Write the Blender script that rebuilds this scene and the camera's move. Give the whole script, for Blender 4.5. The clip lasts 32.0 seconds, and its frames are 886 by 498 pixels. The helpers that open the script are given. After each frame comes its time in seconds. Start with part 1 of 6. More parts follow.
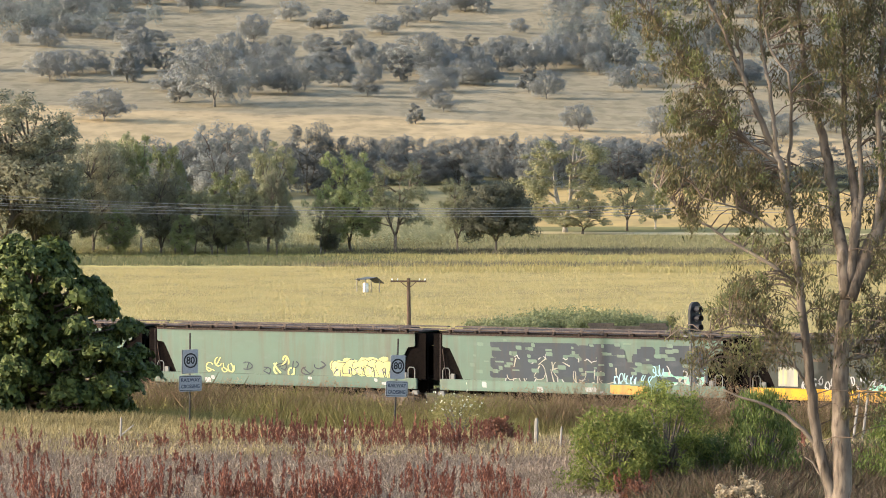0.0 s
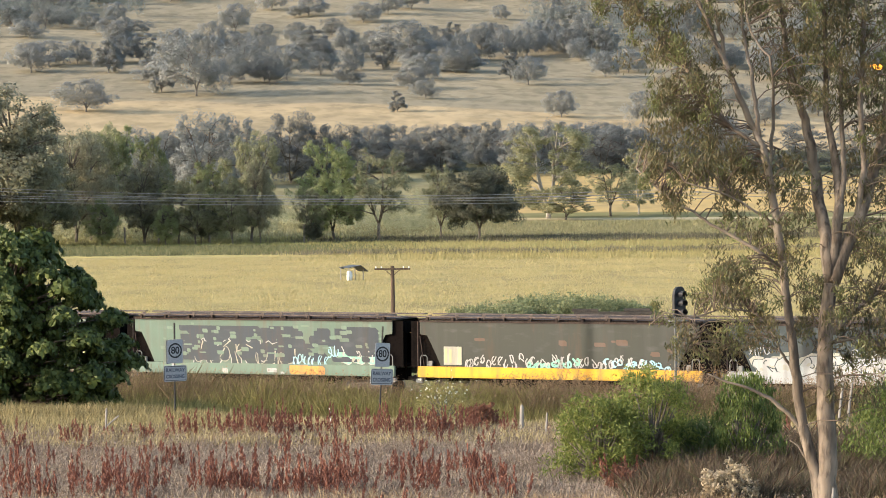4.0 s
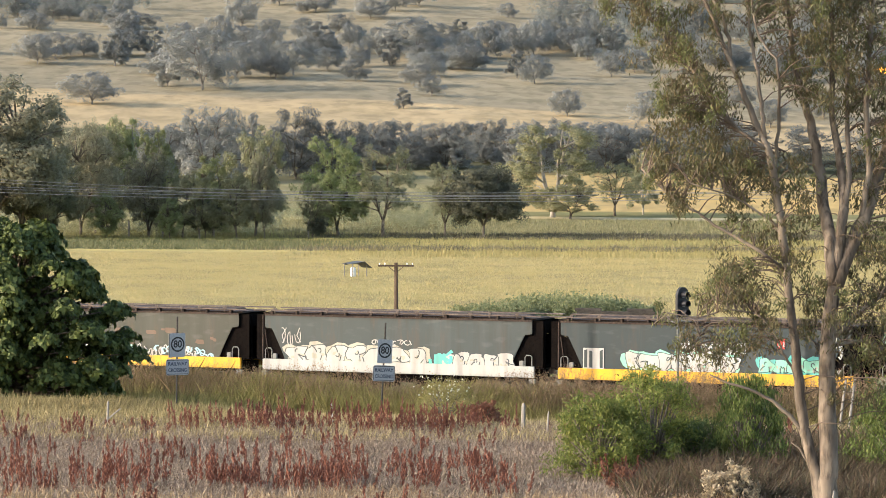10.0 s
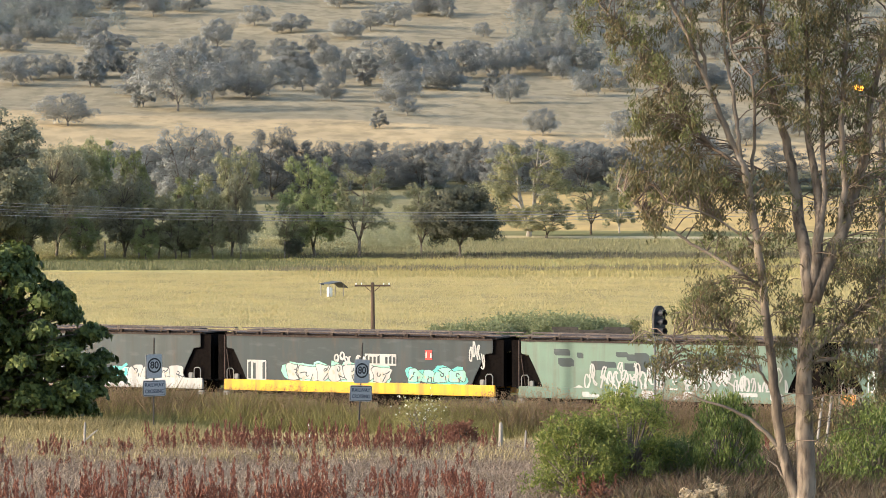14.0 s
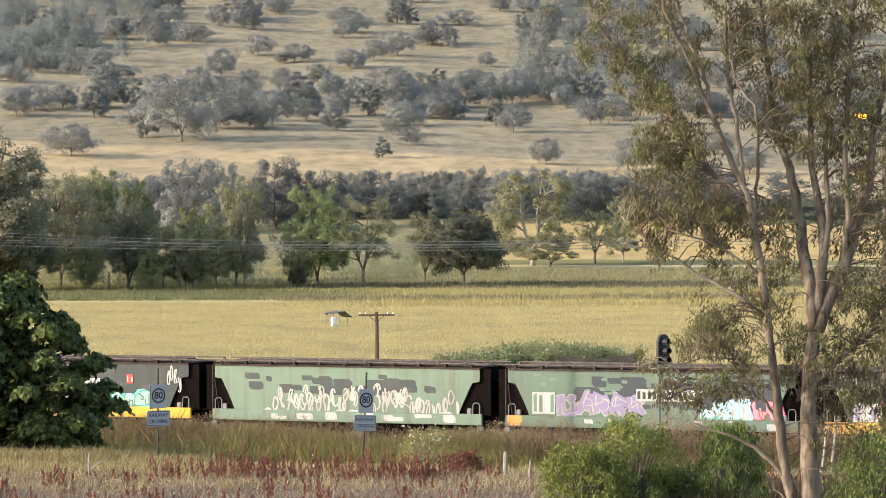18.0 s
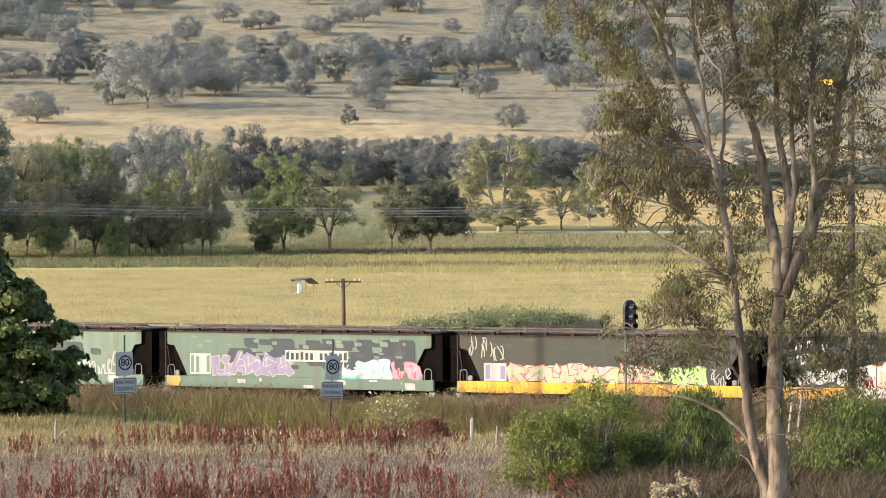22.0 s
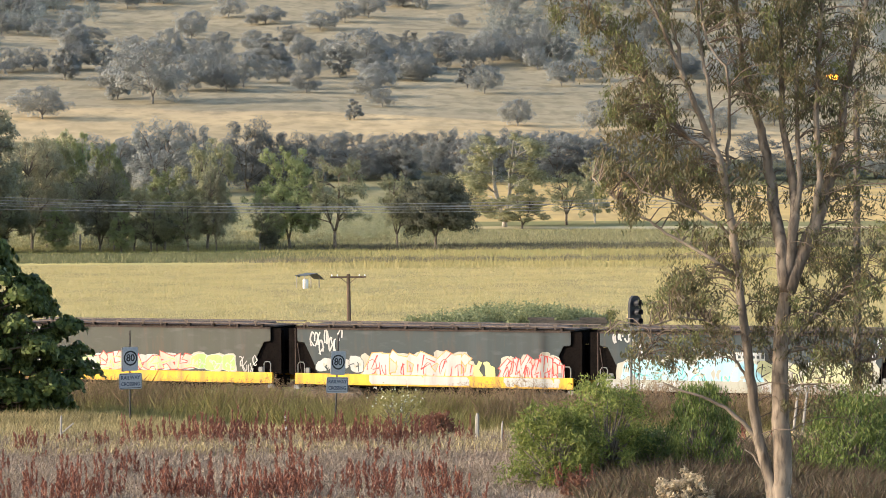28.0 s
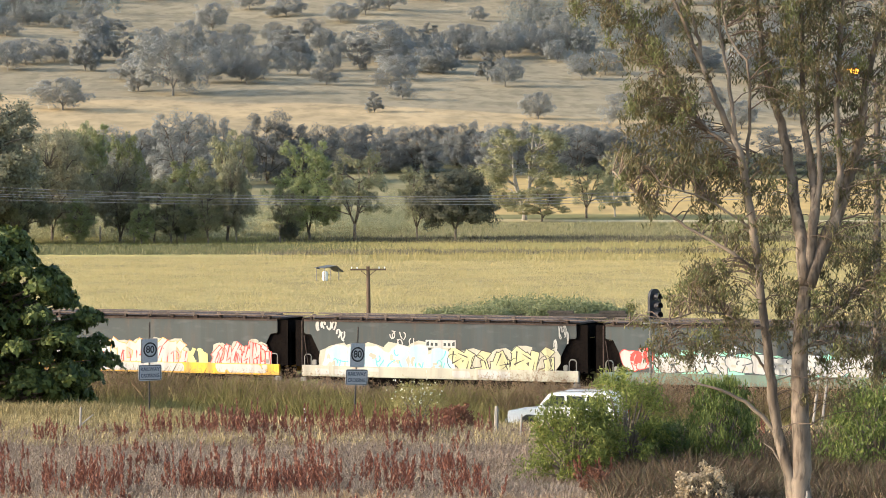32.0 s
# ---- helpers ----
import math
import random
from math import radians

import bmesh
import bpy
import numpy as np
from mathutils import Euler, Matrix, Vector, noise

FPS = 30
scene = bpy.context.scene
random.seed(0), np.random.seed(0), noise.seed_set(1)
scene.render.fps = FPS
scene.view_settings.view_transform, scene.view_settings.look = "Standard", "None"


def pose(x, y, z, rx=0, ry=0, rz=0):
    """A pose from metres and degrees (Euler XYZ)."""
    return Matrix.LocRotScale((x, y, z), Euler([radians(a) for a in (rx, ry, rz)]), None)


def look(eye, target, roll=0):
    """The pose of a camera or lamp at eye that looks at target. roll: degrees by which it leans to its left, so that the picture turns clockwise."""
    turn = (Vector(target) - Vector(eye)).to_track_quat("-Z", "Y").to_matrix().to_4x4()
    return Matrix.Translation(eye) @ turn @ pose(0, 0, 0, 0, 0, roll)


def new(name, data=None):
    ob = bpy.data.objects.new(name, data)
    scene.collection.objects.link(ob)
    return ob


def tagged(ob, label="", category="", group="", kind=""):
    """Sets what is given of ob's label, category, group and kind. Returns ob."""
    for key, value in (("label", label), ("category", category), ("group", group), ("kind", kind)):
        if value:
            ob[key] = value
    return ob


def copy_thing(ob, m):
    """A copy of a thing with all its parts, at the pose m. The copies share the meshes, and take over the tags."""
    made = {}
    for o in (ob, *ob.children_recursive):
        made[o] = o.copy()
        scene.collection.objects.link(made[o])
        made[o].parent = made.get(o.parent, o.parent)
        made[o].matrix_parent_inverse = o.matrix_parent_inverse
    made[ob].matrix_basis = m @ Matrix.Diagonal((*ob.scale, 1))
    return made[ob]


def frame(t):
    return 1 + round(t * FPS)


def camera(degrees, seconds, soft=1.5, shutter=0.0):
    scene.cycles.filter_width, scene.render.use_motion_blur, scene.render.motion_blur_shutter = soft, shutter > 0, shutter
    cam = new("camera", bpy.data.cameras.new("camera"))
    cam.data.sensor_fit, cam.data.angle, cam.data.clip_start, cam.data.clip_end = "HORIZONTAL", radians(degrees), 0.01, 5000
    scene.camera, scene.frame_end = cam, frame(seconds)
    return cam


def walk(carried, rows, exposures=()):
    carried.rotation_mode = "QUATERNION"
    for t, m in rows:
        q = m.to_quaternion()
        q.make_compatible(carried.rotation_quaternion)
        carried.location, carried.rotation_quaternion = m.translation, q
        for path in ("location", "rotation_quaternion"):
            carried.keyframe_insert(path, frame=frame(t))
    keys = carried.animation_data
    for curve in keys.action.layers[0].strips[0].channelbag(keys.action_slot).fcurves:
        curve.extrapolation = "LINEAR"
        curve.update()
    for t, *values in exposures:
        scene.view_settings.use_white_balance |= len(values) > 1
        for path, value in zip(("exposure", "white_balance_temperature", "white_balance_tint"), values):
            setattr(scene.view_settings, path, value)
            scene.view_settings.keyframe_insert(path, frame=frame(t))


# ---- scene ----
EYE = (0.0, 0.0, 10.7)
# seconds, turn to the left, tilt from level, lean: the camera is held in the hand on a high balcony
PATH = [
    (0.0, 0.0000, -1.1562, 0.0000),
    (0.5, 0.2350, -0.9968, -0.1991),
    (1.0, 0.2776, -0.9934, -0.2448),
    (1.5, 0.2337, -1.3180, -0.5225),
    (2.0, 0.1524, -1.1598, -0.5257),
    (2.5, 0.0394, -1.0934, -0.5479),
    (3.0, -0.3121, -1.5269, -0.4571),
    (3.5, -0.2903, -1.3898, -0.6047),
    (5.5, -0.0229, -1.5559, -0.1231),
    (6.0, 0.4466, -2.1828, -0.0287),
    (6.5, 0.3716, -2.1778, 0.0028),
    (7.0, 0.2248, -2.0091, -0.0675),
    (7.5, 0.2303, -1.9371, -0.0036),
    (8.0, 0.0423, -1.8007, 0.0194),
    (8.5, -0.0474, -1.7444, 0.0739),
    (9.0, -0.2466, -1.4944, 0.0413),
    (9.5, -0.3078, -1.5756, 0.1077),
    (10.0, -0.2298, -1.4397, 0.2080),
    (10.5, -0.1856, -1.4060, 0.2272),
    (11.0, -0.2646, -1.6890, 0.1587),
    (11.5, -0.3599, -1.8689, 0.2013),
    (12.0, -0.2554, -1.4432, 0.0466),
    (12.5, -0.3817, -1.4376, -0.0036),
    (13.0, -0.4711, -1.4001, 0.0544),
    (13.5, -0.6403, -1.0428, 0.0073),
    (15.5, -0.5444, -1.2674, -0.2930),
    (16.0, -0.6755, -1.2009, -0.3071),
    (16.5, -1.0519, -1.4598, -0.2160),
    (17.0, -0.9546, -1.2888, -0.1379),
    (17.5, -0.7828, -0.8686, -0.1302),
    (18.0, -0.5946, -0.5380, -0.2471),
    (18.5, -0.7358, -0.5837, -0.3297),
    (19.0, -0.5270, -0.8483, -0.3926),
    (19.5, -0.6739, -0.8576, -0.3464),
    (20.0, -0.6878, -0.8140, -0.4149),
    (20.5, -1.1390, -1.6164, -0.1427),
    (21.0, -1.0995, -1.3839, -0.2362),
    (21.5, -1.2084, -1.5527, -0.2272),
    (22.0, -1.2104, -1.1606, -0.3698),
    (22.5, -1.2649, -1.0549, -0.5090),
    (23.0, -1.0425, -0.9609, -0.6250),
    (23.5, -1.2177, -0.9223, -0.6512),
    (24.0, -1.0172, -1.1335, -0.4604),
    (24.5, -1.2809, -1.1859, -0.3983),
    (26.5, -1.1889, -1.2032, -0.4050),
    (27.0, -1.2324, -1.5779, -0.3694),
    (27.5, -1.2630, -1.5107, -0.3518),
    (28.0, -1.1128, -1.2447, -0.3730),
    (28.5, -0.9117, -0.9092, -0.4061),
    (29.0, -0.7667, -0.9542, -0.3953),
    (29.5, -0.5993, -1.1641, -0.1723),
    (30.0, -0.5740, -1.2670, -0.1973),
    (30.5, -0.7476, -1.4261, -0.1291),
    (31.0, -0.7065, -1.5042, -0.1361),
    (31.5, -0.7560, -1.4877, -0.2474),
    (32.0, -0.7469, -1.3772, -0.1837),
]
cam = camera(16.23, 32.0, soft=0.9)
walk(cam, [(t, Matrix.Translation(EYE) @ pose(0, 0, 0, 0, 0, yaw) @ pose(0, 0, 0, 90 + tilt) @ pose(0, 0, 0, 0, 0, lean))
           for t, yaw, tilt, lean in PATH], exposures=[(0.0, 0.67, 6150, 10), (32.0, 0.67, 6150, 10)])

# ---- light: a low evening sun from the left ----
SUN_AZ, SUN_EL = radians(256), radians(19)
to_sun = Vector((math.sin(SUN_AZ) * math.cos(SUN_EL), math.cos(SUN_AZ) * math.cos(SUN_EL), math.sin(SUN_EL)))
world = bpy.data.worlds.new("sky")
scene.world = world
world.use_nodes = True
wn = world.node_tree
wn.nodes.clear()
sky = wn.nodes.new("ShaderNodeTexSky")
sky.sky_type, sky.sun_disc = "NISHITA", False
sky.sun_elevation, sky.sun_rotation = SUN_EL, SUN_AZ
sky.air_density, sky.dust_density = 1.2, 2.0
bg = wn.nodes.new("ShaderNodeBackground")
bg.inputs["Strength"].default_value = 0.25
out = wn.nodes.new("ShaderNodeOutputWorld")
wn.links.new(sky.outputs[0], bg.inputs[0])
wn.links.new(bg.outputs[0], out.inputs[0])
sun = new("sun", bpy.data.lights.new("sun", "SUN"))
sun.data.energy, sun.data.angle, sun.data.color = 4.3, radians(0.6), (1.0, 0.86, 0.68)
sun.matrix_world = look(to_sun * 100, (0, 0, 0))


# ---- materials ----
def mix(nt, fac, a, b):
    n = nt.nodes.new("ShaderNodeMix")
    n.data_type = "RGBA"
    for sock, v in ((n.inputs[0], fac), (n.inputs[6], a), (n.inputs[7], b)):
        if isinstance(v, bpy.types.NodeSocket):
            nt.links.new(v, sock)
        elif isinstance(v, (tuple, list)):
            sock.default_value = (*v[:3], 1)
        else:
            sock.default_value = v
    return n.outputs[2]


def noise_fac(nt, scale, detail=4.0, lo=0.35, hi=0.65, stretch=(1, 1, 1), kind="Object"):
    co = nt.nodes.new("ShaderNodeTexCoord")
    mp = nt.nodes.new("ShaderNodeMapping")
    mp.inputs["Scale"].default_value = stretch
    nt.links.new(co.outputs[kind], mp.inputs[0])
    n = nt.nodes.new("ShaderNodeTexNoise")
    n.inputs["Scale"].default_value, n.inputs["Detail"].default_value = scale, detail
    nt.links.new(mp.outputs[0], n.inputs["Vector"])
    r = nt.nodes.new("ShaderNodeMapRange")
    r.inputs[1].default_value, r.inputs[2].default_value = lo, hi
    nt.links.new(n.outputs[0], r.inputs[0])
    return r.outputs[0]


def shell(name, rough=0.8, metal=0.0):
    m = bpy.data.materials.new(name)
    m.use_nodes = True
    b = m.node_tree.nodes["Principled BSDF"]
    b.inputs["Roughness"].default_value, b.inputs["Metallic"].default_value = rough, metal
    b.inputs["Specular IOR Level"].default_value = 0.3
    return m, m.node_tree, b


def bump(nt, b, fac, strength, dist=0.02):
    n = nt.nodes.new("ShaderNodeBump")
    n.inputs["Strength"].default_value, n.inputs["Distance"].default_value = strength, dist
    nt.links.new(fac, n.inputs["Height"])
    nt.links.new(n.outputs[0], b.inputs["Normal"])


def grainy(name, c1, c2, c3=None, big=0.6, fine=9.0, rough=0.8, metal=0.0, relief=0.3, stretch=(1, 1, 1)):
    """Two colours in large blotches, a third in fine specks, and relief."""
    m, nt, b = shell(name, rough, metal)
    col = mix(nt, noise_fac(nt, big, 4, 0.35, 0.65, stretch), c1, c2)
    f = noise_fac(nt, fine, 5, 0.48, 0.72, stretch)
    col = mix(nt, f, col, c3 or tuple(0.6 * v for v in c1))
    nt.links.new(col, b.inputs["Base Color"])
    if relief:
        bump(nt, b, f, relief)
    return m


def leafy(name, c1, c2, c3, through_share=0.3, rough=0.6):
    """Leaves or blades: each island its own shade, some light passes through."""
    m, nt, b = shell(name, rough)
    g = nt.nodes.new("ShaderNodeNewGeometry")
    ramp = nt.nodes.new("ShaderNodeValToRGB")
    el = ramp.color_ramp.elements
    el[0].position, el[0].color = 0.0, (*c1, 1)
    el[1].position, el[1].color = 1.0, (*c3, 1)
    mid = el.new(0.5)
    mid.color = (*c2, 1)
    nt.links.new(g.outputs["Random Per Island"], ramp.inputs[0])
    oi = nt.nodes.new("ShaderNodeObjectInfo")
    hs = nt.nodes.new("ShaderNodeHueSaturation")
    mr = nt.nodes.new("ShaderNodeMapRange")
    mr.inputs[3].default_value, mr.inputs[4].default_value = 0.8, 1.2
    nt.links.new(oi.outputs["Random"], mr.inputs[0])
    nt.links.new(mr.outputs[0], hs.inputs["Value"])
    nt.links.new(ramp.outputs[0], hs.inputs["Color"])
    nt.links.new(hs.outputs[0], b.inputs["Base Color"])
    tr = nt.nodes.new("ShaderNodeBsdfTranslucent")
    nt.links.new(hs.outputs[0], tr.inputs[0])
    ms = nt.nodes.new("ShaderNodeMixShader")
    ms.inputs[0].default_value = through_share
    o = nt.nodes["Material Output"]
    nt.links.new(b.outputs[0], ms.inputs[1])
    nt.links.new(tr.outputs[0], ms.inputs[2])
    nt.links.new(ms.outputs[0], o.inputs[0])
    return m


def paint(name, c, rough=0.55, dirt=(0.12, 0.09, 0.07), amount=0.45, streaks=True):
    """Weathered vehicle paint: faint blotches, runs of dirt and rust down the sheet, bleached runs, fine specks."""
    m, nt, b = shell(name, rough)

    def scaled(f, k):
        n = nt.nodes.new("ShaderNodeMath")
        n.operation = "MULTIPLY"
        n.inputs[1].default_value = k
        nt.links.new(f, n.inputs[0])
        return n.outputs[0]

    f1 = noise_fac(nt, 1.1, 8, 0.4, 0.75)
    col = mix(nt, scaled(f1, 0.5), c, tuple(0.55 * v + 0.45 * d for v, d in zip(c, dirt)))
    if streaks:
        bleach = noise_fac(nt, 1.3, 7, 0.52, 0.75, (1.0, 1.0, 0.06))
        col = mix(nt, scaled(bleach, 0.55), col, tuple(min(0.8, 1.35 * v + 0.03) for v in c))
        runs = noise_fac(nt, 2.6, 7, 0.5, 0.78, (1.0, 1.0, 0.07))
        col = mix(nt, scaled(runs, amount), col, dirt)
        rusty_runs = noise_fac(nt, 0.8, 9, 0.6, 0.74, (1.6, 1.0, 0.25))
        col = mix(nt, scaled(rusty_runs, 0.5 * amount), col, (0.16, 0.075, 0.035))
    scuff = noise_fac(nt, 2.2, 9, 0.56, 0.7, (0.5, 1.0, 1.2))
    col = mix(nt, scaled(scuff, 0.35 * amount), col, tuple(0.6 * v + 0.10 for v in c))
    col = mix(nt, scaled(noise_fac(nt, 40, 3, 0.55, 0.8), 0.3), col, tuple(0.5 * v for v in c))
    nt.links.new(col, b.inputs["Base Color"])
    bump(nt, b, f1, 0.12, 0.03)
    return m


def plain(name, c, rough=0.5, metal=0.0, glow=0.0):
    m, nt, b = shell(name, rough, metal)
    f = noise_fac(nt, 14, 4, 0.4, 0.8)
    nt.links.new(mix(nt, f, c, tuple(0.75 * v for v in c)), b.inputs["Base Color"])
    if glow:
        b.inputs["Emission Color"].default_value, b.inputs["Emission Strength"].default_value = (*c, 1), glow
    return m


# ---- mesh helpers ----
def box(bm, x0, x1, y0, y1, z0, z1, bevel=0.0):
    r = bmesh.ops.create_cube(bm, size=1.0)["verts"]
    for v in r:
        v.co = Vector((x0 + (v.co.x + 0.5) * (x1 - x0), y0 + (v.co.y + 0.5) * (y1 - y0), z0 + (v.co.z + 0.5) * (z1 - z0)))
    if bevel:
        bmesh.ops.bevel(bm, geom=list({e for v in r for e in v.link_edges}), offset=bevel, segments=2, affect="EDGES")
    return bm


def tube(bm, pts, radii, sides=8):
    """A round bar along the points, thick as the radii say, closed at both ends."""
    pts = [Vector(p) for p in pts]
    rings = []
    for i, p in enumerate(pts):
        d = (pts[min(i + 1, len(pts) - 1)] - pts[max(i - 1, 0)]).normalized()
        a = d.cross(Vector((0, 1, 0)) if abs(d.y) < 0.9 else Vector((1, 0, 0))).normalized()
        c = d.cross(a)
        r = radii[i] if isinstance(radii, (list, tuple)) else radii
        rings.append([bm.verts.new(p + a * (r * math.cos(6.2832 * k / sides)) + c * (r * math.sin(6.2832 * k / sides))) for k in range(sides)])
    for r0, r1 in zip(rings, rings[1:]):
        for k in range(sides):
            bm.faces.new((r0[k], r0[(k + 1) % sides], r1[(k + 1) % sides], r1[k]))
    bm.faces.new(rings[0][::-1])
    bm.faces.new(rings[-1])
    return bm


def prism(bm, outline, y0, y1):
    """A flat plate: an outline in x and z, thick from y0 to y1."""
    f0 = [bm.verts.new((x, y0, z)) for x, z in outline]
    f1 = [bm.verts.new((x, y1, z)) for x, z in outline]
    bm.faces.new(f0)
    bm.faces.new(f1[::-1])
    n = len(outline)
    for i in range(n):
        bm.faces.new((f0[(i + 1) % n], f0[i], f1[i], f1[(i + 1) % n]))
    return bm


def mesh_of(bm, name, material, smooth=False):
    bmesh.ops.recalc_face_normals(bm, faces=bm.faces)
    me = bpy.data.meshes.new(name)
    bm.to_mesh(me)
    bm.free()
    me.materials.append(material)
    if smooth:
        me.polygons.foreach_set("use_smooth", [True] * len(me.polygons))
    return me


def part(name, bm, material, parent, label="", smooth=False):
    ob = new(name, bm if isinstance(bm, bpy.types.Mesh) else mesh_of(bm, name, material, smooth))
    ob.parent = parent
    return tagged(ob, label)


def thing(name, m, label, category, group="", kind=""):
    ob = new(name)
    ob.matrix_basis = m
    ob.empty_display_size = 0.3
    return tagged(ob, label, category, group, kind)


def solid(name, bm, material, m, label, category, group="", kind="", smooth=False):
    ob = new(name, bm if isinstance(bm, bpy.types.Mesh) else mesh_of(bm, name, material, smooth))
    ob.matrix_basis = m
    return tagged(ob, label, category, group, kind)


def raw_mesh(name, verts, faces, material):
    """A mesh from arrays: all faces have the same number of corners."""
    me = bpy.data.meshes.new(name)
    k = faces.shape[1]
    me.vertices.add(len(verts))
    me.vertices.foreach_set("co", np.ascontiguousarray(verts, dtype=np.float32).ravel())
    me.loops.add(faces.size)
    me.loops.foreach_set("vertex_index", np.ascontiguousarray(faces, dtype=np.int32).ravel())
    me.polygons.add(len(faces))
    me.polygons.foreach_set("loop_start", np.arange(0, faces.size, k, dtype=np.int32))
    me.update(calc_edges=True)
    me.materials.append(material)
    return me


def unit(rng, n):
    v = rng.normal(size=(n, 3))
    return v / np.linalg.norm(v, axis=1, keepdims=True)


def leaf_mesh(name, centres, rng, length, width, material, hang=0.0, out=None, ragged=0.35):
    """Pointed four-cornered leaves at the centres; hang 0 to 1 turns them downwards; out: their faces turn that way."""
    n = len(centres)
    a = unit(rng, n)
    a = a * (1 - hang) + np.array([0, 0, -1.0]) * hang
    a /= np.linalg.norm(a, axis=1, keepdims=True) + 1e-9
    b = np.cross(a, unit(rng, n))
    if out is not None:
        face = out / (np.linalg.norm(out, axis=1, keepdims=True) + 1e-9) + unit(rng, n) * 0.7
        a = np.cross(face, unit(rng, n))
        a /= np.linalg.norm(a, axis=1, keepdims=True) + 1e-9
        a[:, 2] -= hang
        b = np.cross(face, a)
    b /= np.linalg.norm(b, axis=1, keepdims=True) + 1e-9
    s = rng.uniform(0.6, 1.3, (n, 1))
    a, b = a * length * s * 0.5, b * width * s * 0.5
    if out is not None:
        b *= np.sign((np.cross(b, a) * out).sum(1, keepdims=True) + 1e-12)
    v = np.stack([centres - a, centres + b - a * 0.1, centres + a, centres - b - a * 0.1], 1).reshape(-1, 3)
    me = raw_mesh(name, v, np.arange(4 * n).reshape(n, 4), material)
    if out is not None:
        # the crown is shaded as soft rounded masses
        soft_n = out / (np.linalg.norm(out, axis=1, keepdims=True) + 1e-9) + unit(rng, n) * ragged
        soft_n /= np.linalg.norm(soft_n, axis=1, keepdims=True) + 1e-9
        me.polygons.foreach_set("use_smooth", [True] * n)
        me.normals_split_custom_set_from_vertices(np.repeat(soft_n, 4, 0).tolist())
    return me


def puff_points(rng, c, r, n, subs=8, tight=0.5):
    """Leaves of a lobe in round puffs, each with the way it faces."""
    cs = unit(rng, subs) * rng.uniform(0.3, 0.85, (subs, 1)) * np.asarray(r)
    k = rng.integers(0, subs, n)
    d = unit(rng, n)
    size = rng.uniform(0.7, 1.25, (subs, 1))
    p = cs[k] + d * rng.uniform(0.3, 1.0, (n, 1)) ** 0.6 * size[k] * np.asarray(r) * tight
    return np.asarray(c) + p, d * 0.6 + p / np.asarray(r) * 0.6


def clump_points(rng, c, r, n, subs=9, tight=0.33):
    """Leaves gathered in smaller clumps over the surface of a lobe, with gaps between."""
    cs = np.asarray(c) + unit(rng, subs) * rng.uniform(0.55, 0.95, (subs, 1)) * np.asarray(r)
    k = rng.integers(0, subs, n)
    size = rng.uniform(0.7, 1.3, (subs, 1))
    return cs[k] + unit(rng, n) * rng.uniform(0.25, 1.0, (n, 1)) * size[k] * np.asarray(r) * np.array([1.0, 1.0, 0.75]) * tight


def ball_points(rng, c, r, n, hollow=0.55):
    """Points in an ellipsoid, more of them towards its surface."""
    return np.asarray(c) + unit(rng, n) * (rng.uniform(hollow, 1.0, (n, 1)) ** 0.8) * np.asarray(r)


# ---- the lie of the land ----
RISE_Y = [-60, 0, 40, 69, 82, 100, 112, 120, 126, 131, 142, 170, 515, 640, 680, 800, 900, 980, 1060, 1100, 1280, 1480, 1650, 1850, 2200, 3000, 4600]
RISE_Z = [5.6, 5.0, 3.6, 2.6, 2.25, 2.0, 1.6, 1.0, 0.3, -0.4, -0.5, -0.6, -0.5, 1.2, 2.0, 8.5, 15.6, 22.8, 30.9, 35.7, 57, 83, 110, 142, 207, 280, 300]
TRACK_Y, TRACK_SLOPE = 148.8, -0.44
ALONG = Vector((1, TRACK_SLOPE, 0)).normalized()


def waves(x, y):
    return (np.sin(x * 0.021 + 1.3) * np.cos(y * 0.017) + 0.6 * np.sin(x * 0.047 + y * 0.031) + 0.5 * np.sin(x * 0.009 - y * 0.013 + 2.0))


def ground_z(x, y):
    """Height of the ground. The strip on both sides of the track follows the track's line."""
    x, y = np.asarray(x, float), np.asarray(y, float)
    near = np.clip((260 - y) / 60, 0, 1) * np.clip((y - 95) / 20, 0, 1)
    yy = y - near * TRACK_SLOPE * np.clip(x, -60, 60)
    z = np.interp(yy, RISE_Y, RISE_Z)
    far = np.clip((y - 850) / 400, 0, 1)
    z = z - 0.027 * x * np.clip((y - 850) / 200, 0, 1) + waves(x, y) * far * (0.3 + y * 0.0004)
    off = ((y - TRACK_Y) * ALONG.x - x * ALONG.y)
    z = z + 0.55 * np.exp(-((off + 6.3) / 1.8) ** 2) * (np.abs(x) < 80)
    z = z + 0.08 * np.sin(x * 0.9 + 0.4 * y) * np.cos(y * 0.7) * np.clip((130 - y) / 30, 0, 1)
    return z


def spot(mrad, dist, lift=0.0):
    """The place on the ground at a bearing from the balcony, in thousandths, and a distance."""
    x = mrad * 0.001 * dist
    return Vector((x, dist, float(ground_z(x, dist)) + lift))


def along_track(u, off=0.0):
    """The place u metres along the track from its middle, off metres beyond it."""
    n = Vector((-ALONG.y, ALONG.x, 0))
    return Vector((0, TRACK_Y, 0)) + ALONG * u + n * off


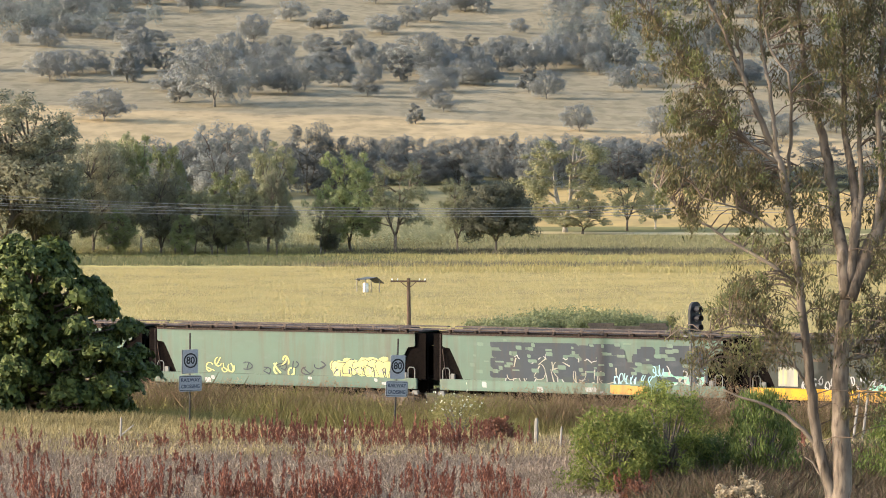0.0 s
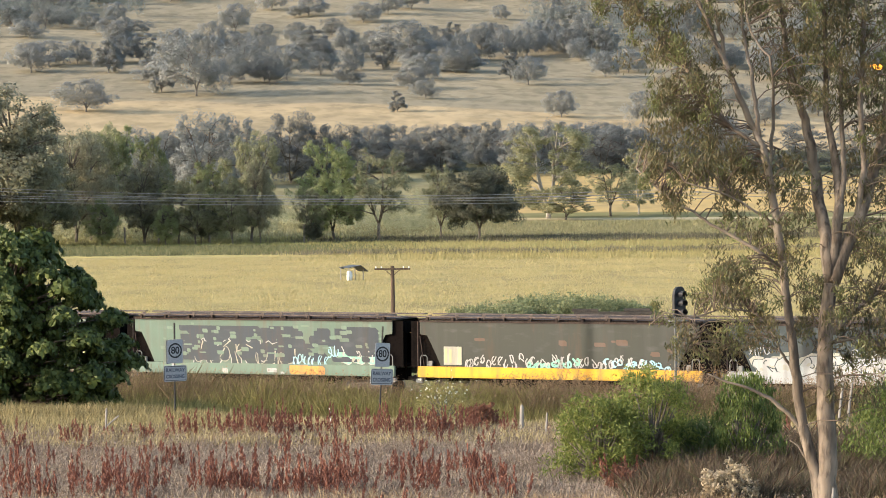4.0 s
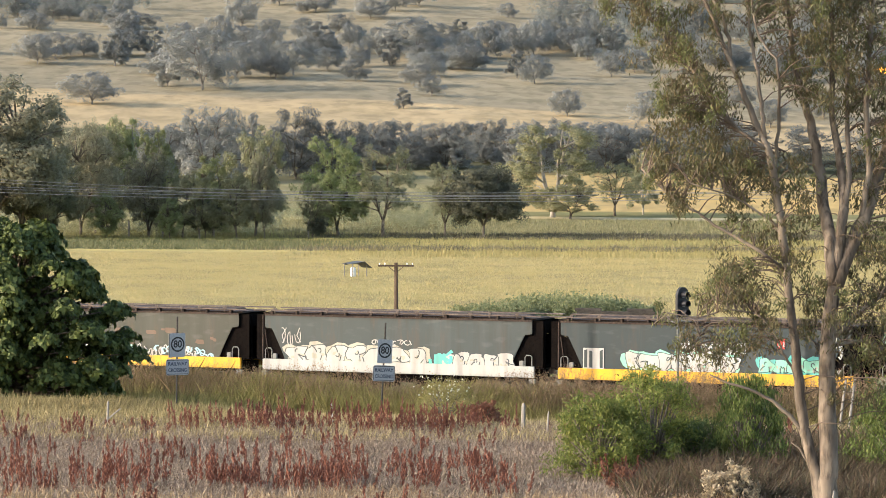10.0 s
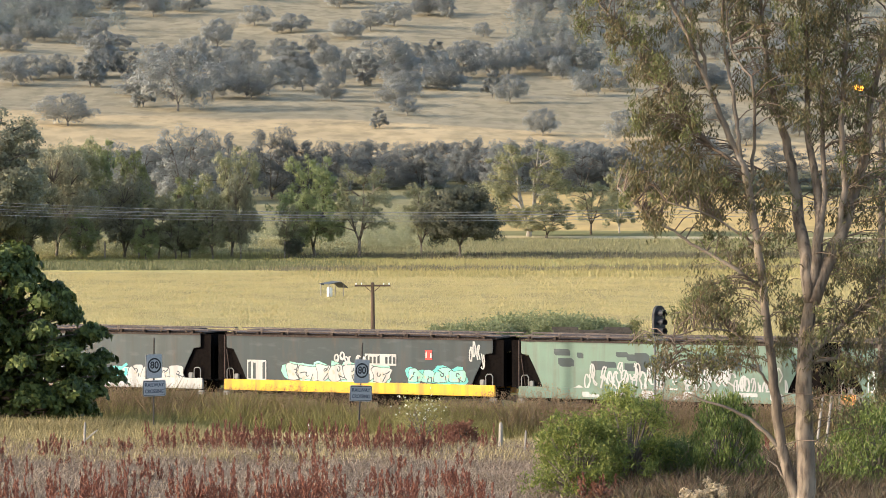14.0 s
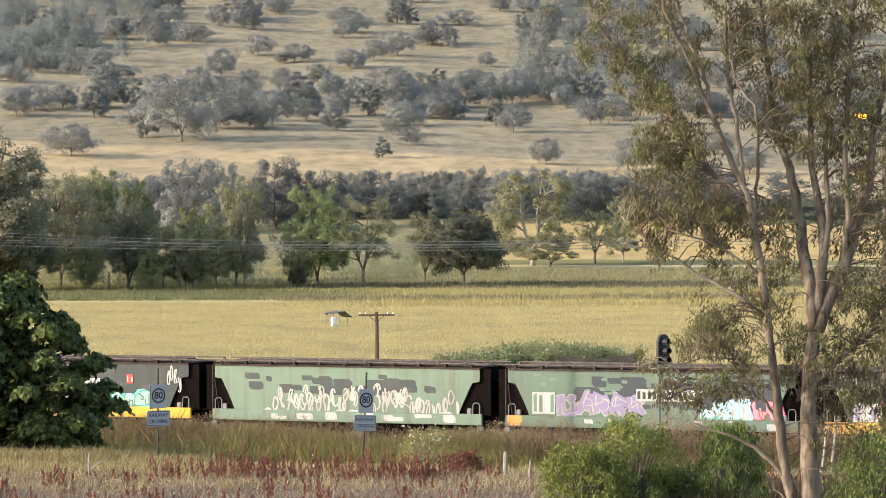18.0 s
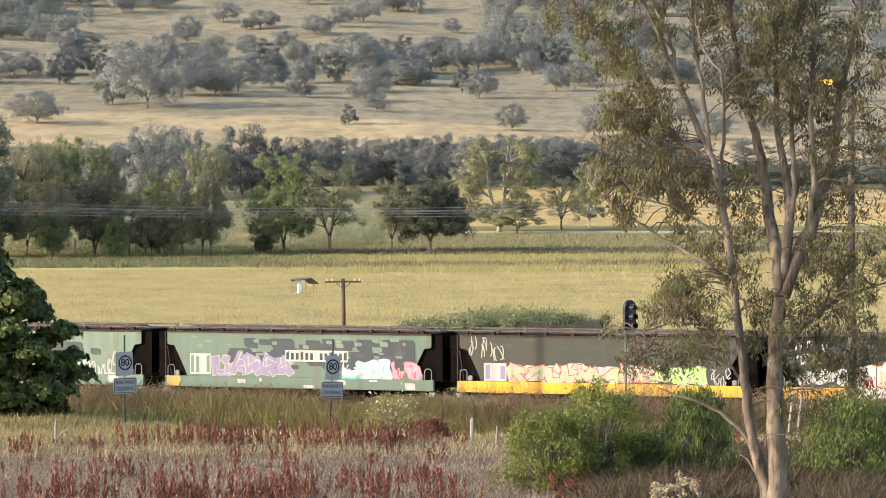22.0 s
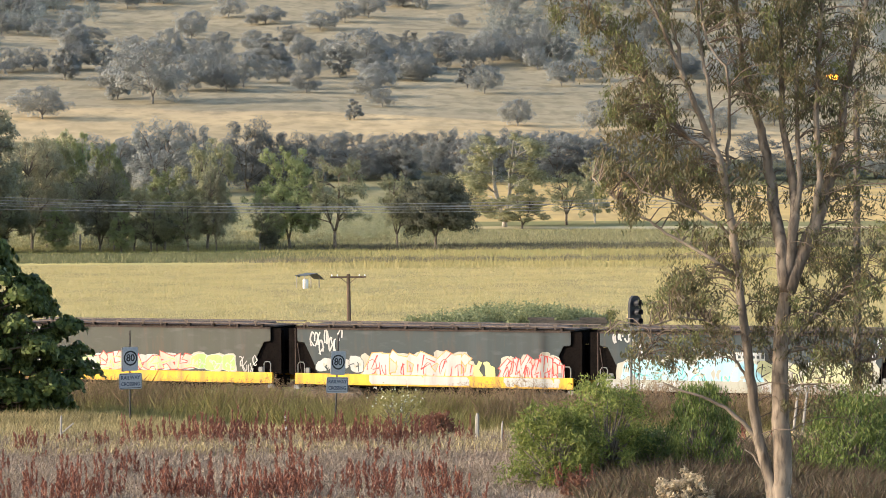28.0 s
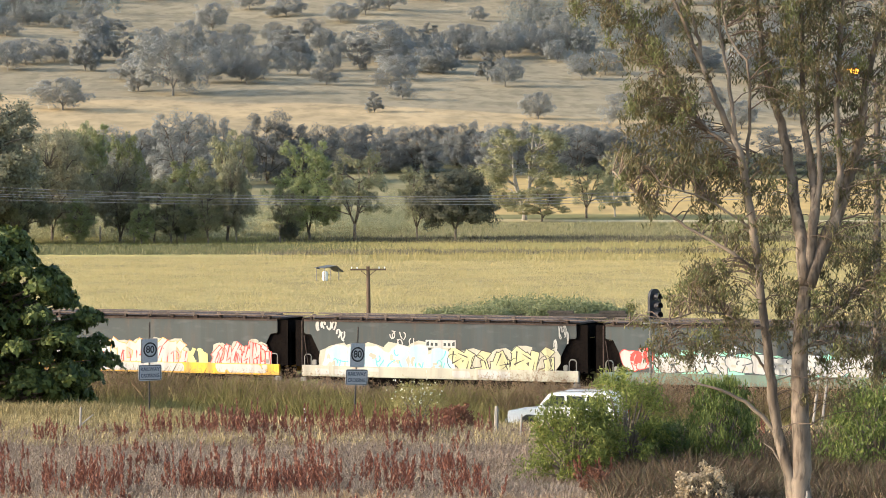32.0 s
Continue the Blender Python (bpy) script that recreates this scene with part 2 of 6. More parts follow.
# ---- ground ----
def zoned_ground():
    """Fields one behind the other: dry weeds, straw, the rail verge, ripe crop, green strips, stubble, and the grazed hill."""
    m, nt, b = shell("fields", 1.0)
    b.inputs["Specular IOR Level"].default_value = 0.0
    g = nt.nodes.new("ShaderNodeNewGeometry")
    sep = nt.nodes.new("ShaderNodeSeparateXYZ")
    nt.links.new(g.outputs["Position"], sep.inputs[0])
    wob = noise_fac(nt, 0.03, 4, 0.0, 1.0)

    def math_node(op, a, c):
        n = nt.nodes.new("ShaderNodeMath")
        n.operation = op
        for s, v in zip(n.inputs, (a, c)):
            if isinstance(v, (int, float)):
                s.default_value = v
            else:
                nt.links.new(v, s)
        return n.outputs[0]

    # distance, kept square to the track near it
    skew = math_node("MULTIPLY", sep.outputs[0], 0.2)
    y = math_node("ADD", sep.outputs[1], skew)
    col = mix(nt, noise_fac(nt, 0.35, 5), (0.30, 0.25, 0.19), (0.22, 0.17, 0.13))
    zones = [(103, 3, (0.33, 0.28, 0.13), (0.24, 0.20, 0.10)), (126, 4, (0.17, 0.14, 0.07), (0.12, 0.11, 0.05)),
             (172, 10, (0.17, 0.19, 0.08), (0.11, 0.14, 0.06)), (205, 14, (0.39, 0.31, 0.14), (0.32, 0.265, 0.12)),
             (420, 12, (0.40, 0.34, 0.14), (0.48, 0.38, 0.15)), (462, 14, (0.26, 0.27, 0.11), (0.36, 0.32, 0.13)),
             (540, 15, (0.27, 0.235, 0.115), (0.21, 0.185, 0.09)), (632, 6, (0.50, 0.42, 0.26), (0.42, 0.35, 0.2)),
             (650, 6, (0.19, 0.18, 0.085), (0.23, 0.21, 0.1)), (682, 12, (0.50, 0.35, 0.15), (0.42, 0.30, 0.13)),
             # from 830 the ground is a darker band under the tree belt
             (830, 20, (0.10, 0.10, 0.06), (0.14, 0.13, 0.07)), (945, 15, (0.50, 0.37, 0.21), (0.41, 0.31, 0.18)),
             (1080, 14, (0.32, 0.265, 0.176), (0.262, 0.218, 0.146))]
    side = math_node("ADD", math_node("DIVIDE", sep.outputs[0], sep.outputs[1]), math_node("MULTIPLY", wob, 0.05))
    ease = nt.nodes.new("ShaderNodeMapRange")
    ease.interpolation_type = "SMOOTHSTEP"
    ease.inputs[1].default_value, ease.inputs[2].default_value = 0.03, 0.06
    nt.links.new(side, ease.inputs[0])
    east = ease.outputs[0]
    for edge, amp, c1, c2 in zones:
        warped = math_node("ADD", y, math_node("MULTIPLY", math_node("SUBTRACT", wob, 0.5), amp * 2.0))
        f = nt.nodes.new("ShaderNodeMapRange")
        f.interpolation_type = "SMOOTHSTEP"
        f.inputs[1].default_value, f.inputs[2].default_value = edge - amp * 0.35, edge + amp * 0.35
        nt.links.new(warped, f.inputs[0])
        fine = noise_fac(nt, 0.05 if edge > 800 else 0.22, 6, 0.35, 0.65, (1.0, 0.3, 1.0))
        fresh = mix(nt, fine, c1, c2)
        if edge in (632, 682):
            # scrubby grass in the west, stubble in the east
            fresh = mix(nt, east, mix(nt, fine, (0.20, 0.175, 0.09), (0.27, 0.235, 0.13)), fresh)
        col = mix(nt, f.outputs[0], col, fresh)
    # worn tracks and stony patches along the hill
    hillward = nt.nodes.new("ShaderNodeMapRange")
    hillward.inputs[1].default_value, hillward.inputs[2].default_value = 960, 1100
    nt.links.new(sep.outputs[1], hillward.inputs[0])
    tussock = math_node("MULTIPLY", noise_fac(nt, 0.16, 10, 0.5, 0.62, (1.0, 0.5, 1.0)), 0.4)
    col = mix(nt, math_node("MULTIPLY", tussock, hillward.outputs[0]), col, (0.125, 0.11, 0.078))
    contour = math_node("MULTIPLY", noise_fac(nt, 0.03, 9, 0.54, 0.62, (0.35, 2.2, 1.0)), 0.25)
    col = mix(nt, math_node("MULTIPLY", contour, hillward.outputs[0]), col, (0.36, 0.30, 0.20))
    col = mix(nt, math_node("MULTIPLY", noise_fac(nt, 0.012, 8, 0.5, 0.68, (1.0, 2.4, 1.0)), 0.22), col, (0.16, 0.15, 0.12))
    col = mix(nt, math_node("MULTIPLY", noise_fac(nt, 0.13, 8, 0.45, 0.62, (1.0, 0.45, 1.0)), 0.3), col, (0.13, 0.115, 0.075))
    nt.links.new(col, b.inputs["Base Color"])
    bump(nt, b, noise_fac(nt, 0.3, 9, 0.2, 0.8), 0.3, 0.4)
    return m


ys = np.concatenate([np.arange(-60, 60, 5), np.arange(60, 190, 1.6), np.arange(190, 720, 8), np.arange(720, 4601, 24)])
ts = np.linspace(-1, 1, 181)
ts = 0.35 * ts + 0.65 * ts ** 3
gx = ts[None, :] * (110 + 0.75 * np.abs(ys))[:, None]
gy = np.repeat(ys[:, None], len(ts), 1)
gv = np.stack([gx, gy, ground_z(gx, gy)], -1).reshape(-1, 3)
idx = np.arange(gv.shape[0]).reshape(gx.shape)
gf = np.stack([idx[:-1, :-1], idx[:-1, 1:], idx[1:, 1:], idx[1:, :-1]], -1).reshape(-1, 4)
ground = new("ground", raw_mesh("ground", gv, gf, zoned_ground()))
ground.data.polygons.foreach_set("use_smooth", [True] * len(ground.data.polygons))
tagged(ground, "dry grassy paddocks rising to a grazed hillside", "ground", kind="structure")

# ---- the track and the road ----
gravel = grainy("gravel", (0.20, 0.17, 0.14), (0.13, 0.11, 0.1), big=1.5, fine=18, rough=0.95, relief=0.8)
rail_steel = grainy("rail_steel", (0.16, 0.09, 0.06), (0.22, 0.14, 0.1), rough=0.5, metal=0.7)
asphalt = grainy("asphalt", (0.06, 0.058, 0.055), (0.09, 0.085, 0.08), big=0.4, fine=25, rough=0.9)
TURN = math.degrees(math.atan(TRACK_SLOPE))
track_m = Matrix.Translation((0, TRACK_Y, 0)) @ pose(0, 0, 0, 0, 0, TURN)
bm = bmesh.new()
section = [(-2.6, -0.62), (-1.9, -0.16), (1.9, -0.16), (2.6, -0.62)]
a = [bm.verts.new((-130, p, q)) for p, q in section]
c = [bm.verts.new((130, p, q)) for p, q in section]
for i in range(3):
    bm.faces.new((a[i], a[i + 1], c[i + 1], c[i]))
bm.faces.new(a)
bm.faces.new(c[::-1])
bm.faces.new((a[3], a[0], c[0], c[3]))
solid("railway_bed", bm, gravel, track_m, "grey crushed-stone railway embankment", "track bed", kind="structure")
for side in (-0.72, 0.72):
    bm = bmesh.new()
    box(bm, -130, 130, side - 0.035, side + 0.035, -0.04, 0.0, 0.008)
    box(bm, -130, 130, side - 0.01, side + 0.01, -0.13, -0.04)
    box(bm, -130, 130, side - 0.07, side + 0.07, -0.16, -0.13)
    solid("rail", bm, rail_steel, track_m, "long rusty steel railway rail", "rail", "rails of the track", "structure")
ROAD_OFF = -13.2
bm = bmesh.new()
v0 = []
for i in range(61):
    u = -75 + 2.5 * i
    row = []
    for off in (-3.2, 0.0, 3.2):
        p = along_track(u, ROAD_OFF + off)
        row.append(bm.verts.new((p.x, p.y, float(ground_z(p.x, p.y)) + 0.05 + (0.04 if off == 0 else 0))))
    v0.append(row)
for r0, r1 in zip(v0, v0[1:]):
    for k in range(2):
        bm.faces.new((r0[k], r0[k + 1], r1[k + 1], r1[k]))
solid("road", bm, asphalt, Matrix(), "narrow grey asphalt road beside the railway", "road", kind="structure", smooth=True)

# ---- grasses ----
def blades(name, n, where, height, width, material, label, seed, per=4, spread=0.12, lean=0.25, fade=0.0):
    """Tufts of pointed blades on the ground. where: the area as bearings and distances."""
    rng = np.random.default_rng(seed)
    b0, b1, d0, d1 = where
    d = np.sqrt(rng.uniform(d0 ** 2, d1 ** 2, n))
    x, y = (rng.uniform(b0, b1, n) + fade * rng.normal(0, 1, n)) * 0.001 * d, d
    # thin and thick places
    dens = np.sin(x * 0.8 + 3 * np.sin(y * 0.23)) * np.cos(y * 0.5 + 2 * np.sin(x * 0.31)) + rng.normal(0, 0.7, n)
    keep = dens > -0.55
    return tufts(name, x[keep], y[keep], dens[keep], height, width, material, label, rng, per, spread, lean)


def tufts(name, x, y, dens, height, width, material, label, rng, per=4, spread=0.12, lean=0.25):
    n = len(x)
    hs = height * (0.75 + 0.2 * np.clip(dens, -1, 1.5)) * rng.uniform(0.7, 1.25, n)
    x, y, hs = np.repeat(x, per), np.repeat(y, per), np.repeat(hs, per) * rng.uniform(0.6, 1.1, n * per)
    m = n * per
    x, y = x + rng.normal(0, spread, m), y + rng.normal(0, spread, m)
    base = np.stack([x, y, ground_z(x, y) - 0.03], 1)
    ang = rng.uniform(0, 6.283, m)
    w = np.stack([np.cos(ang), np.sin(ang), 0 * ang], 1) * (width * rng.uniform(0.6, 1.4, m) * 0.5)[:, None]
    tip = base + np.stack([rng.normal(0, lean, m) * hs + 0.08 * hs, rng.normal(0, lean, m) * hs, hs], 1)
    mid = base + (tip - base) * 0.55 + np.array([0, 0, 0.06]) * hs[:, None]
    v = np.stack([base - w, base + w, mid + w * 0.8, tip, mid - w * 0.8], 1).reshape(-1, 3)
    ob = new(name, raw_mesh(name, v, np.arange(5 * m).reshape(m, 5), material))
    return tagged(ob, label, "grass", kind="stuff")


pink_straw = leafy("pink_straw", (0.140, 0.102, 0.079), (0.307, 0.233, 0.177), (0.409, 0.330, 0.251), 0.2)
straw = leafy("straw", (0.197, 0.148, 0.074), (0.361, 0.279, 0.131), (0.492, 0.410, 0.230), 0.25)
tan_straw = leafy("tan_straw", (0.24, 0.155, 0.09), (0.38, 0.27, 0.16), (0.50, 0.385, 0.25), 0.25)
dull_straw = leafy("dull_straw", (0.12, 0.10, 0.045), (0.24, 0.19, 0.085), (0.37, 0.295, 0.145), 0.3)
green_straw = leafy("green_straw", (0.14, 0.137, 0.046), (0.24, 0.215, 0.074), (0.34, 0.28, 0.118), 0.4)
brown_reed = leafy("brown_reed", (0.145, 0.10, 0.054), (0.245, 0.172, 0.098), (0.12, 0.11, 0.045), 0.3)
crop_gold = leafy("crop_gold", (0.325, 0.265, 0.115), (0.295, 0.245, 0.108), (0.365, 0.29, 0.135), 0.25)
mound_green = leafy("mound_green", (0.13, 0.15, 0.072), (0.175, 0.19, 0.09), (0.235, 0.235, 0.115), 0.3)
weed_green = leafy("weed_green", (0.18, 0.175, 0.06), (0.23, 0.21, 0.08), (0.30, 0.255, 0.11), 0.3)
field_green = leafy("field_green", (0.15, 0.14, 0.07), (0.235, 0.212, 0.10), (0.33, 0.28, 0.14), 0.3)
dock_red = leafy("dock_red", (0.155, 0.06, 0.042), (0.235, 0.096, 0.06), (0.11, 0.047, 0.036), 0.2)
tan_grass = leafy("tan_grass", (0.30, 0.25, 0.10), (0.38, 0.31, 0.13), (0.27, 0.25, 0.10), 0.3)
brown_weed = leafy("brown_weed", (0.10, 0.088, 0.058), (0.15, 0.13, 0.085), (0.20, 0.165, 0.105), 0.3)
B0, B1 = -168, 182


def strip(name, n, u0, u1, off0, off1, height, width, material, label, seed, per=5, spread=0.16, lean=0.34):
    """Tufts in a strip along the track."""
    rng = np.random.default_rng(seed)
    u, off = rng.uniform(u0, u1, n), rng.uniform(off0, off1, n)
    x, y = u * ALONG.x - off * ALONG.y, TRACK_Y + u * ALONG.y + off * ALONG.x
    dens = np.sin(x * 0.5 + 2 * np.sin(y * 0.2)) * np.cos(y * 0.4 + 2 * np.sin(x * 0.27)) + rng.normal(0, 0.5, n)
    keep = dens > -0.9
    return tufts(name, x[keep], y[keep], dens[keep], height, width, material, label, rng, per, spread, lean)


blades("dry_weeds", 62000, (B0, B1, 56, 108), 0.34, 0.021, pink_straw, "pinkish grey dry weeds covering the near paddock", 1, 5, 0.12, 0.45)
blades("straw_grass", 12000, (B0, B1, 54, 78), 0.5, 0.022, tan_straw, "pale straw grass among the near weeds", 2, 6, 0.1, 0.3)
blades("straw_grass", 6000, (B0, -58, 104, 119), 0.42, 0.024, dull_straw, "tall dull straw grass below the broad tree", 29, 7, 0.14, 0.3)
blades("straw_grass", 9000, (B0, B1, 98, 112), 0.45, 0.022, straw, "yellow straw grass along the paddock's edge", 3, 6, 0.1, 0.25)
strip("road_grass", 18000, 2, 34, ROAD_OFF - 20, ROAD_OFF - 3.5, 0.28, 0.022, straw, "short straw grass before the road", 17)
strip("road_grass", 32000, -42, 3, ROAD_OFF - 24, ROAD_OFF - 3.5, 0.62, 0.022, dull_straw, "dull yellow-green grass before the road", 4)
strip("road_grass", 22000, -42, 3, ROAD_OFF - 14, ROAD_OFF - 3.5, 0.9, 0.017, green_straw, "tall yellow-green grass before the road", 5)
strip("rail_grass", 26000, -42, 34, ROAD_OFF + 3.4, -3.0, 1.3, 0.018, green_straw, "tall green grass between road and railway", 6)
strip("rail_reeds", 12000, -42, -7, ROAD_OFF + 4.0, -3.2, 1.6, 0.018, brown_reed, "tall brown seeding grass along the railway", 14)
strip("rail_reeds", 6000, 8, 34, ROAD_OFF + 4.0, -3.2, 1.8, 0.018, brown_reed, "tall brown seeding grass along the railway", 15)
strip("rail_reeds", 12000, -42, 34, ROAD_OFF + 5.0, -2.9, 1.3, 0.018, brown_reed, "tall brown seeding grass along the railway", 7)
blades("ripe_crop", 100000, (B0, B1, 215, 425), 0.28, 0.035, crop_gold, "golden ripe crop behind the railway", 8, 3, 0.25, 0.15)
blades("field_edge_grass", 16000, (-25, B1, 400, 500), 0.8, 0.06, tan_grass, "tall dry grass along the crop's far edge", 9, 3, 0.4, 0.2, 14)
# banding in the crop: dark brown blades stand for its shadow lines
blades("field_edge_grass", 5000, (-40, B1, 432, 441), 1.0, 0.06, brown_weed, "row of taller grass across the crop, browned for its shadow lines", 33, 3, 0.4, 0.2, 10)
blades("field_weeds", 16000, (B0, -5, 485, 540), 0.6, 0.07, weed_green, "green weeds beyond the crop", 10, 3, 0.4, 0.3)
blades("field_weeds", 30000, (B0, B1, 505, 615), 0.8, 0.07, field_green, "green weeds among the far trees", 12, 3, 0.5, 0.3)
dark_weed = leafy("dark_weed", (0.10, 0.105, 0.05), (0.14, 0.145, 0.065), (0.19, 0.175, 0.09), 0.3)
blades("field_weeds", 9000, (B0, -20, 438, 485), 0.7, 0.1, dark_weed, "dark green strip of weeds beyond the crop", 16, 3, 0.5, 0.3, 14)
blades("field_weeds", 9000, (-30, B1, 503, 530), 0.95, 0.09, brown_weed, "brownish strip of withered weeds beyond the crop", 18, 3, 0.5, 0.3, 12)
blades("verge_weeds", 9000, (B0, B1, 168, 235), 0.6, 0.06, weed_green, "green weeds behind the railway", 13, 4, 0.2, 0.3)


def seed_heads(name, n, u0, u1, off0, off1, low, high, material, label, seed):
    """Loose seed heads over the tall grass: small flecks gathered along thin tops."""
    rng = np.random.default_rng(seed)
    u, off = rng.uniform(u0, u1, n), rng.uniform(off0, off1, n)
    x, y = u * ALONG.x - off * ALONG.y, TRACK_Y + u * ALONG.y + off * ALONG.x
    z = ground_z(x, y) + rng.uniform(low, high, n) * (0.85 + 0.2 * np.sin(x * 0.7 + 2 * np.sin(y * 0.3)))
    k = 12
    p = np.repeat(np.stack([x, y, z], 1), k, 0) + rng.normal(0, 1, (n * k, 3)) * np.array([0.035, 0.035, 0.1])
    ob = new(name, leaf_mesh(name, p, rng, 0.06, 0.028, material, 0.5))
    return tagged(ob, label, "grass", kind="stuff")


seed_brown = leafy("seed_brown", (0.20, 0.125, 0.075), (0.29, 0.19, 0.115), (0.34, 0.24, 0.15), 0.3)
seed_heads("grass_seed_heads", 8500, -42, 34, ROAD_OFF + 4.2, -2.9, 0.8, 1.6, seed_brown, "brown seed heads of the tall grass along the railway", 21)
seed_heads("grass_seed_heads", 2800, -42, -9, ROAD_OFF + 4.2, -2.9, 1.2, 1.95, seed_brown, "brown seed heads of the tall grass along the railway", 22)
seed_heads("grass_seed_heads", 3000, 9, 34, ROAD_OFF + 4.2, -2.9, 1.2, 2.1, seed_brown, "brown seed heads of the tall grass along the railway", 23)
rng = np.random.default_rng(24)
d = np.sqrt(rng.uniform(58 ** 2, 106 ** 2, 90000))
x = rng.uniform(B0, B1, len(d)) * 0.001 * d
dens = np.sin(x * 1.1 + 2 * np.sin(d * 0.4)) * np.cos(d * 0.7 + x * 0.3) + rng.normal(0, 0.8, len(d))
x, d = x[dens > -0.1], d[dens > -0.1]
weed_fleck = leafy("weed_fleck", (0.14, 0.085, 0.065), (0.30, 0.225, 0.175), (0.20, 0.16, 0.09), 0.2)
flecks = leaf_mesh("weed_tops", np.stack([x, d, ground_z(x, d) + rng.uniform(0.08, 0.42, len(d))], 1), rng, 0.075, 0.035, weed_fleck, 0.2)
tagged(new("weed_tops", flecks), "brownish withered tops of the near weeds", "weeds", kind="stuff")


# ---- trees ----
bark_grey = grainy("bark_grey", (0.17, 0.14, 0.112), (0.11, 0.088, 0.068), big=0.9, fine=6, rough=0.9, relief=0.6, stretch=(1, 1, 0.3))
bark_pale = grainy("bark_pale", (0.26, 0.205, 0.155), (0.105, 0.08, 0.06), (0.05, 0.038, 0.03), big=3.4, fine=9.0, rough=0.9, relief=0.7, stretch=(1, 1, 0.28))
bark_white = grainy("bark_white", (0.38, 0.34, 0.285), (0.28, 0.245, 0.205), big=0.9, fine=5, rough=0.85, stretch=(1, 1, 0.3))
# hillside bark, with distance haze in its pale grey
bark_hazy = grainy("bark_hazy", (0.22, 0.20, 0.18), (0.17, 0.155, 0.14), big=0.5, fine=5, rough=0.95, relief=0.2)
# tree-line olive, dark and bright leaves are lightened in colour for haze
leaf_olive_hazed = leafy("leaf_olive_hazed", (0.235, 0.23, 0.13), (0.305, 0.295, 0.165), (0.375, 0.35, 0.205), 0.6)
leaf_dark_hazed = leafy("leaf_dark_hazed", (0.195, 0.184, 0.122), (0.245, 0.229, 0.15), (0.30, 0.278, 0.185), 0.6)
leaf_shade = leafy("leaf_shade", (0.10, 0.10, 0.068), (0.135, 0.133, 0.088), (0.175, 0.168, 0.11), 0.45)
leaf_bright_hazed = leafy("leaf_bright_hazed", (0.205, 0.225, 0.10), (0.265, 0.285, 0.125), (0.335, 0.345, 0.165), 0.6)
# hill and belt: haze put into the colour of the glaucous leaves
leaf_blue_hazed = leafy("leaf_blue_hazed", (0.285, 0.288, 0.268), (0.30, 0.302, 0.28), (0.315, 0.315, 0.292), 0.75, 1.0)
leaf_belt_hazed = leafy("leaf_belt_hazed", (0.245, 0.25, 0.235), (0.265, 0.267, 0.248), (0.285, 0.285, 0.262), 0.7, 1.0)


def far_tree(name, h, w, foot, leaf, bark, label, seed, n=2600, lobes=9, size=0.5, stems=3, lean=0.0, rise=0.5, lump=1.0):
    """Forked stems with limbs that end in uneven clumps of leaves, with gaps between. foot: share of the height that is bare."""
    rng = np.random.default_rng(seed)
    ob = thing(name, Matrix(), label, "tree")
    r0 = 0.013 * h + 0.05
    fork = h * foot * rng.uniform(0.35, 0.7)
    bm = bmesh.new()
    tube(bm, [(0, 0, -0.3), (rng.normal(0, 0.05), 0, fork * 0.5), (0, 0, fork + 0.1)], [r0 * 1.35, r0 * 1.05, r0 * 0.95], 7)
    joints = []
    for i in range(stems):
        a = 6.283 * (i + rng.uniform(-0.25, 0.25)) / stems
        out = w * rng.uniform(0.12, 0.26) if stems > 1 else 0.02
        top = h * rng.uniform(0.68, 0.9)
        path = []
        for q in (0.0, 0.18, 0.4, 0.62, 0.82, 1.0):
            path.append(Vector((out * q ** 0.8 * math.cos(a) + rng.normal(0, 0.012 * w) * (q > 0) + lean * h * q, out * q ** 0.8 * math.sin(a) + rng.normal(0, 0.012 * w) * (q > 0), fork + (top - fork) * q)))
        thick = r0 * (0.95 if stems == 1 else 0.72)
        tube(bm, path, [thick, thick * 0.9, thick * 0.7, thick * 0.5, thick * 0.3, thick * 0.12], 6)
        joints += path[1:5]
    cen, rad = [], []
    for i in range(lobes):
        a = 2.4 * i + rng.uniform(-0.5, 0.5)
        k = (i + 0.5) / lobes
        r = w * rng.uniform(0.085, 0.2) * (1.1 - 0.3 * k) * lump
        z = h * (foot + (1 - foot) * (0.04 + 0.86 * k)) + rng.normal(0, 0.02 * h)
        reach = w * 0.5 * (0.9 * math.sqrt(max(0.03, 1 - ((k - 0.42) / 0.64) ** 2))) * rng.uniform(0.42, 1.15)
        c = Vector((reach * math.cos(a) + lean * k * h, reach * math.sin(a), z))
        cen.append(c)
        rad.append((r * 1.15, r * 1.15, r * rng.uniform(0.65, 1.0)))
        s = min(joints, key=lambda q: (q - c).length + 2.0 * max(0.0, q.z - c.z + 0.06 * h))
        mid = s.lerp(c, 0.55) + Vector((rng.normal(0, 0.02 * w), rng.normal(0, 0.02 * w), 0.03 * h))
        tube(bm, [s, mid, c, c + Vector((rng.normal(0, 0.05 * w), 0, 0.03 * h))], [r0 * 0.4, r0 * 0.28, r0 * 0.14, r0 * 0.05], 5)
    part("trunk", bm, bark, ob, smooth=True)
    total = sum(q[0] ** 2 for q in rad)
    both = [puff_points(rng, tuple(c), r, max(20, int(n * r[0] ** 2 / total)), 7, 0.42) for c, r in zip(cen, rad)]
    pts, face = np.concatenate([p for p, f in both]), np.concatenate([f for p, f in both])
    pts = pts + rng.normal(0, 0.005 * w, pts.shape)
    mid = (pts - np.array([lean * h * 0.5, 0, h * (0.35 + 0.3 * foot)])) / (0.5 * h)
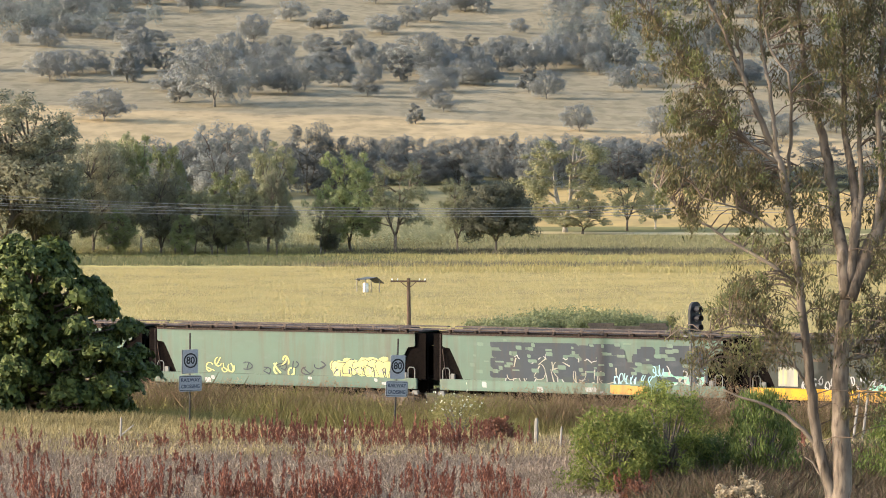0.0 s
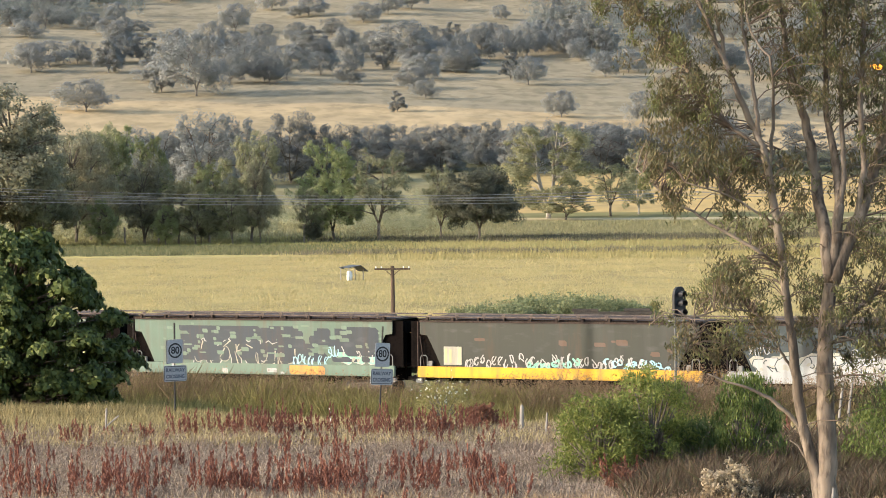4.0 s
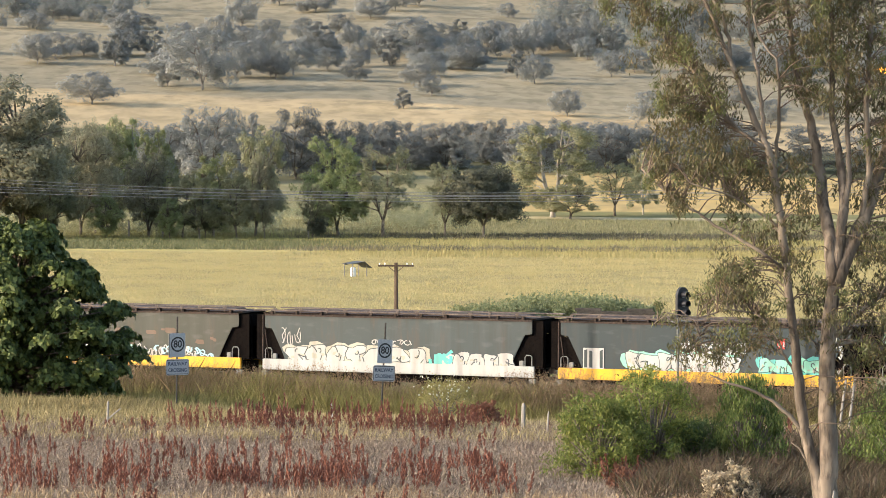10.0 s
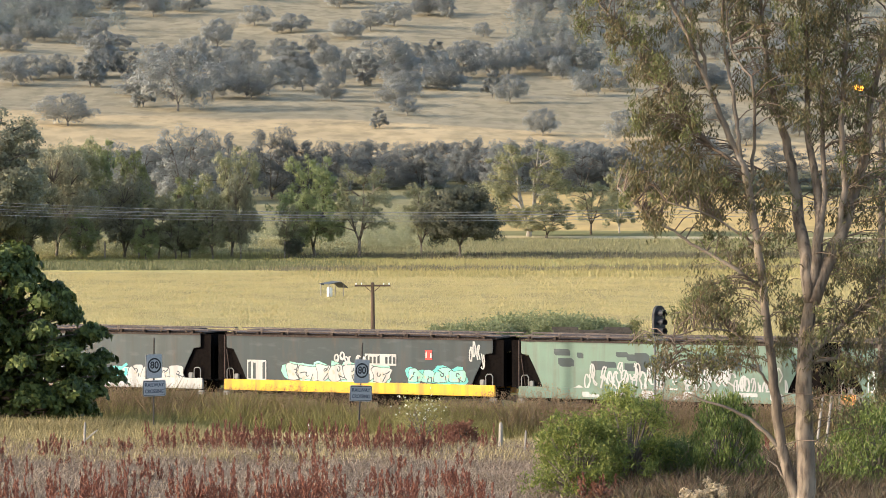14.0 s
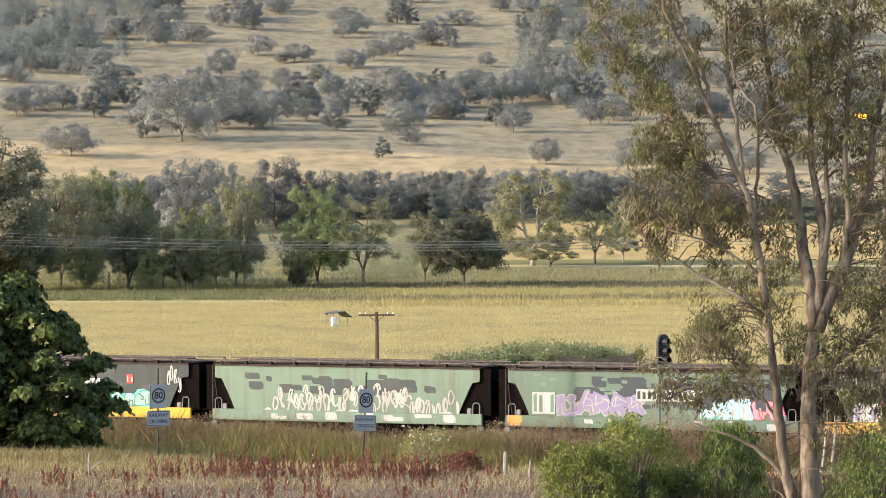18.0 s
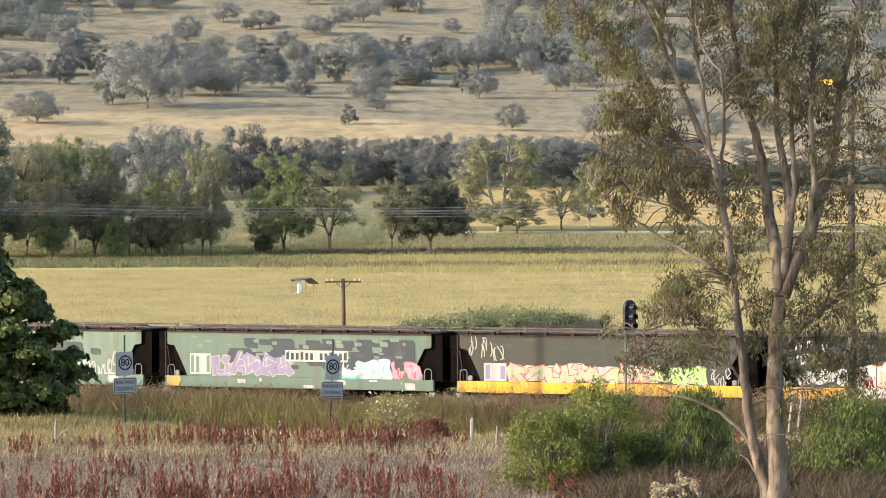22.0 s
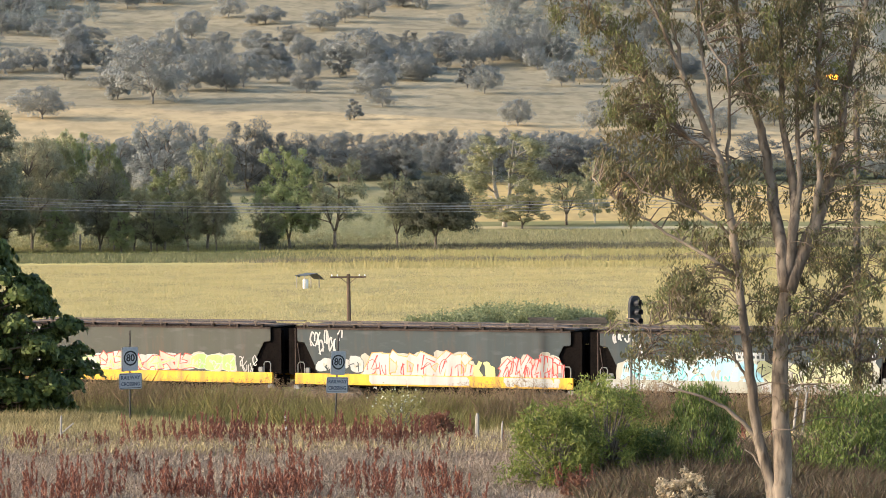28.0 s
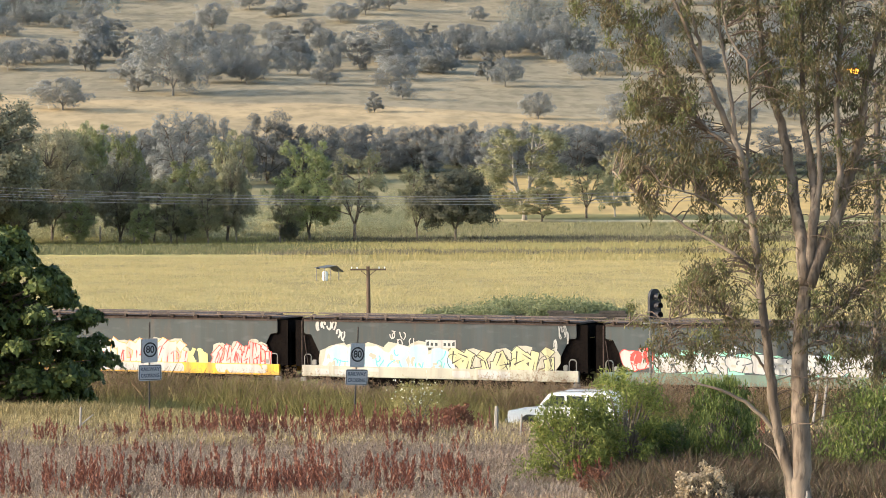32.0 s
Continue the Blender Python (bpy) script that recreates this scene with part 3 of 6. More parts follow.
    face = face + 0.5 * mid + np.array([0, 0, rise])
    part("crown", leaf_mesh("crown", pts, rng, size, size * 0.55, leaf, 0.3, face, 0.12 if rise > 1.0 else 0.4), None, ob)
    return ob


def plant(kinds, mrad, dist, h, w, base_h, base_w, turn, label=""):
    """A copy of a tree at a place, grown to that height and width."""
    ob = copy_thing(kinds, Matrix.Translation(spot(mrad, dist, -0.1)) @ pose(0, 0, 0, 0, 0, turn) @ Matrix.Diagonal((w / base_w, w / base_w, h / base_h, 1)))
    if label:
        ob["label"] = label
    return ob


# built once each, at 10 m high and 8 m wide, well out of the way, then moved to their first place
DENSE = far_tree("eucalyptus_tree", 10, 8, 0.2, leaf_dark_hazed, bark_grey, "dark olive dense-crowned eucalyptus tree in the tree line", 11, 25000, 60, 0.2, 3)
OLIVE = far_tree("eucalyptus_tree", 10, 8, 0.2, leaf_olive_hazed, bark_grey, "olive-green eucalyptus tree in the tree line", 12, 22000, 44, 0.2, 2)
GREEN = far_tree("eucalyptus_tree", 10, 8, 0.16, leaf_bright_hazed, bark_grey, "bright green full-crowned eucalyptus tree in the tree line", 13, 26000, 52, 0.2, 2)
SPARSE = far_tree("eucalyptus_tree", 10, 8, 0.3, leaf_olive_hazed, bark_pale, "thin-crowned eucalyptus tree with a pale forked trunk", 14, 12000, 32, 0.19, 3)
FORKED = far_tree("eucalyptus_tree", 10, 8.5, 0.14, leaf_olive_hazed, bark_white, "open-crowned eucalyptus tree with pale forked limbs", 23, 19000, 40, 0.2, 4, lump=0.8)
ROUND = far_tree("eucalyptus_tree", 10, 12, 0.3, leaf_shade, bark_grey, "dark round-crowned spreading tree on a short trunk", 15, 40000, 70, 0.27, 4)
BELT = far_tree("eucalyptus_tree", 10, 9, 0.04, leaf_belt_hazed, bark_grey, "eucalyptus tree in the distant belt, its grey-green paled for haze", 16, 13000, 30, 0.26, 3, rise=1.8, lump=1.25)
HILL = far_tree("hillside_tree", 10, 12, 0.16, leaf_blue_hazed, bark_hazy, "eucalyptus tree on the grazed hillside, haze mixed into its blue-grey", 17, 10000, 24, 0.36, 3, rise=2.2, lump=1.35)
HILL_TALL = far_tree("hillside_tree", 10, 8, 0.12, leaf_blue_hazed, bark_hazy, "tall eucalyptus tree on the grazed hillside, haze mixed into its blue-grey", 18, 9000, 20, 0.36, 3, rise=2.2, lump=1.35)
SIZE = {DENSE: (10, 8), OLIVE: (10, 8), GREEN: (10, 8), SPARSE: (10, 8), FORKED: (10, 8.5), ROUND: (10, 12), BELT: (10, 9), HILL: (10, 12), HILL_TALL: (10, 8)}
used = set()


def grow(kinds, mrad, dist, h, w, turn):
    if kinds in used:
        return plant(kinds, mrad, dist, h, w, *SIZE[kinds], turn)
    used.add(kinds)
    kinds.matrix_basis = Matrix.Translation(spot(mrad, dist, -0.1)) @ pose(0, 0, 0, 0, 0, turn)
    s = (w / SIZE[kinds][1], w / SIZE[kinds][1], h / SIZE[kinds][0])
    for child in kinds.children:
        child.data.transform(Matrix.Diagonal((*s, 1)))
    SIZE[kinds] = (h, w)
    return kinds


rng = np.random.default_rng(5)
for kinds, rows in (
        (DENSE, [(-140.7, 490, 26.4, 25.6), (-162.5, 495, 26.1, 22.5), (-131.6, 500, 19.8, 12.5), (-169.8, 490, 23.7, 13.4), (-123.5, 540, 20.9, 9.8), (-112.5, 520, 19.1, 11.2), (-90.7, 508, 14.0, 9.8), (-108.0, 530, 18.2, 9.6), (-53.5, 500, 13.9, 5.1)]),
        (OLIVE, [(-121.6, 505, 15.3, 9.8), (-105.3, 540, 19.9, 10.4), (-79.8, 505, 10.7, 7.5), (-56.2, 512, 18.6, 10.2), (-74.4, 500, 11.2, 6.8), (-130.7, 510, 17.7, 9.3), (-62.5, 500, 11.2, 6.8), (45.0, 628, 7.5, 11.5)]),
        (GREEN, [(-99.3, 545, 20.7, 9.3), (-88.0, 540, 18.7, 7.1), (-69.8, 515, 14.2, 8.8), (-30.2, 515, 17.6, 11.5), (-84.0, 498, 7.1, 4.1), (-104.4, 497, 8.0, 5.6)]),
        (SPARSE, [(-15.3, 512, 16.0, 11.6), (4.6, 512, 13.2, 7.4), (59.3, 650, 11.7, 11.1), (-124.4, 497, 10.3, 6.8), (-38.0, 508, 9.4, 5.8)]),
        (FORKED, [(39.3, 640, 20.4, 24.5), (68.4, 660, 15.1, 9.0)]),
        (ROUND, [(17.1, 512, 12.0, 14.0), (-36.2, 508, 3.6, 3.2), (-126.2, 505, 5.2, 5.7), (-72.5, 505, 6.2, 5.7)])):
    for mrad, dist, h, w in rows:
        grow(kinds, mrad, dist, h, w, rng.uniform(0, 360))
for mrad, dist, h, w in [(-70.7, 780, 20.1, 16.8), (-59.8, 790, 18.7, 10.8), (-43.5, 800, 19.3, 15.5), (-35.3, 800, 16.4, 12.7), (-27.1, 800, 15.7, 14.5), (-74.4, 800, 17.5, 12.7), (31.1, 820, 14.2, 13.0), (56.5, 830, 12.5, 15.1), (72.0, 830, 11.6, 15.1), (-88.0, 800, 15.3, 20.0), (86.5, 830, 12.1, 17.0), (101.1, 830, 13.6, 17.0), (121.1, 830, 12.8, 17.0), (141.1, 830, 12.5, 17.0), (159.3, 830, 12.5, 17.0)]:
    grow(BELT, mrad, dist, h, w, rng.uniform(0, 360))
for i in range(62):
    low = 1.0 if i > 20 else 0.68
    grow(BELT, -88 + i * 3.1 + rng.uniform(-1, 1), rng.uniform(835, 890), low * rng.uniform(9.5, 13.5), rng.uniform(9, 14), rng.uniform(0, 360))
for rows in ([(-108.9, 1048, 11.5, 19.9), (-8.9, 1062, 7.4, 6.4), (0.2, 1110, 7.1, 9.3), (43.8, 1054, 9.7, 12.2), (70.2, 1038, 11.4, 12.9), (-73.5, 1116, 23.4, 25.7), (-84.7, 1132, 11.3, 9.5), (-62.5, 1162, 14.4, 17.4), (-120.7, 1224, 11.0, 17.1), (-101.6, 1202, 14.4, 12.0), (-111.6, 1234, 9.9, 14.8), (-98.9, 1298, 11.7, 13.5), (-126.5, 1246, 7.5, 8.0), (-51.6, 1324, 11.1, 11.1), (-57.1, 1206, 12.1, 15.0), (-44.4, 1186, 14.2, 17.1), (-36.2, 1286, 14.1, 12.9), (-33.5, 1216, 9.7, 12.6), (-26.2, 1320, 10.6, 11.1), (-23.5, 1238, 10.4, 11.4)],
             [(-13.5, 1248, 12.5, 10.5), (-5.3, 1274, 18.3, 26.8), (-2.2, 1236, 10.4, 15.3), (11.1, 1276, 13.3, 13.3), (9.3, 1374, 9.6, 8.8), (17.5, 1300, 14.3, 18.7), (22.0, 1356, 11.4, 14.1), (32.9, 1320, 15.8, 16.4), (37.5, 1338, 14.7, 16.6), (46.5, 1316, 13.2, 13.7), (50.2, 1304, 10.4, 11.0), (61.1, 1270, 6.4, 10.7), (-48.9, 1520, 10.9, 14.6), (-41.6, 1488, 6.0, 7.7), (-11.6, 1494, 10.8, 12.5), (12.9, 1580, 10.1, 8.2), (24.7, 1486, 7.7, 9.5), (-21.6, 1628, 10.4, 13.7), (-69.8, 1580, 9.5, 16.4), (-138.9, 1344, 7.0, 8.6)],
             [(53.8, 1352, 16.2, 16.8), (112.0, 1214, 14.6, 15.1), (109.3, 1034, 9.9, 12.8), (-68.0, 1286, 15.4, 15.4), (-79.8, 1242, 14.9, 14.9), (-40.7, 1336, 10.7, 10.7), (-17.1, 1298, 11.7, 13.0), (2.9, 1334, 12.0, 16.0), (26.5, 1314, 13.1, 15.8), (41.1, 1356, 13.6, 13.6), (92.0, 1258, 12.6, 15.1), (82.9, 1054, 8.4, 10.5), (126.5, 1076, 9.7, 12.9), (141.1, 1196, 14.4, 16.7), (133.8, 1274, 12.7, 15.3), (-97.1, 1240, 11.2, 12.4), (-131.6, 1436, 8.6, 11.5), (6.5, 1242, 9.9, 11.2), (-51.6, 1172, 10.5, 11.7), (99.3, 1104, 8.8, 11.0)],
             [(-126.8, 1340, 8.0, 13.7), (-4.5, 1296, 9.7, 14.0), (-19.6, 1458, 10.1, 17.2), (63.0, 1808, 12.6, 16.8), (123.8, 1270, 7.1, 15.5), (-37.1, 1492, 9.7, 17.4), (-60.8, 1396, 13.5, 16.6), (58.8, 1324, 13.1, 10.2), (110.7, 1286, 11.6, 11.8), (117.4, 1334, 11.4, 11.3), (-97.4, 1304, 13.2, 11.1), (111.1, 1252, 10.7, 17.8), (91.2, 1276, 7.5, 10.7), (-87.0, 1170, 9.3, 15.5), (146.6, 1284, 11.6, 9.5), (57.9, 1224, 10.8, 13.3), (19.0, 1364, 10.8, 14.9), (87.2, 1312, 8.5, 16.4), (-32.6, 1278, 9.2, 12.2), (-4.0, 1524, 12.7, 19.1), (141.0, 1248, 12.0, 11.1), (-3.6, 1156, 8.2, 13.4), (27.6, 1198, 10.8, 9.1), (-100.9, 1234, 8.8, 10.4)],
             [(136.3, 1182, 8.5, 10.2), (13.3, 1232, 10.9, 16.7), (157.4, 1620, 9.3, 18.4), (-99.4, 1236, 6.8, 9.2), (-24.2, 1168, 8.8, 10.5), (65.4, 1252, 10.0, 16.0), (7.1, 1592, 13.3, 22.5), (-153.1, 1236, 10.3, 14.7), (119.0, 1214, 10.7, 11.4), (54.7, 1358, 7.6, 14.9), (113.2, 1282, 9.3, 15.8), (-129.3, 1352, 8.3, 10.6), (124.5, 1356, 11.9, 11.1), (-2.0, 1296, 12.4, 13.2), (-18.0, 1654, 10.8, 18.2), (-101.2, 1382, 8.5, 16.1), (124.0, 1394, 12.8, 14.4), (45.1, 1334, 11.2, 16.2), (5.6, 1596, 10.2, 12.9), (-149.7, 1104, 7.5, 9.3), (33.2, 1174, 11.7, 12.2), (97.7, 1262, 10.8, 14.1), (-94.3, 1374, 7.6, 16.4)],
             [(-51.9, 1252, 12.9, 13.6), (-34.2, 1280, 7.4, 11.0), (116.3, 1220, 10.6, 15.2), (16.2, 1712, 9.4, 20.7), (120.3, 1490, 10.6, 15.5), (-20.6, 1698, 9.7, 23.7), (-49.9, 1162, 10.3, 13.5), (97.3, 1276, 7.1, 16.8), (-24.0, 1334, 7.6, 11.7), (-59.0, 1264, 12.7, 15.4), (-61.9, 1292, 11.0, 16.0), (-61.5, 1420, 8.4, 10.7), (82.6, 1230, 11.5, 9.2), (145.6, 1292, 8.8, 14.7), (-89.7, 1242, 12.0, 10.3), (121.2, 1504, 10.5, 11.8), (-126.5, 1202, 12.3, 15.4), (-38.3, 1298, 11.5, 14.2), (9.9, 1232, 7.2, 14.0), (74.3, 1300, 9.5, 11.6), (-37.6, 1284, 8.4, 15.8), (-29.7, 1384, 9.1, 11.3), (-0.4, 1198, 10.7, 15.6)]):
    for mrad, dist, h, w in rows:
        grow(HILL if w > h * 0.95 else HILL_TALL, mrad, dist, h, w, rng.uniform(0, 360))


# open woods higher up the hill
hill_rng = np.random.default_rng(88)
for b0, b1, d0, d1, count in ((-150, -95, 1380, 1560, 16), (-150, -80, 1540, 1850, 46), (-85, -50, 1640, 1880, 18), (-60, 40, 1690, 1950, 34), (36, 72, 1400, 1640, 16), (40, 95, 1600, 1900, 24), (72, 175, 1300, 1700, 34)):
    for i in range(count):
        h = hill_rng.uniform(8.0, 13.5)
        w = h * hill_rng.uniform(0.8, 1.45)
        grow(HILL if w > h else HILL_TALL, hill_rng.uniform(b0, b1), hill_rng.uniform(d0, d1), h, w, hill_rng.uniform(0, 360))


def woods(name, label, areas, count, h, w, leaf, seed):
    rng = np.random.default_rng(seed)
    pts, face = [], []
    for b0, b1, d0, d1 in areas:
        for i in range(count):
            d = rng.uniform(d0, d1)
            p = spot(rng.uniform(b0, b1), d)
            hh = h * rng.uniform(0.6, 1.2)
            for j in range(6):
                c = np.array((p.x + rng.normal(0, w * 0.2), p.y + rng.normal(0, w * 0.2), p.z + hh * rng.uniform(0.2, 0.85)))
                r = w * rng.uniform(0.14, 0.26)
                q = ball_points(rng, (0, 0, 0), (r, r, r), 80)
                pts.append(q + c)
                face.append(q / r + np.array([0, 0, 1.0]))
    pts, face = np.concatenate(pts), np.concatenate(face)
    ob = new(name, leaf_mesh(name, pts, rng, h * 0.055, h * 0.033, leaf, 0.1, face))
    return tagged(ob, label, "woods", kind="stuff")


# upper woods: leaf colour paled towards blue-grey to stand for haze
leaf_woods_hazed = leafy("leaf_woods_hazed", (0.225, 0.24, 0.222), (0.245, 0.26, 0.237), (0.27, 0.28, 0.252), 0.5, 1.0)
woods("far_woods", "eucalyptus woods on the upper hillside, their blue-grey paled for haze", ((-150, -72, 1560, 1850), (-150, -88, 1480, 1800), (-150, -110, 1400, 1560), (35, 75, 1400, 1800), (-150, 190, 1750, 2100), (60, 190, 1300, 1700)), 60, 13, 13, leaf_woods_hazed, 31)
woods("scrub", "dark scrub under the tree line", ((-50, 20, 570, 720), (-30, 10, 540, 640), (-170, -50, 510, 560), (-150, -50, 520, 570)), 60, 3.6, 6, leaf_olive_hazed, 32)


# ---- the train: grain hopper wagons, 15.4 m from coupler to coupler ----
PITCH, SPEED, START = 15.4, 4.02, -14.96
# sooty black, darkened further to stand for shade in the wagon ends
shaded_soot = grainy("shaded_soot", (0.0075, 0.006, 0.0055), (0.011, 0.0085, 0.0075), big=1.2, fine=10, rough=1.0)
shaded_soot.node_tree.nodes["Principled BSDF"].inputs["Specular IOR Level"].default_value = 0.02
rust = grainy("rust", (0.055, 0.04, 0.034), (0.08, 0.055, 0.045), (0.03, 0.022, 0.02), big=1.6, fine=9, rough=0.9)
board_steel = grainy("board_steel", (0.17, 0.128, 0.105), (0.08, 0.06, 0.05), (0.06, 0.045, 0.04), big=1.6, fine=6, rough=0.8)
wheel_steel = grainy("wheel_steel", (0.10, 0.08, 0.07), (0.16, 0.13, 0.11), rough=0.5, metal=0.6)
rail_white = paint("rail_white", (0.24, 0.235, 0.22), 0.5, streaks=False)
COLOURS = {
    "green": (0.122, 0.18, 0.14), "pale_green": (0.158, 0.228, 0.175), "grey": (0.056, 0.069, 0.071), "brown_grey": (0.056, 0.058, 0.047), "slate": (0.040, 0.052, 0.056),
    "charcoal": (0.05, 0.06, 0.075), "yellow": (0.80, 0.42, 0.03), "white": (0.46, 0.455, 0.435), "cream": (0.42, 0.40, 0.325), "lemon": (0.66, 0.64, 0.24),
    "mint": (0.28, 0.62, 0.46), "teal": (0.12, 0.50, 0.46), "sky": (0.38, 0.66, 0.74), "pink": (0.72, 0.28, 0.38), "red": (0.62, 0.06, 0.05),
    "purple": (0.26, 0.22, 0.36), "lime": (0.36, 0.60, 0.16), "olive": (0.50, 0.50, 0.28), "black": (0.02, 0.02, 0.022), "rusty": (0.13, 0.085, 0.06), "orange": (0.80, 0.34, 0.08)}
PAINTS = {}


def coat(c):
    if c not in PAINTS:
        big = c in ("green", "pale_green", "grey", "brown_grey", "slate", "charcoal", "yellow")
        PAINTS[c] = paint(c + "_paint", COLOURS[c], 0.5, (0.05, 0.046, 0.042) if c in ("slate", "charcoal", "grey", "brown_grey") else (0.12, 0.09, 0.07), 0.75 if big else 0.6)
    return PAINTS[c]


SIDE = -1.45
SILL_LOW, SILL_TOP = 1.04, 1.57


def blob(rng, cx, cz, rx, rz, n=14, wild=0.25, square=0.5):
    """A rounded uneven letter-like outline."""
    ph, k = rng.uniform(0, 6.28), rng.integers(2, 4)
    pts = []
    for i in range(n):
        a = 6.2832 * i / n
        q = 1 + wild * math.sin(k * a + ph) * 0.6 + rng.normal(0, wild * 0.22)
        c, s = math.cos(a), math.sin(a)
        e = 1 - square * 0.5
        pts.append((cx + rx * q * math.copysign(abs(c) ** e, c), cz + rz * min(q, 1.12) * math.copysign(abs(s) ** e, s)))
    return pts


def patch(bm, pts, y):
    bm.faces.new([bm.verts.new((x, y, z)) for x, z in pts])


def lift(z):
    """Heights on the side sheet and on the sill below it, from a drawing with a lower sill."""
    return float(np.interp(z, (0.86, 1.36, 3.74), (SILL_LOW, SILL_TOP, 3.74)))


def flat(bm, pts, y):
    patch(bm, [(x, lift(z)) for x, z in pts], y)


def ribbon(bm, pts, w, y):
    """A painted stroke along the points."""
    n = len(pts)
    left, right = [], []
    for i in range(n):
        (x0, z0), (x1, z1) = pts[max(i - 1, 0)], pts[min(i + 1, n - 1)]
        d = math.hypot(x1 - x0, z1 - z0) or 1.0
        nx, nz = -(z1 - z0) / d * w / 2, (x1 - x0) / d * w / 2
        left.append(bm.verts.new((pts[i][0] + nx, y, lift(pts[i][1] + nz))))
        right.append(bm.verts.new((pts[i][0] - nx, y, lift(pts[i][1] - nz))))
    for i in range(n - 1):
        bm.faces.new((left[i], left[i + 1], right[i + 1], right[i]))


def squiggle(rng, cx, cz, rx, rz, n=9):
    a0, turn = rng.uniform(0, 6.28), rng.uniform(2.4, 5.5) * rng.choice((-1, 1))
    return [(cx + rx * math.cos(a0 + turn * i / (n - 1)) * (0.6 + 0.4 * i / n), cz + rz * math.sin(a0 + turn * i / (n - 1))) for i in range(n)]


def slab(bm, x0, z0, x1, z1, w0, w1, y, slant=0.0):
    """A thick straight sprayed bar with slanted ends, w0 wide at its start and w1 at its end."""
    d = math.hypot(x1 - x0, z1 - z0) or 1.0
    nx, nz, ux, uz = -(z1 - z0) / d, (x1 - x0) / d, (x1 - x0) / d * slant, (z1 - z0) / d * slant
    flat(bm, [(x0 + nx * w0 / 2 - ux, z0 + nz * w0 / 2 - uz), (x1 + nx * w1 / 2 - ux, z1 + nz * w1 / 2 - uz),
              (x1 - nx * w1 / 2 + ux, z1 - nz * w1 / 2 + uz), (x0 - nx * w0 / 2 + ux, z0 - nz * w0 / 2 + uz)], y)


def bars_of(rng, cx, cz, rx, rz):
    """The bars of one sprayed form: leaning uprights, crossing wedges and a hook. It is no letter."""
    lean = rng.normal(0, 0.12)
    k = rng.integers(0, 4)
    left, right, up, low = cx - 0.55 * rx, cx + 0.55 * rx, cz + 0.92 * rz, cz - 0.92 * rz
    if k == 0:
        rows = [(left, low, left + lean, up), (left, up, right, cz + 0.35 * rz), (right, cz + 0.5 * rz, left, cz - 0.1 * rz), (cx, cz, right, low)]
    elif k == 1:
        rows = [(left, up, left + lean, low), (left, low, right, cz - 0.6 * rz), (right, low, right + lean, cz + 0.3 * rz), (right, cz + 0.5 * rz, cx, up)]
    elif k == 2:
        rows = [(left, cz + 0.1 * rz, right, up), (left - 0.1, low, cx, cz + 0.4 * rz), (right, cz + 0.7 * rz, right + lean, low)]
    else:
        rows = [(left, low, cx + lean, up), (cx + lean, up, right, low), (left, cz - 0.35 * rz, right, cz - 0.1 * rz)]
    return [tuple(v + rng.normal(0, 0.04) for v in row) for row in rows]


def bubbles(wagon, x0, x1, z0, z1, count, fill, line, rng, glow, shade):
    """Fat rounded sprayed forms that overlap in a row, with thin outlines, folds, eyes and drips."""
    w = (x1 - x0) / count
    for i in range(count):
        k = 0.0003 * i
        cx, cz, rx, rz = x0 + w * (i + 0.5), (z0 + z1) / 2 + rng.normal(0, 0.04), w * rng.uniform(0.52, 0.68), (z1 - z0) * rng.uniform(0.4, 0.53)
        outline = blob(rng, cx, cz, rx, rz, 16, 0.34, 0.75)
        bm = bmesh.new()
        flat(bm, [(cx + (x - cx) * 0.93, cz + (z - cz) * 0.92) for x, z in outline], SIDE - 0.0150 - k)
        form = part("graffiti_form", bm, coat(fill), wagon)
        bm = bmesh.new()
        flat(bm, outline, SIDE - 0.0149 - k)
        part("outline", bm, coat(line), form)
        if glow:
            bm = bmesh.new()
            flat(bm, blob(rng, cx, cz, rx * 1.15, rz * 1.2, 16, 0.35, 0.5), SIDE - 0.0052 - k)
            part("cloud", bm, coat(glow), form)
        bm = bmesh.new()
        y = SIDE - 0.0200 - k
        # a fold from the rim inwards, an eye, and a short bar
        a = rng.uniform(0, 6.28)
        ribbon(bm, [(cx + rx * q * math.cos(a + 0.5 * q), cz + rz * q * math.sin(a + 0.5 * q)) for q in (0.95, 0.7, 0.45, 0.2)], 0.05, y)
        ribbon(bm, squiggle(rng, cx + rng.normal(0, 0.15 * rx), cz + rng.normal(0, 0.25 * rz), 0.22 * rx, 0.25 * rz), 0.05, y - 0.0001)
        lean = rng.normal(0, 0.15) * rx
        ribbon(bm, [(cx + 0.3 * rx - lean, cz - 0.9 * rz), (cx + 0.3 * rx + lean, cz - 0.1 * rz)], 0.045, y - 0.00015)
        part("stroke", bm, coat(shade or line), form)
        bm = bmesh.new()
        for q in range(3):
            px, pz = cx + rng.uniform(-0.6, 0.6) * rx, cz + rng.uniform(-0.7, 0.2) * rz
            flat(bm, blob(rng, px, pz, 0.16 * rx, rng.uniform(0.1, 0.3) * rz, 8, 0.5, 0.3), y + 0.002 - 0.0001 * q)
        part("fade", bm, coat("cream"), form)


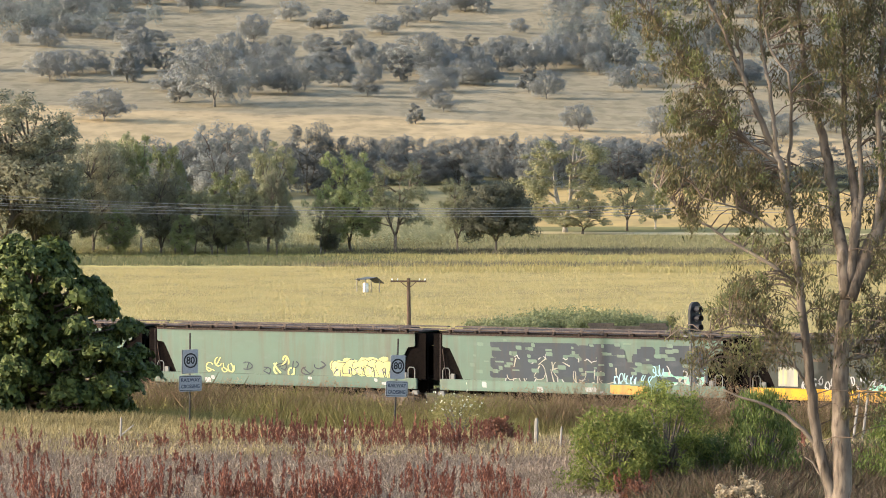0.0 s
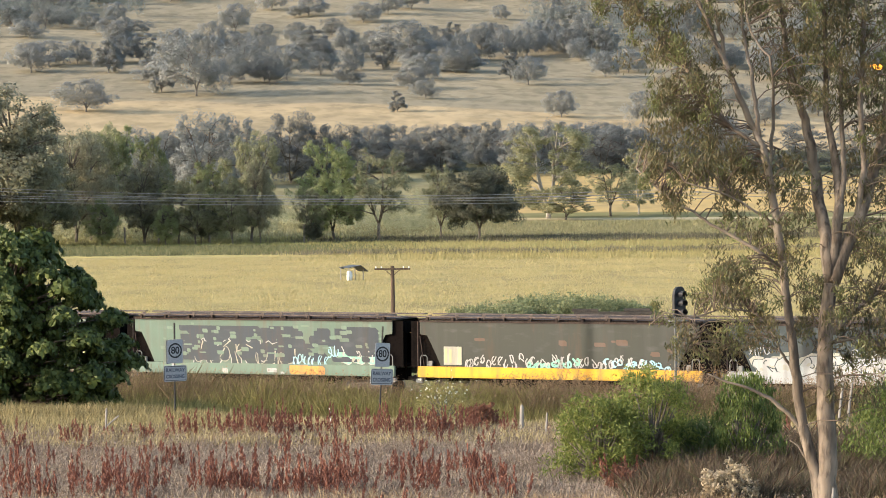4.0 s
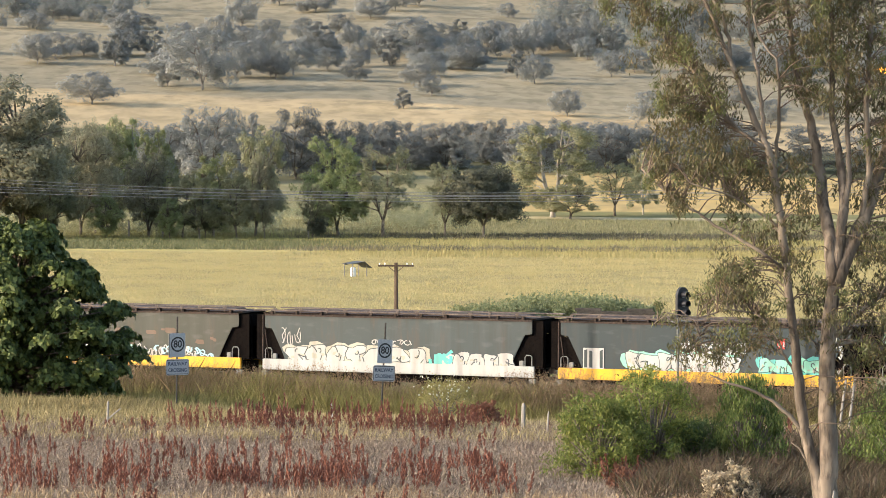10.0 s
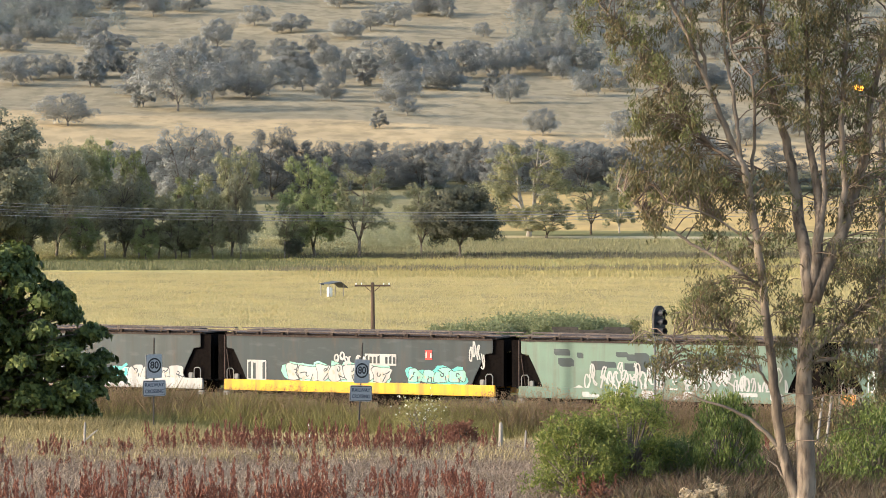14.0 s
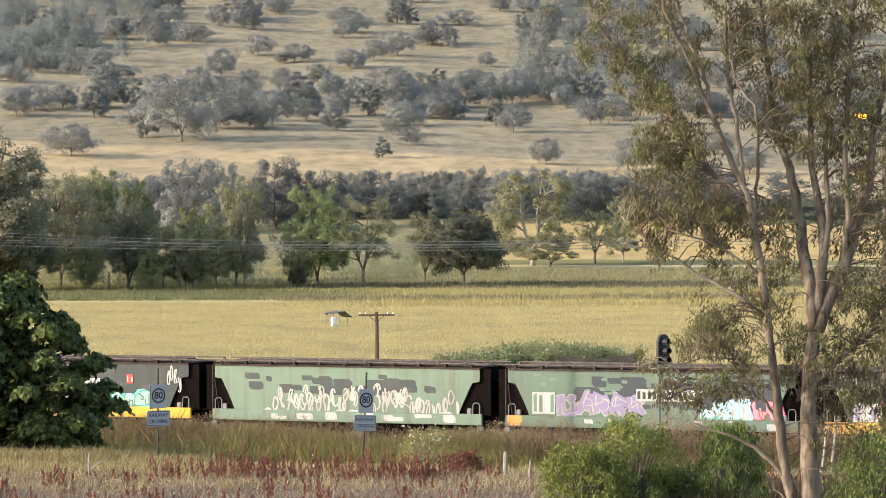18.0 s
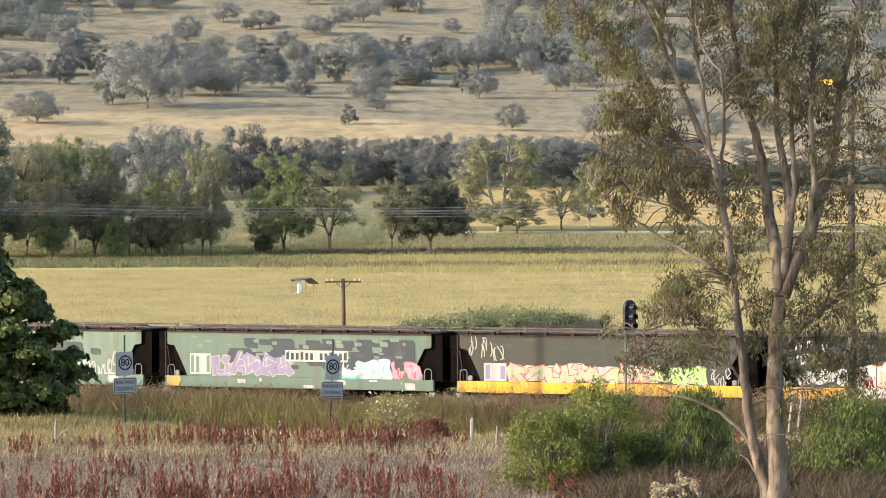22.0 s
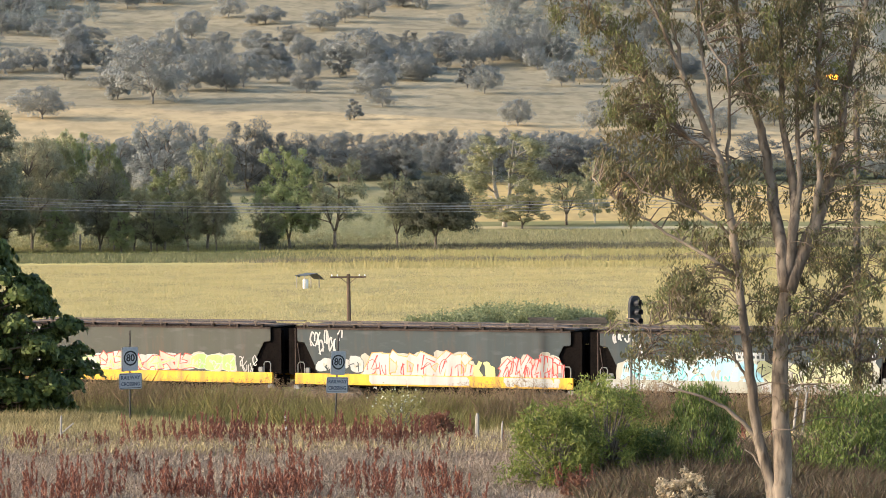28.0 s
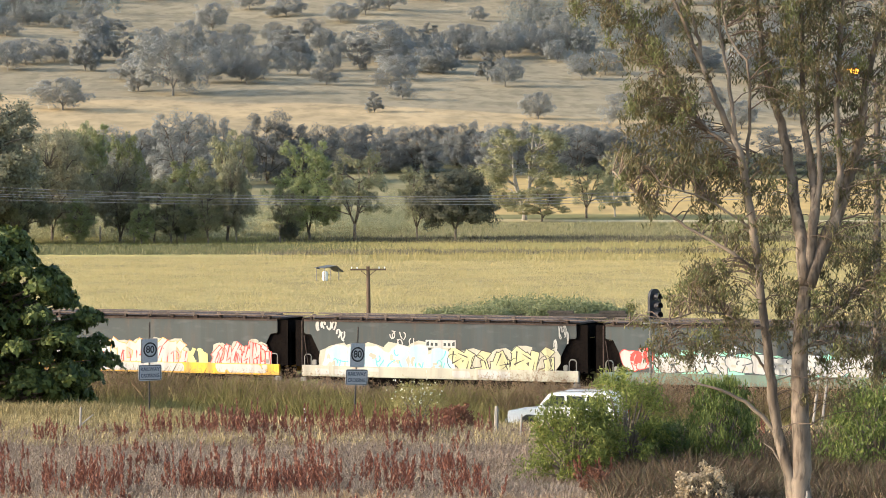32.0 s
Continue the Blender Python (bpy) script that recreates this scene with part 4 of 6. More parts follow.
def mural(wagon, x0, x1, z0, z1, letters, fill, line, rng, glow=None, shade=None, angular=False):
    """Big sprayed forms in a row, none of them writing: each has a cloud behind it, an outline, a thick body, wedges and thin strokes."""
    w = (x1 - x0) / letters
    if not angular:
        bubbles(wagon, x0, x1, z0, z1, letters, fill, line, rng, glow, shade)
        return
    for i in range(letters):
        cx, cz, rx, rz = x0 + w * (i + 0.5), (z0 + z1) / 2 + rng.normal(0, 0.05), w * rng.uniform(0.62, 0.78), (z1 - z0) * rng.uniform(0.42, 0.52)
        rows = bars_of(rng, cx, cz, rx, rz)
        fat = min(0.42, 0.5 * w, 0.36 * (z1 - z0))
        sizes = [(fat * rng.uniform(0.7, 1.35), fat * rng.uniform(0.6, 1.2), rng.uniform(-0.08, 0.08)) for q in rows]
        k = 0.0002 * i
        bm = bmesh.new()
        for j, (row, (a, c, sl)) in enumerate(zip(rows, sizes)):
            slab(bm, *row, a, c, SIDE - 0.0150 - k - 0.00004 * j, sl)
        form = part("graffiti_form", bm, coat(fill), wagon)
        bm = bmesh.new()
        for j, (row, (a, c, sl)) in enumerate(zip(rows, sizes)):
            d = math.hypot(row[2] - row[0], row[3] - row[1])
            ex, ez = (row[2] - row[0]) / d * 0.04, (row[3] - row[1]) / d * 0.04
            slab(bm, row[0] - ex, row[1] - ez, row[2] + ex, row[3] + ez, a + 0.085, c + 0.085, SIDE - 0.0100 - k - 0.00004 * j, sl)
        part("outline", bm, coat(line), form)
        if glow:
            bm = bmesh.new()
            flat(bm, blob(rng, cx, cz, rx * 1.0, rz * 1.12, 18, 0.35, 0.6), SIDE - 0.0055 - k)
            part("cloud", bm, coat(glow), form)
        bm = bmesh.new()
        for j, row in enumerate(rows[:3]):
            slab(bm, row[0] * 0.6 + row[2] * 0.4 + 0.06, row[1] * 0.6 + row[3] * 0.4, row[2] + 0.05, row[3], 0.02, 0.075, SIDE - 0.0210 - k - 0.00004 * j)
        ribbon(bm, squiggle(rng, cx + rng.normal(0, rx * 0.2), cz + rng.normal(0, rz * 0.2), rx * 0.5, rz * 0.6), 0.035, SIDE - 0.0215 - k)
        part("stroke", bm, coat(shade or line), form)


def tags(wagon, x0, x1, z0, z1, n, colour, rng, w=0.06):
    """Scrawled one-line sprays."""
    for i in range(n):
        bm = bmesh.new()
        cx = x0 + (x1 - x0) * (i + rng.uniform(0.2, 0.8)) / n
        cz = rng.uniform(z0, z1)
        r = (x1 - x0) / n
        ribbon(bm, squiggle(rng, cx, cz, r * 0.5, (z1 - z0) * 0.4), w, SIDE - 0.024 - 0.0004 * (i % 6))
        ribbon(bm, [(cx + rng.normal(0, r * 0.3), cz - (z1 - z0) * 0.35), (cx + rng.normal(0, r * 0.25), cz), (cx + rng.normal(0, r * 0.3), cz + (z1 - z0) * 0.4)], w, SIDE - 0.027 - 0.0004 * (i % 6))
        part("graffiti_tag", bm, coat(colour), wagon)


def blocks(wagon, x0, x1, z0, z1, n, colour, rng, y=SIDE - 0.004, big=0.6):
    """Overpainted patches with square corners."""
    for i in range(n):
        bm = bmesh.new()
        cx, cz = rng.uniform(x0, x1), rng.uniform(z0, z1)
        rx, rz = big * rng.uniform(0.25, 1.0), big * rng.uniform(0.15, 0.5)
        a, b, c, d = max(x0, cx - rx), min(x1, cx + rx), max(z0, cz - rz), min(z1, cz + rz)
        k = 0.3 * min(b - a, d - c)
        flat(bm, [(a + k, c), (b, c), (b, d - k), (b - k, d), (a, d), (a, c + k)], y - 0.0002 * i)
        part("paint_patch", bm, coat(colour), wagon)


def name_panel(wagon, x0, x1, z0, z1, colour="white", line="slate", bars=9, rng=None):
    """An owner's name board, its lettering as plain bars."""
    bm = bmesh.new()
    flat(bm, [(x0, z0), (x1, z0), (x1, z1), (x0, z1)], SIDE - 0.030)
    panel = part("name_panel", bm, coat(colour), wagon)
    w = (x1 - x0) / bars
    for i in range(bars):
        if i == bars // 2:
            continue
        bm = bmesh.new()
        flat(bm, [(x0 + w * (i + 0.2), z0 + 0.1), (x0 + w * (i + 0.8), z0 + 0.1), (x0 + w * (i + 0.8), z1 - (0.16 if i % 3 else 0.06)), (x0 + w * (i + 0.2), z1 - 0.14)], SIDE - 0.033)
        part("name_bar", bm, coat(line), panel)


SHARED = {}


def shared(key, build, material, smooth=False):
    if key not in SHARED:
        bm = bmesh.new()
        build(bm)
        SHARED[key] = mesh_of(bm, key, material, smooth)
    return SHARED[key]


def wheel_shape(bm):
    tube(bm, [(0, -0.80, 0), (0, -0.66, 0)], 0.46, 20)
    tube(bm, [(0, -0.86, 0), (0, 0.86, 0)], 0.08, 8)
    tube(bm, [(0, 0.66, 0), (0, 0.80, 0)], 0.46, 20)


def bogie_shape(bm):
    for s in (-1, 1):
        prism(bm, [(-1.25, 0.42), (-1.1, 0.62), (-0.45, 0.70), (0.45, 0.70), (1.1, 0.62), (1.25, 0.42), (0.8, 0.36), (0.4, 0.22), (-0.4, 0.22), (-0.8, 0.36)], s * 1.0 - 0.07, s * 1.0 + 0.07)
        for x in (-0.9, 0.9):
            box(bm, x - 0.14, x + 0.14, s * 1.1 - 0.06, s * 1.1 + 0.06, 0.34, 0.6, 0.03)
    box(bm, -0.25, 0.25, -0.95, 0.95, 0.4, 0.75, 0.03)


def hoop(bm, x, y, w, z0, z1):
    tube(bm, [(x - w, y, z0), (x - w, y, z1 - 0.1), (x - w * 0.6, y, z1), (x + w * 0.6, y, z1), (x + w, y, z1 - 0.1), (x + w, y, z0)], 0.025, 6)


def wagon_shell(body, sill, label, lid="rusty"):
    """One hopper wagon: sloping ends, side sheets, ribs, roof with running boards, sills, bogies, couplers, ladders and rails."""
    w = thing("hopper_wagon", Matrix(), label, "railway wagon", "wagons of the train")
    half = [(6.80, 3.74), (6.80, 3.12), (6.74, 3.07), (6.44, 3.03), (6.20, 2.55), (5.93, 1.98), (5.76, SILL_TOP)]
    ends = half + [(-x, z) for x, z in reversed(half)]
    for name, y0, y1 in (("side_sheet", SIDE, SIDE + 0.04), ("side_sheet", -SIDE - 0.04, -SIDE)):
        part(name, shared("side_sheet" + body + str(y0), lambda bm: prism(bm, ends, y0, y1), coat(body)), None, w)
    for s in (-1, 1):
        def slope(bm):
            pts = [(6.78, 3.66), (6.78, 3.03), (6.40, 2.99), (5.72, SILL_TOP), (3.2, SILL_TOP), (3.2, 1.67), (5.62, 1.67), (6.30, 3.09), (6.68, 3.13), (6.68, 3.66)]
            prism(bm, [(s * x, z) for x, z in pts], SIDE + 0.042, -SIDE - 0.042)
            box(bm, s * 6.55 - 0.55, s * 6.55 + 0.55, SIDE + 0.05, -SIDE - 0.05, SILL_TOP - 0.1, SILL_TOP - 0.02)
            # gusset plates added under the slope, set back, black for the bay's deep shade
            for y in (SIDE + 0.12, -SIDE - 0.16):
                prism(bm, [(s * 7.30, 3.70), (s * 7.30, 1.50), (s * 5.74, 1.50), (s * 5.86, 1.9), (s * 6.37, 2.97), (s * 6.76, 3.01), (s * 6.76, 3.70)], y, y + 0.04)
            for y in (-0.85, 0.0, 0.85):
                box(bm, s * 7.20 - 0.03, s * 7.20 + 0.03, y - 0.06, y + 0.06, 1.4, 3.6)
        part("end_sheet", shared("end_sheet%d" % s, slope, shaded_soot), None, w, "sooty black sloping end, darkened for the bay's shade")
    part("roof", shared("roof", lambda bm: [prism(bm, [(-6.95, 3.745), (-6.95, 3.82), (6.95, 3.82), (6.95, 3.745)], SIDE + 0.1, -SIDE - 0.1),
                                            box(bm, -6.2, 6.2, -0.55, 0.55, 3.82, 3.93, 0.03)], rust), None, w, "rusty flat roof with a long hatch")
    for s in (-1, 1):
        y = s * 1.43
        part("running_board", shared("board%d" % s, lambda bm: box(bm, -7.3, 7.3, y - 0.2, y + 0.14, 3.90, 3.95), board_steel), None, w, "rusty brown grated running board")
    part("roof_rail", shared("roof_rail", lambda bm: [box(bm, -6.8, 6.8, SIDE - 0.05, SIDE - 0.005, 3.66, 3.74)], rust), None, w)
    me = shared("bracket", lambda bm: box(bm, -0.05, 0.05, SIDE - 0.10, SIDE + 0.12, 3.745, 3.90), rust)
    for i in range(11):
        part("bracket", me, None, w).location.x = -6.4 + 1.28 * i
    stud = shared("hatch_latch", lambda bm: [box(bm, -0.09, 0.09, SIDE - 0.14, SIDE - 0.04, 3.955, 4.02, 0.01), box(bm, -0.03, 0.03, SIDE - 0.15, SIDE - 0.10, 3.80, 3.955)], board_steel)
    for i in range(11):
        part("hatch_latch", stud, None, w, "pale steel latch").location.x = -6.1 + 1.22 * i + 0.13 * ((i * 7) % 3 - 1)
    part("side_sill", shared("sill" + sill, lambda bm: box(bm, -6.92, 6.92, SIDE - 0.06, SIDE + 0.10, SILL_LOW, SILL_TOP - 0.01, 0.02), coat(sill)), None, w, sill.replace("_", " ") + " painted steel side sill")
    part("side_sill", shared("sill_far" + sill, lambda bm: box(bm, -6.92, 6.92, -SIDE - 0.10, -SIDE + 0.06, SILL_LOW, SILL_TOP - 0.01, 0.02), coat(sill)), None, w)
    part("underframe", shared("underframe", lambda bm: [box(bm, -7.0, 7.0, -0.3, 0.3, 0.8, 1.35), box(bm, -3.4, 3.4, -1.2, 1.2, 0.62, 1.36),
                                                        box(bm, -2.4, -0.8, -0.9, 0.9, 0.3, 0.62), box(bm, 0.8, 2.4, -0.9, 0.9, 0.3, 0.62)], shaded_soot), None, w, "dark discharge hoppers under the floor")
    for s in (-1, 1):
        bog = part("bogie", shared("bogie", bogie_shape, wheel_steel), None, w, "cast steel bogie")
        bog.location = (s * 5.1, 0, 0)
        for q in (-0.9, 0.9):
            part("wheelset", shared("wheelset", wheel_shape, wheel_steel), None, bog).location = (q, 0, 0.46)
        part("coupler", shared("coupler", lambda bm: [box(bm, -0.3, 0.28, -0.09, 0.09, 0.78, 0.98, 0.02), box(bm, 0.1, 0.30, -0.17, 0.17, 0.72, 1.04, 0.04)], wheel_steel), None, w).matrix_basis = pose(s * 7.15, 0, 0, 0, 0, 0 if s > 0 else 180)
        part("handrail", shared("handrail%d" % s, lambda bm: hoop(bm, s * 6.62, SIDE + 0.02, 0.17, SILL_TOP - 0.02, 2.08), rail_white), None, w, "white tubular hoop handrail")
    for s in (-1, 1):
        part("step", shared("step%d" % s, lambda bm: box(bm, s * 6.83 - 0.16, s * 6.83 + 0.16, SIDE - 0.09, SIDE + 0.12, 0.78, 0.98, 0.03), rail_white), None, w, "white painted foot step")
        part("lamp_bracket", shared("lamp_bracket%d" % s, lambda bm: box(bm, s * 6.28 - 0.11, s * 6.28 + 0.11, SIDE - 0.04, SIDE + 0.1, SILL_TOP - 0.005, 1.82, 0.03), rail_white), None, w, "white painted bracket")
    part("ladder", shared("ladder", lambda bm: [tube(bm, [(-6.9, SIDE - 0.02, 1.3), (-6.9, SIDE - 0.02, 3.7)], 0.03, 6), tube(bm, [(-6.55, SIDE - 0.02, 1.3), (-6.8, SIDE - 0.02, 3.0)], 0.02, 6)], rust), None, w)
    part("brake_wheel", shared("brake_wheel", lambda bm: [tube(bm, [(6.9, SIDE + 0.2, 1.75), (6.9, SIDE + 0.26, 1.75)], 0.22, 14), tube(bm, [(6.9, SIDE + 0.23, 1.35), (6.9, SIDE + 0.23, 1.7)], 0.025, 6)], rust), None, w)
    return w


def dress(k):
    """The coats of paint of each wagon, in their order along the train."""
    g = np.random.default_rng(100 + k)
    if k <= 0:
        w = wagon_shell("green", "green", "mint-green grain hopper wagon with yellow sprayed letters")
        mural(w, 2.6, 5.5, 1.3, 2.25, 5, "lemon", "charcoal", g, "lemon", "charcoal")
        tags(w, -4.2, -2.4, 1.4, 2.0, 4, "lemon", g)
        tags(w, -0.6, 0.6, 1.4, 2.1, 3, "lemon", g, 0.09)
        tags(w, -2.2, 2.4, 1.5, 2.0, 6, "charcoal", g)
        blocks(w, -5.5, 6, 0.9, 1.3, 5, "white", g, SIDE - 0.065, 0.25)
    elif k == 1:
        w = wagon_shell("green", "pale_green", "green grain hopper wagon patched dark grey, with white sprayed letters")
        blocks(w, -4.4, 6.1, 1.5, 3.35, 95, "charcoal", g, big=0.8)
        blocks(w, -5.4, 6.3, 1.7, 3.5, 60, "pale_green", g, SIDE - 0.027, 0.22)
        mural(w, -3.6, 1.8, 1.1, 2.6, 5, "grey", "white", g, None, "cream", angular=True)
        mural(w, 4.0, 6.0, 1.3, 2.5, 3, "mint", "white", g)
        tags(w, 1.6, 4.0, 1.4, 2.1, 9, "sky", g, 0.05)
        blocks(w, -6, 2, 0.9, 1.3, 4, "white", g, SIDE - 0.065, 0.3)
        blocks(w, 1.5, 3.5, 0.9, 1.3, 3, "orange", g, SIDE - 0.068, 0.8)
    elif k == 2:
        w = wagon_shell("brown_grey", "yellow", "brown-grey weathered grain hopper wagon with a yellow sill")
        blocks(w, -5.6, 5.6, 1.9, 3.4, 9, "rusty", g, big=0.3)
        name_panel(w, -5.6, -4.7, 1.45, 2.4, "cream", "olive", 4)
        tags(w, -4.6, 4.6, 1.36, 1.9, 34, "white", g, 0.055)
        tags(w, -1.6, 1.2, 1.36, 1.8, 6, "mint", g, 0.1)
        tags(w, 2.2, 5.4, 1.36, 1.75, 9, "sky", g, 0.07)
    elif k == 3:
        w = wagon_shell("grey", "white", "grey grain hopper wagon with puffy white sprayed letters")
        mural(w, -5.6, 1.6, 1.15, 2.15, 7, "white", "grey", g, "cream")
        mural(w, 2.2, 5.9, 1.15, 2.0, 5, "white", "charcoal", g)
        tags(w, 1.6, 3.0, 1.3, 2.1, 3, "teal", g, 0.16)
        tags(w, -1.2, 0.8, 2.15, 2.45, 5, "white", g, 0.05)
        tags(w, -6.0, -4.9, 2.3, 3.3, 3, "white", g, 0.04)
    elif k == 4:
        w = wagon_shell("slate", "yellow", "slate-grey grain hopper wagon with a yellow sill and pastel letters")
        name_panel(w, -5.7, -4.7, 1.3, 2.4, "white", "grey", 4)
        mural(w, -3.6, 1.6, 1.3, 2.35, 7, "white", "grey", g, "mint")
        name_panel(w, 0.4, 2.0, 2.25, 2.85, "white", "slate", 8)
        tags(w, -1.2, 0.4, 2.3, 2.8, 6, "white", g, 0.08)
        mural(w, 2.6, 5.4, 1.35, 2.2, 4, "mint", "charcoal", g, "teal")
        tags(w, 5.6, 6.5, 2.5, 3.5, 4, "white", g)
        name_panel(w, 3.45, 3.8, 2.6, 3.1, "red", "white", 3)
    elif k == 5:
        w = wagon_shell("pale_green", "pale_green", "pale green grain hopper wagon with white scrawls")
        blocks(w, -5.2, 6.0, 2.2, 3.3, 14, "grey", g, big=0.7)
        blocks(w, -5.0, 6.2, 2.4, 3.2, 9, "grey", g, SIDE - 0.008, 0.6)
        tags(w, -3.8, 5.8, 1.45, 2.4, 34, "white", g, 0.065)
        tags(w, -3.0, 4.0, 1.6, 2.5, 16, "white", g, 0.08)
        tags(w, -4.5, 6.2, 0.95, 1.3, 16, "white", g, 0.11)
        for j in range(7):
            blocks(w, -4 + 1.5 * j, -3 + 1.5 * j, 0.95, 1.3, 2, "white", g, SIDE - 0.065, 0.5)
    elif k == 6:
        w = wagon_shell("green", "green", "green grain hopper wagon patched dark, with violet and pink letters")
        blocks(w, -3.6, 6.0, 1.8, 3.4, 60, "charcoal", g, big=0.8)
        blocks(w, -5.8, 6.2, 2.4, 3.5, 30, "pale_green", g, SIDE - 0.016, 0.26)
        name_panel(w, -5.6, -4.5, 1.45, 2.55, "white", "pale_green", 4)
        mural(w, -4.3, -0.2, 1.4, 2.5, 5, "purple", "cream", g, shade="cream", angular=True)
        name_panel(w, -0.6, 2.6, 2.2, 2.8, "white", "slate", 13)
        mural(w, 2.4, 4.8, 1.35, 2.4, 3, "sky", "white", g, "teal")
        mural(w, 4.8, 6.2, 1.35, 2.3, 2, "pink", "red", g)
        blocks(w, -5, 6, 0.9, 1.3, 7, "white", g, SIDE - 0.065, 0.3)
        blocks(w, -6.9, -6.1, 0.9, 1.34, 3, "orange", g, SIDE - 0.065, 0.6)
    elif k == 7:
        w = wagon_shell("brown_grey", "yellow", "grey grain hopper wagon with a yellow sill, red and green letters")
        tags(w, -6.4, -4.6, 2.6, 3.5, 7, "cream", g, 0.05)
        name_panel(w, -5.6, -4.5, 1.38, 2.3, "white", "purple", 3)
        mural(w, -4.4, 2.7, 1.38, 2.2, 8, "cream", "red", g, "white", "lime", angular=True)
        mural(w, 2.6, 5.0, 1.4, 2.25, 3, "lime", "white", g, "cream")
        tags(w, 5.0, 6.2, 1.5, 2.2, 4, "white", g, 0.05)
    elif k == 8:
        w = wagon_shell("slate", "yellow", "slate-grey grain hopper wagon with white and red block letters")
        tags(w, -6.2, -4.4, 2.5, 3.5, 7, "white", g, 0.07)
        mural(w, -3.4, 2.0, 1.0, 2.5, 6, "white", "orange", g, "cream", "red", angular=True)
        mural(w, -5.8, -3.4, 1.4, 2.3, 3, "white", "slate", g)
        tags(w, 2.0, 3.2, 1.4, 2.4, 3, "lemon", g, 0.2)
        mural(w, 3.4, 6.3, 0.95, 2.4, 6, "white", "red", g, "cream", "red", angular=True)
        blocks(w, -3.4, 2.0, 0.93, 1.32, 12, "white", g, SIDE - 0.065, 0.8)
        blocks(w, 3.3, 6.3, 0.93, 1.32, 10, "white", g, SIDE - 0.065, 0.7)
    elif k == 9:
        w = wagon_shell("slate", "cream", "slate-grey grain hopper wagon with pale blue and cream letters")
        tags(w, -6.2, -4.6, 2.9, 3.5, 6, "white", g, 0.08)
        tags(w, -2.4, -1.2, 2.6, 3.1, 4, "white", g, 0.05)
        mural(w, -5.7, 0.6, 0.95, 2.5, 6, "sky", "white", g, "cream", "teal")
        name_panel(w, -0.6, 0.9, 2.4, 2.8, "white", "slate", 7)
        mural(w, 0.5, 5.7, 0.95, 2.4, 5, "olive", "black", g, "cream", "black", angular=True)
        blocks(w, -6.2, 6.0, 0.95, 1.3, 8, "white", g, SIDE - 0.065, 0.5)
        tags(w, 5.7, 6.5, 2.6, 3.4, 4, "white", g, 0.05)
    elif k == 10:
        w = wagon_shell("grey", "pale_green", "grey grain hopper wagon with white and red letters")
        mural(w, -6.0, -4.6, 1.4, 2.5, 2, "white", "red", g)
        tags(w, -5.5, -4.5, 1.6, 2.4, 2, "red", g, 0.18)
        mural(w, -4.4, 5.6, 1.35, 2.4, 9, "white", "charcoal", g, "mint")
        tags(w, -3.2, -0.4, 2.4, 3.0, 6, "white", g, 0.06)
    else:
        w = wagon_shell("slate", "yellow", "slate-grey grain hopper wagon with white letters")
        mural(w, -5.0, 5.0, 1.4, 2.3, 8, "white", "charcoal", g, "cream")
    return w


WAGONS = [(k, dress(k)) for k in range(-1, 12)]


# ---- the big gum tree by the paddock ----
bark_thin = grainy("bark_thin", (0.25, 0.20, 0.152), (0.125, 0.098, 0.076), big=1.2, fine=5, rough=0.85, relief=0.3)
gum_leaf = leafy("gum_leaf", (0.085, 0.085, 0.037), (0.135, 0.122, 0.055), (0.195, 0.14, 0.075), 0.35, 0.5)
gum_leaf_green = leafy("gum_leaf_green", (0.125, 0.13, 0.048), (0.17, 0.17, 0.064), (0.115, 0.12, 0.048), 0.35, 0.5)
twig_bark = grainy("twig_bark", (0.16, 0.12, 0.09), (0.11, 0.08, 0.06), rough=0.9)
gum = thing("gum_tree", Matrix.Translation(spot(125.6, 66, -0.1)), "tall gum tree with a pale forked trunk and hanging leaves", "tree")
STEMS = []


def limb(points, r0, r1, name="limb", depth=0.0):
    """A stem through points (across, up); it swings a little in depth."""
    g = np.random.default_rng(len(STEMS) + 70)
    path = []
    dy = depth
    if STEMS:
        # a limb starts where its parent stands
        dy = min(STEMS, key=lambda q: (q.x - points[0][0]) ** 2 + (q.z - points[0][1]) ** 2).y
    seen = len(points)
    if points[-1][1] > 12.0:
        # the crown goes on upwards
        (xa, za), (xb, zb) = points[-2], points[-1]
        tilt = 0.6 * (xb - xa) / max(0.3, zb - za)
        points = points + [(xb + 0.8 * tilt, zb + 0.8), (xb + 1.5 * tilt, zb + 1.7)]
    for i, (x, z) in enumerate(points):
        path.append(Vector((x, dy, z)))
        dy += g.normal(depth * 0.4, 0.16) if name == "limb" else 0.0
    fine = []
    for a, b in zip(path, path[1:]):
        for q in (0, 0.34, 0.67):
            fine.append(a.lerp(b, q) + Vector((g.normal(0, 0.012), g.normal(0, 0.012), 0)))
    fine.append(path[-1])
    n = len(fine)
    bm = bmesh.new()
    last = 3 * (seen - 1)
    tube(bm, fine, [r0 + (r1 - r0) * i / last if i <= last else r1 * (1 - 0.6 * (i - last) / (n - last)) for i in range(n)], 10)
    part(name, bm, bark_pale if r0 > 0.1 else bark_thin, gum, smooth=True)
    if name != "bare_limb":
        STEMS.extend(fine)


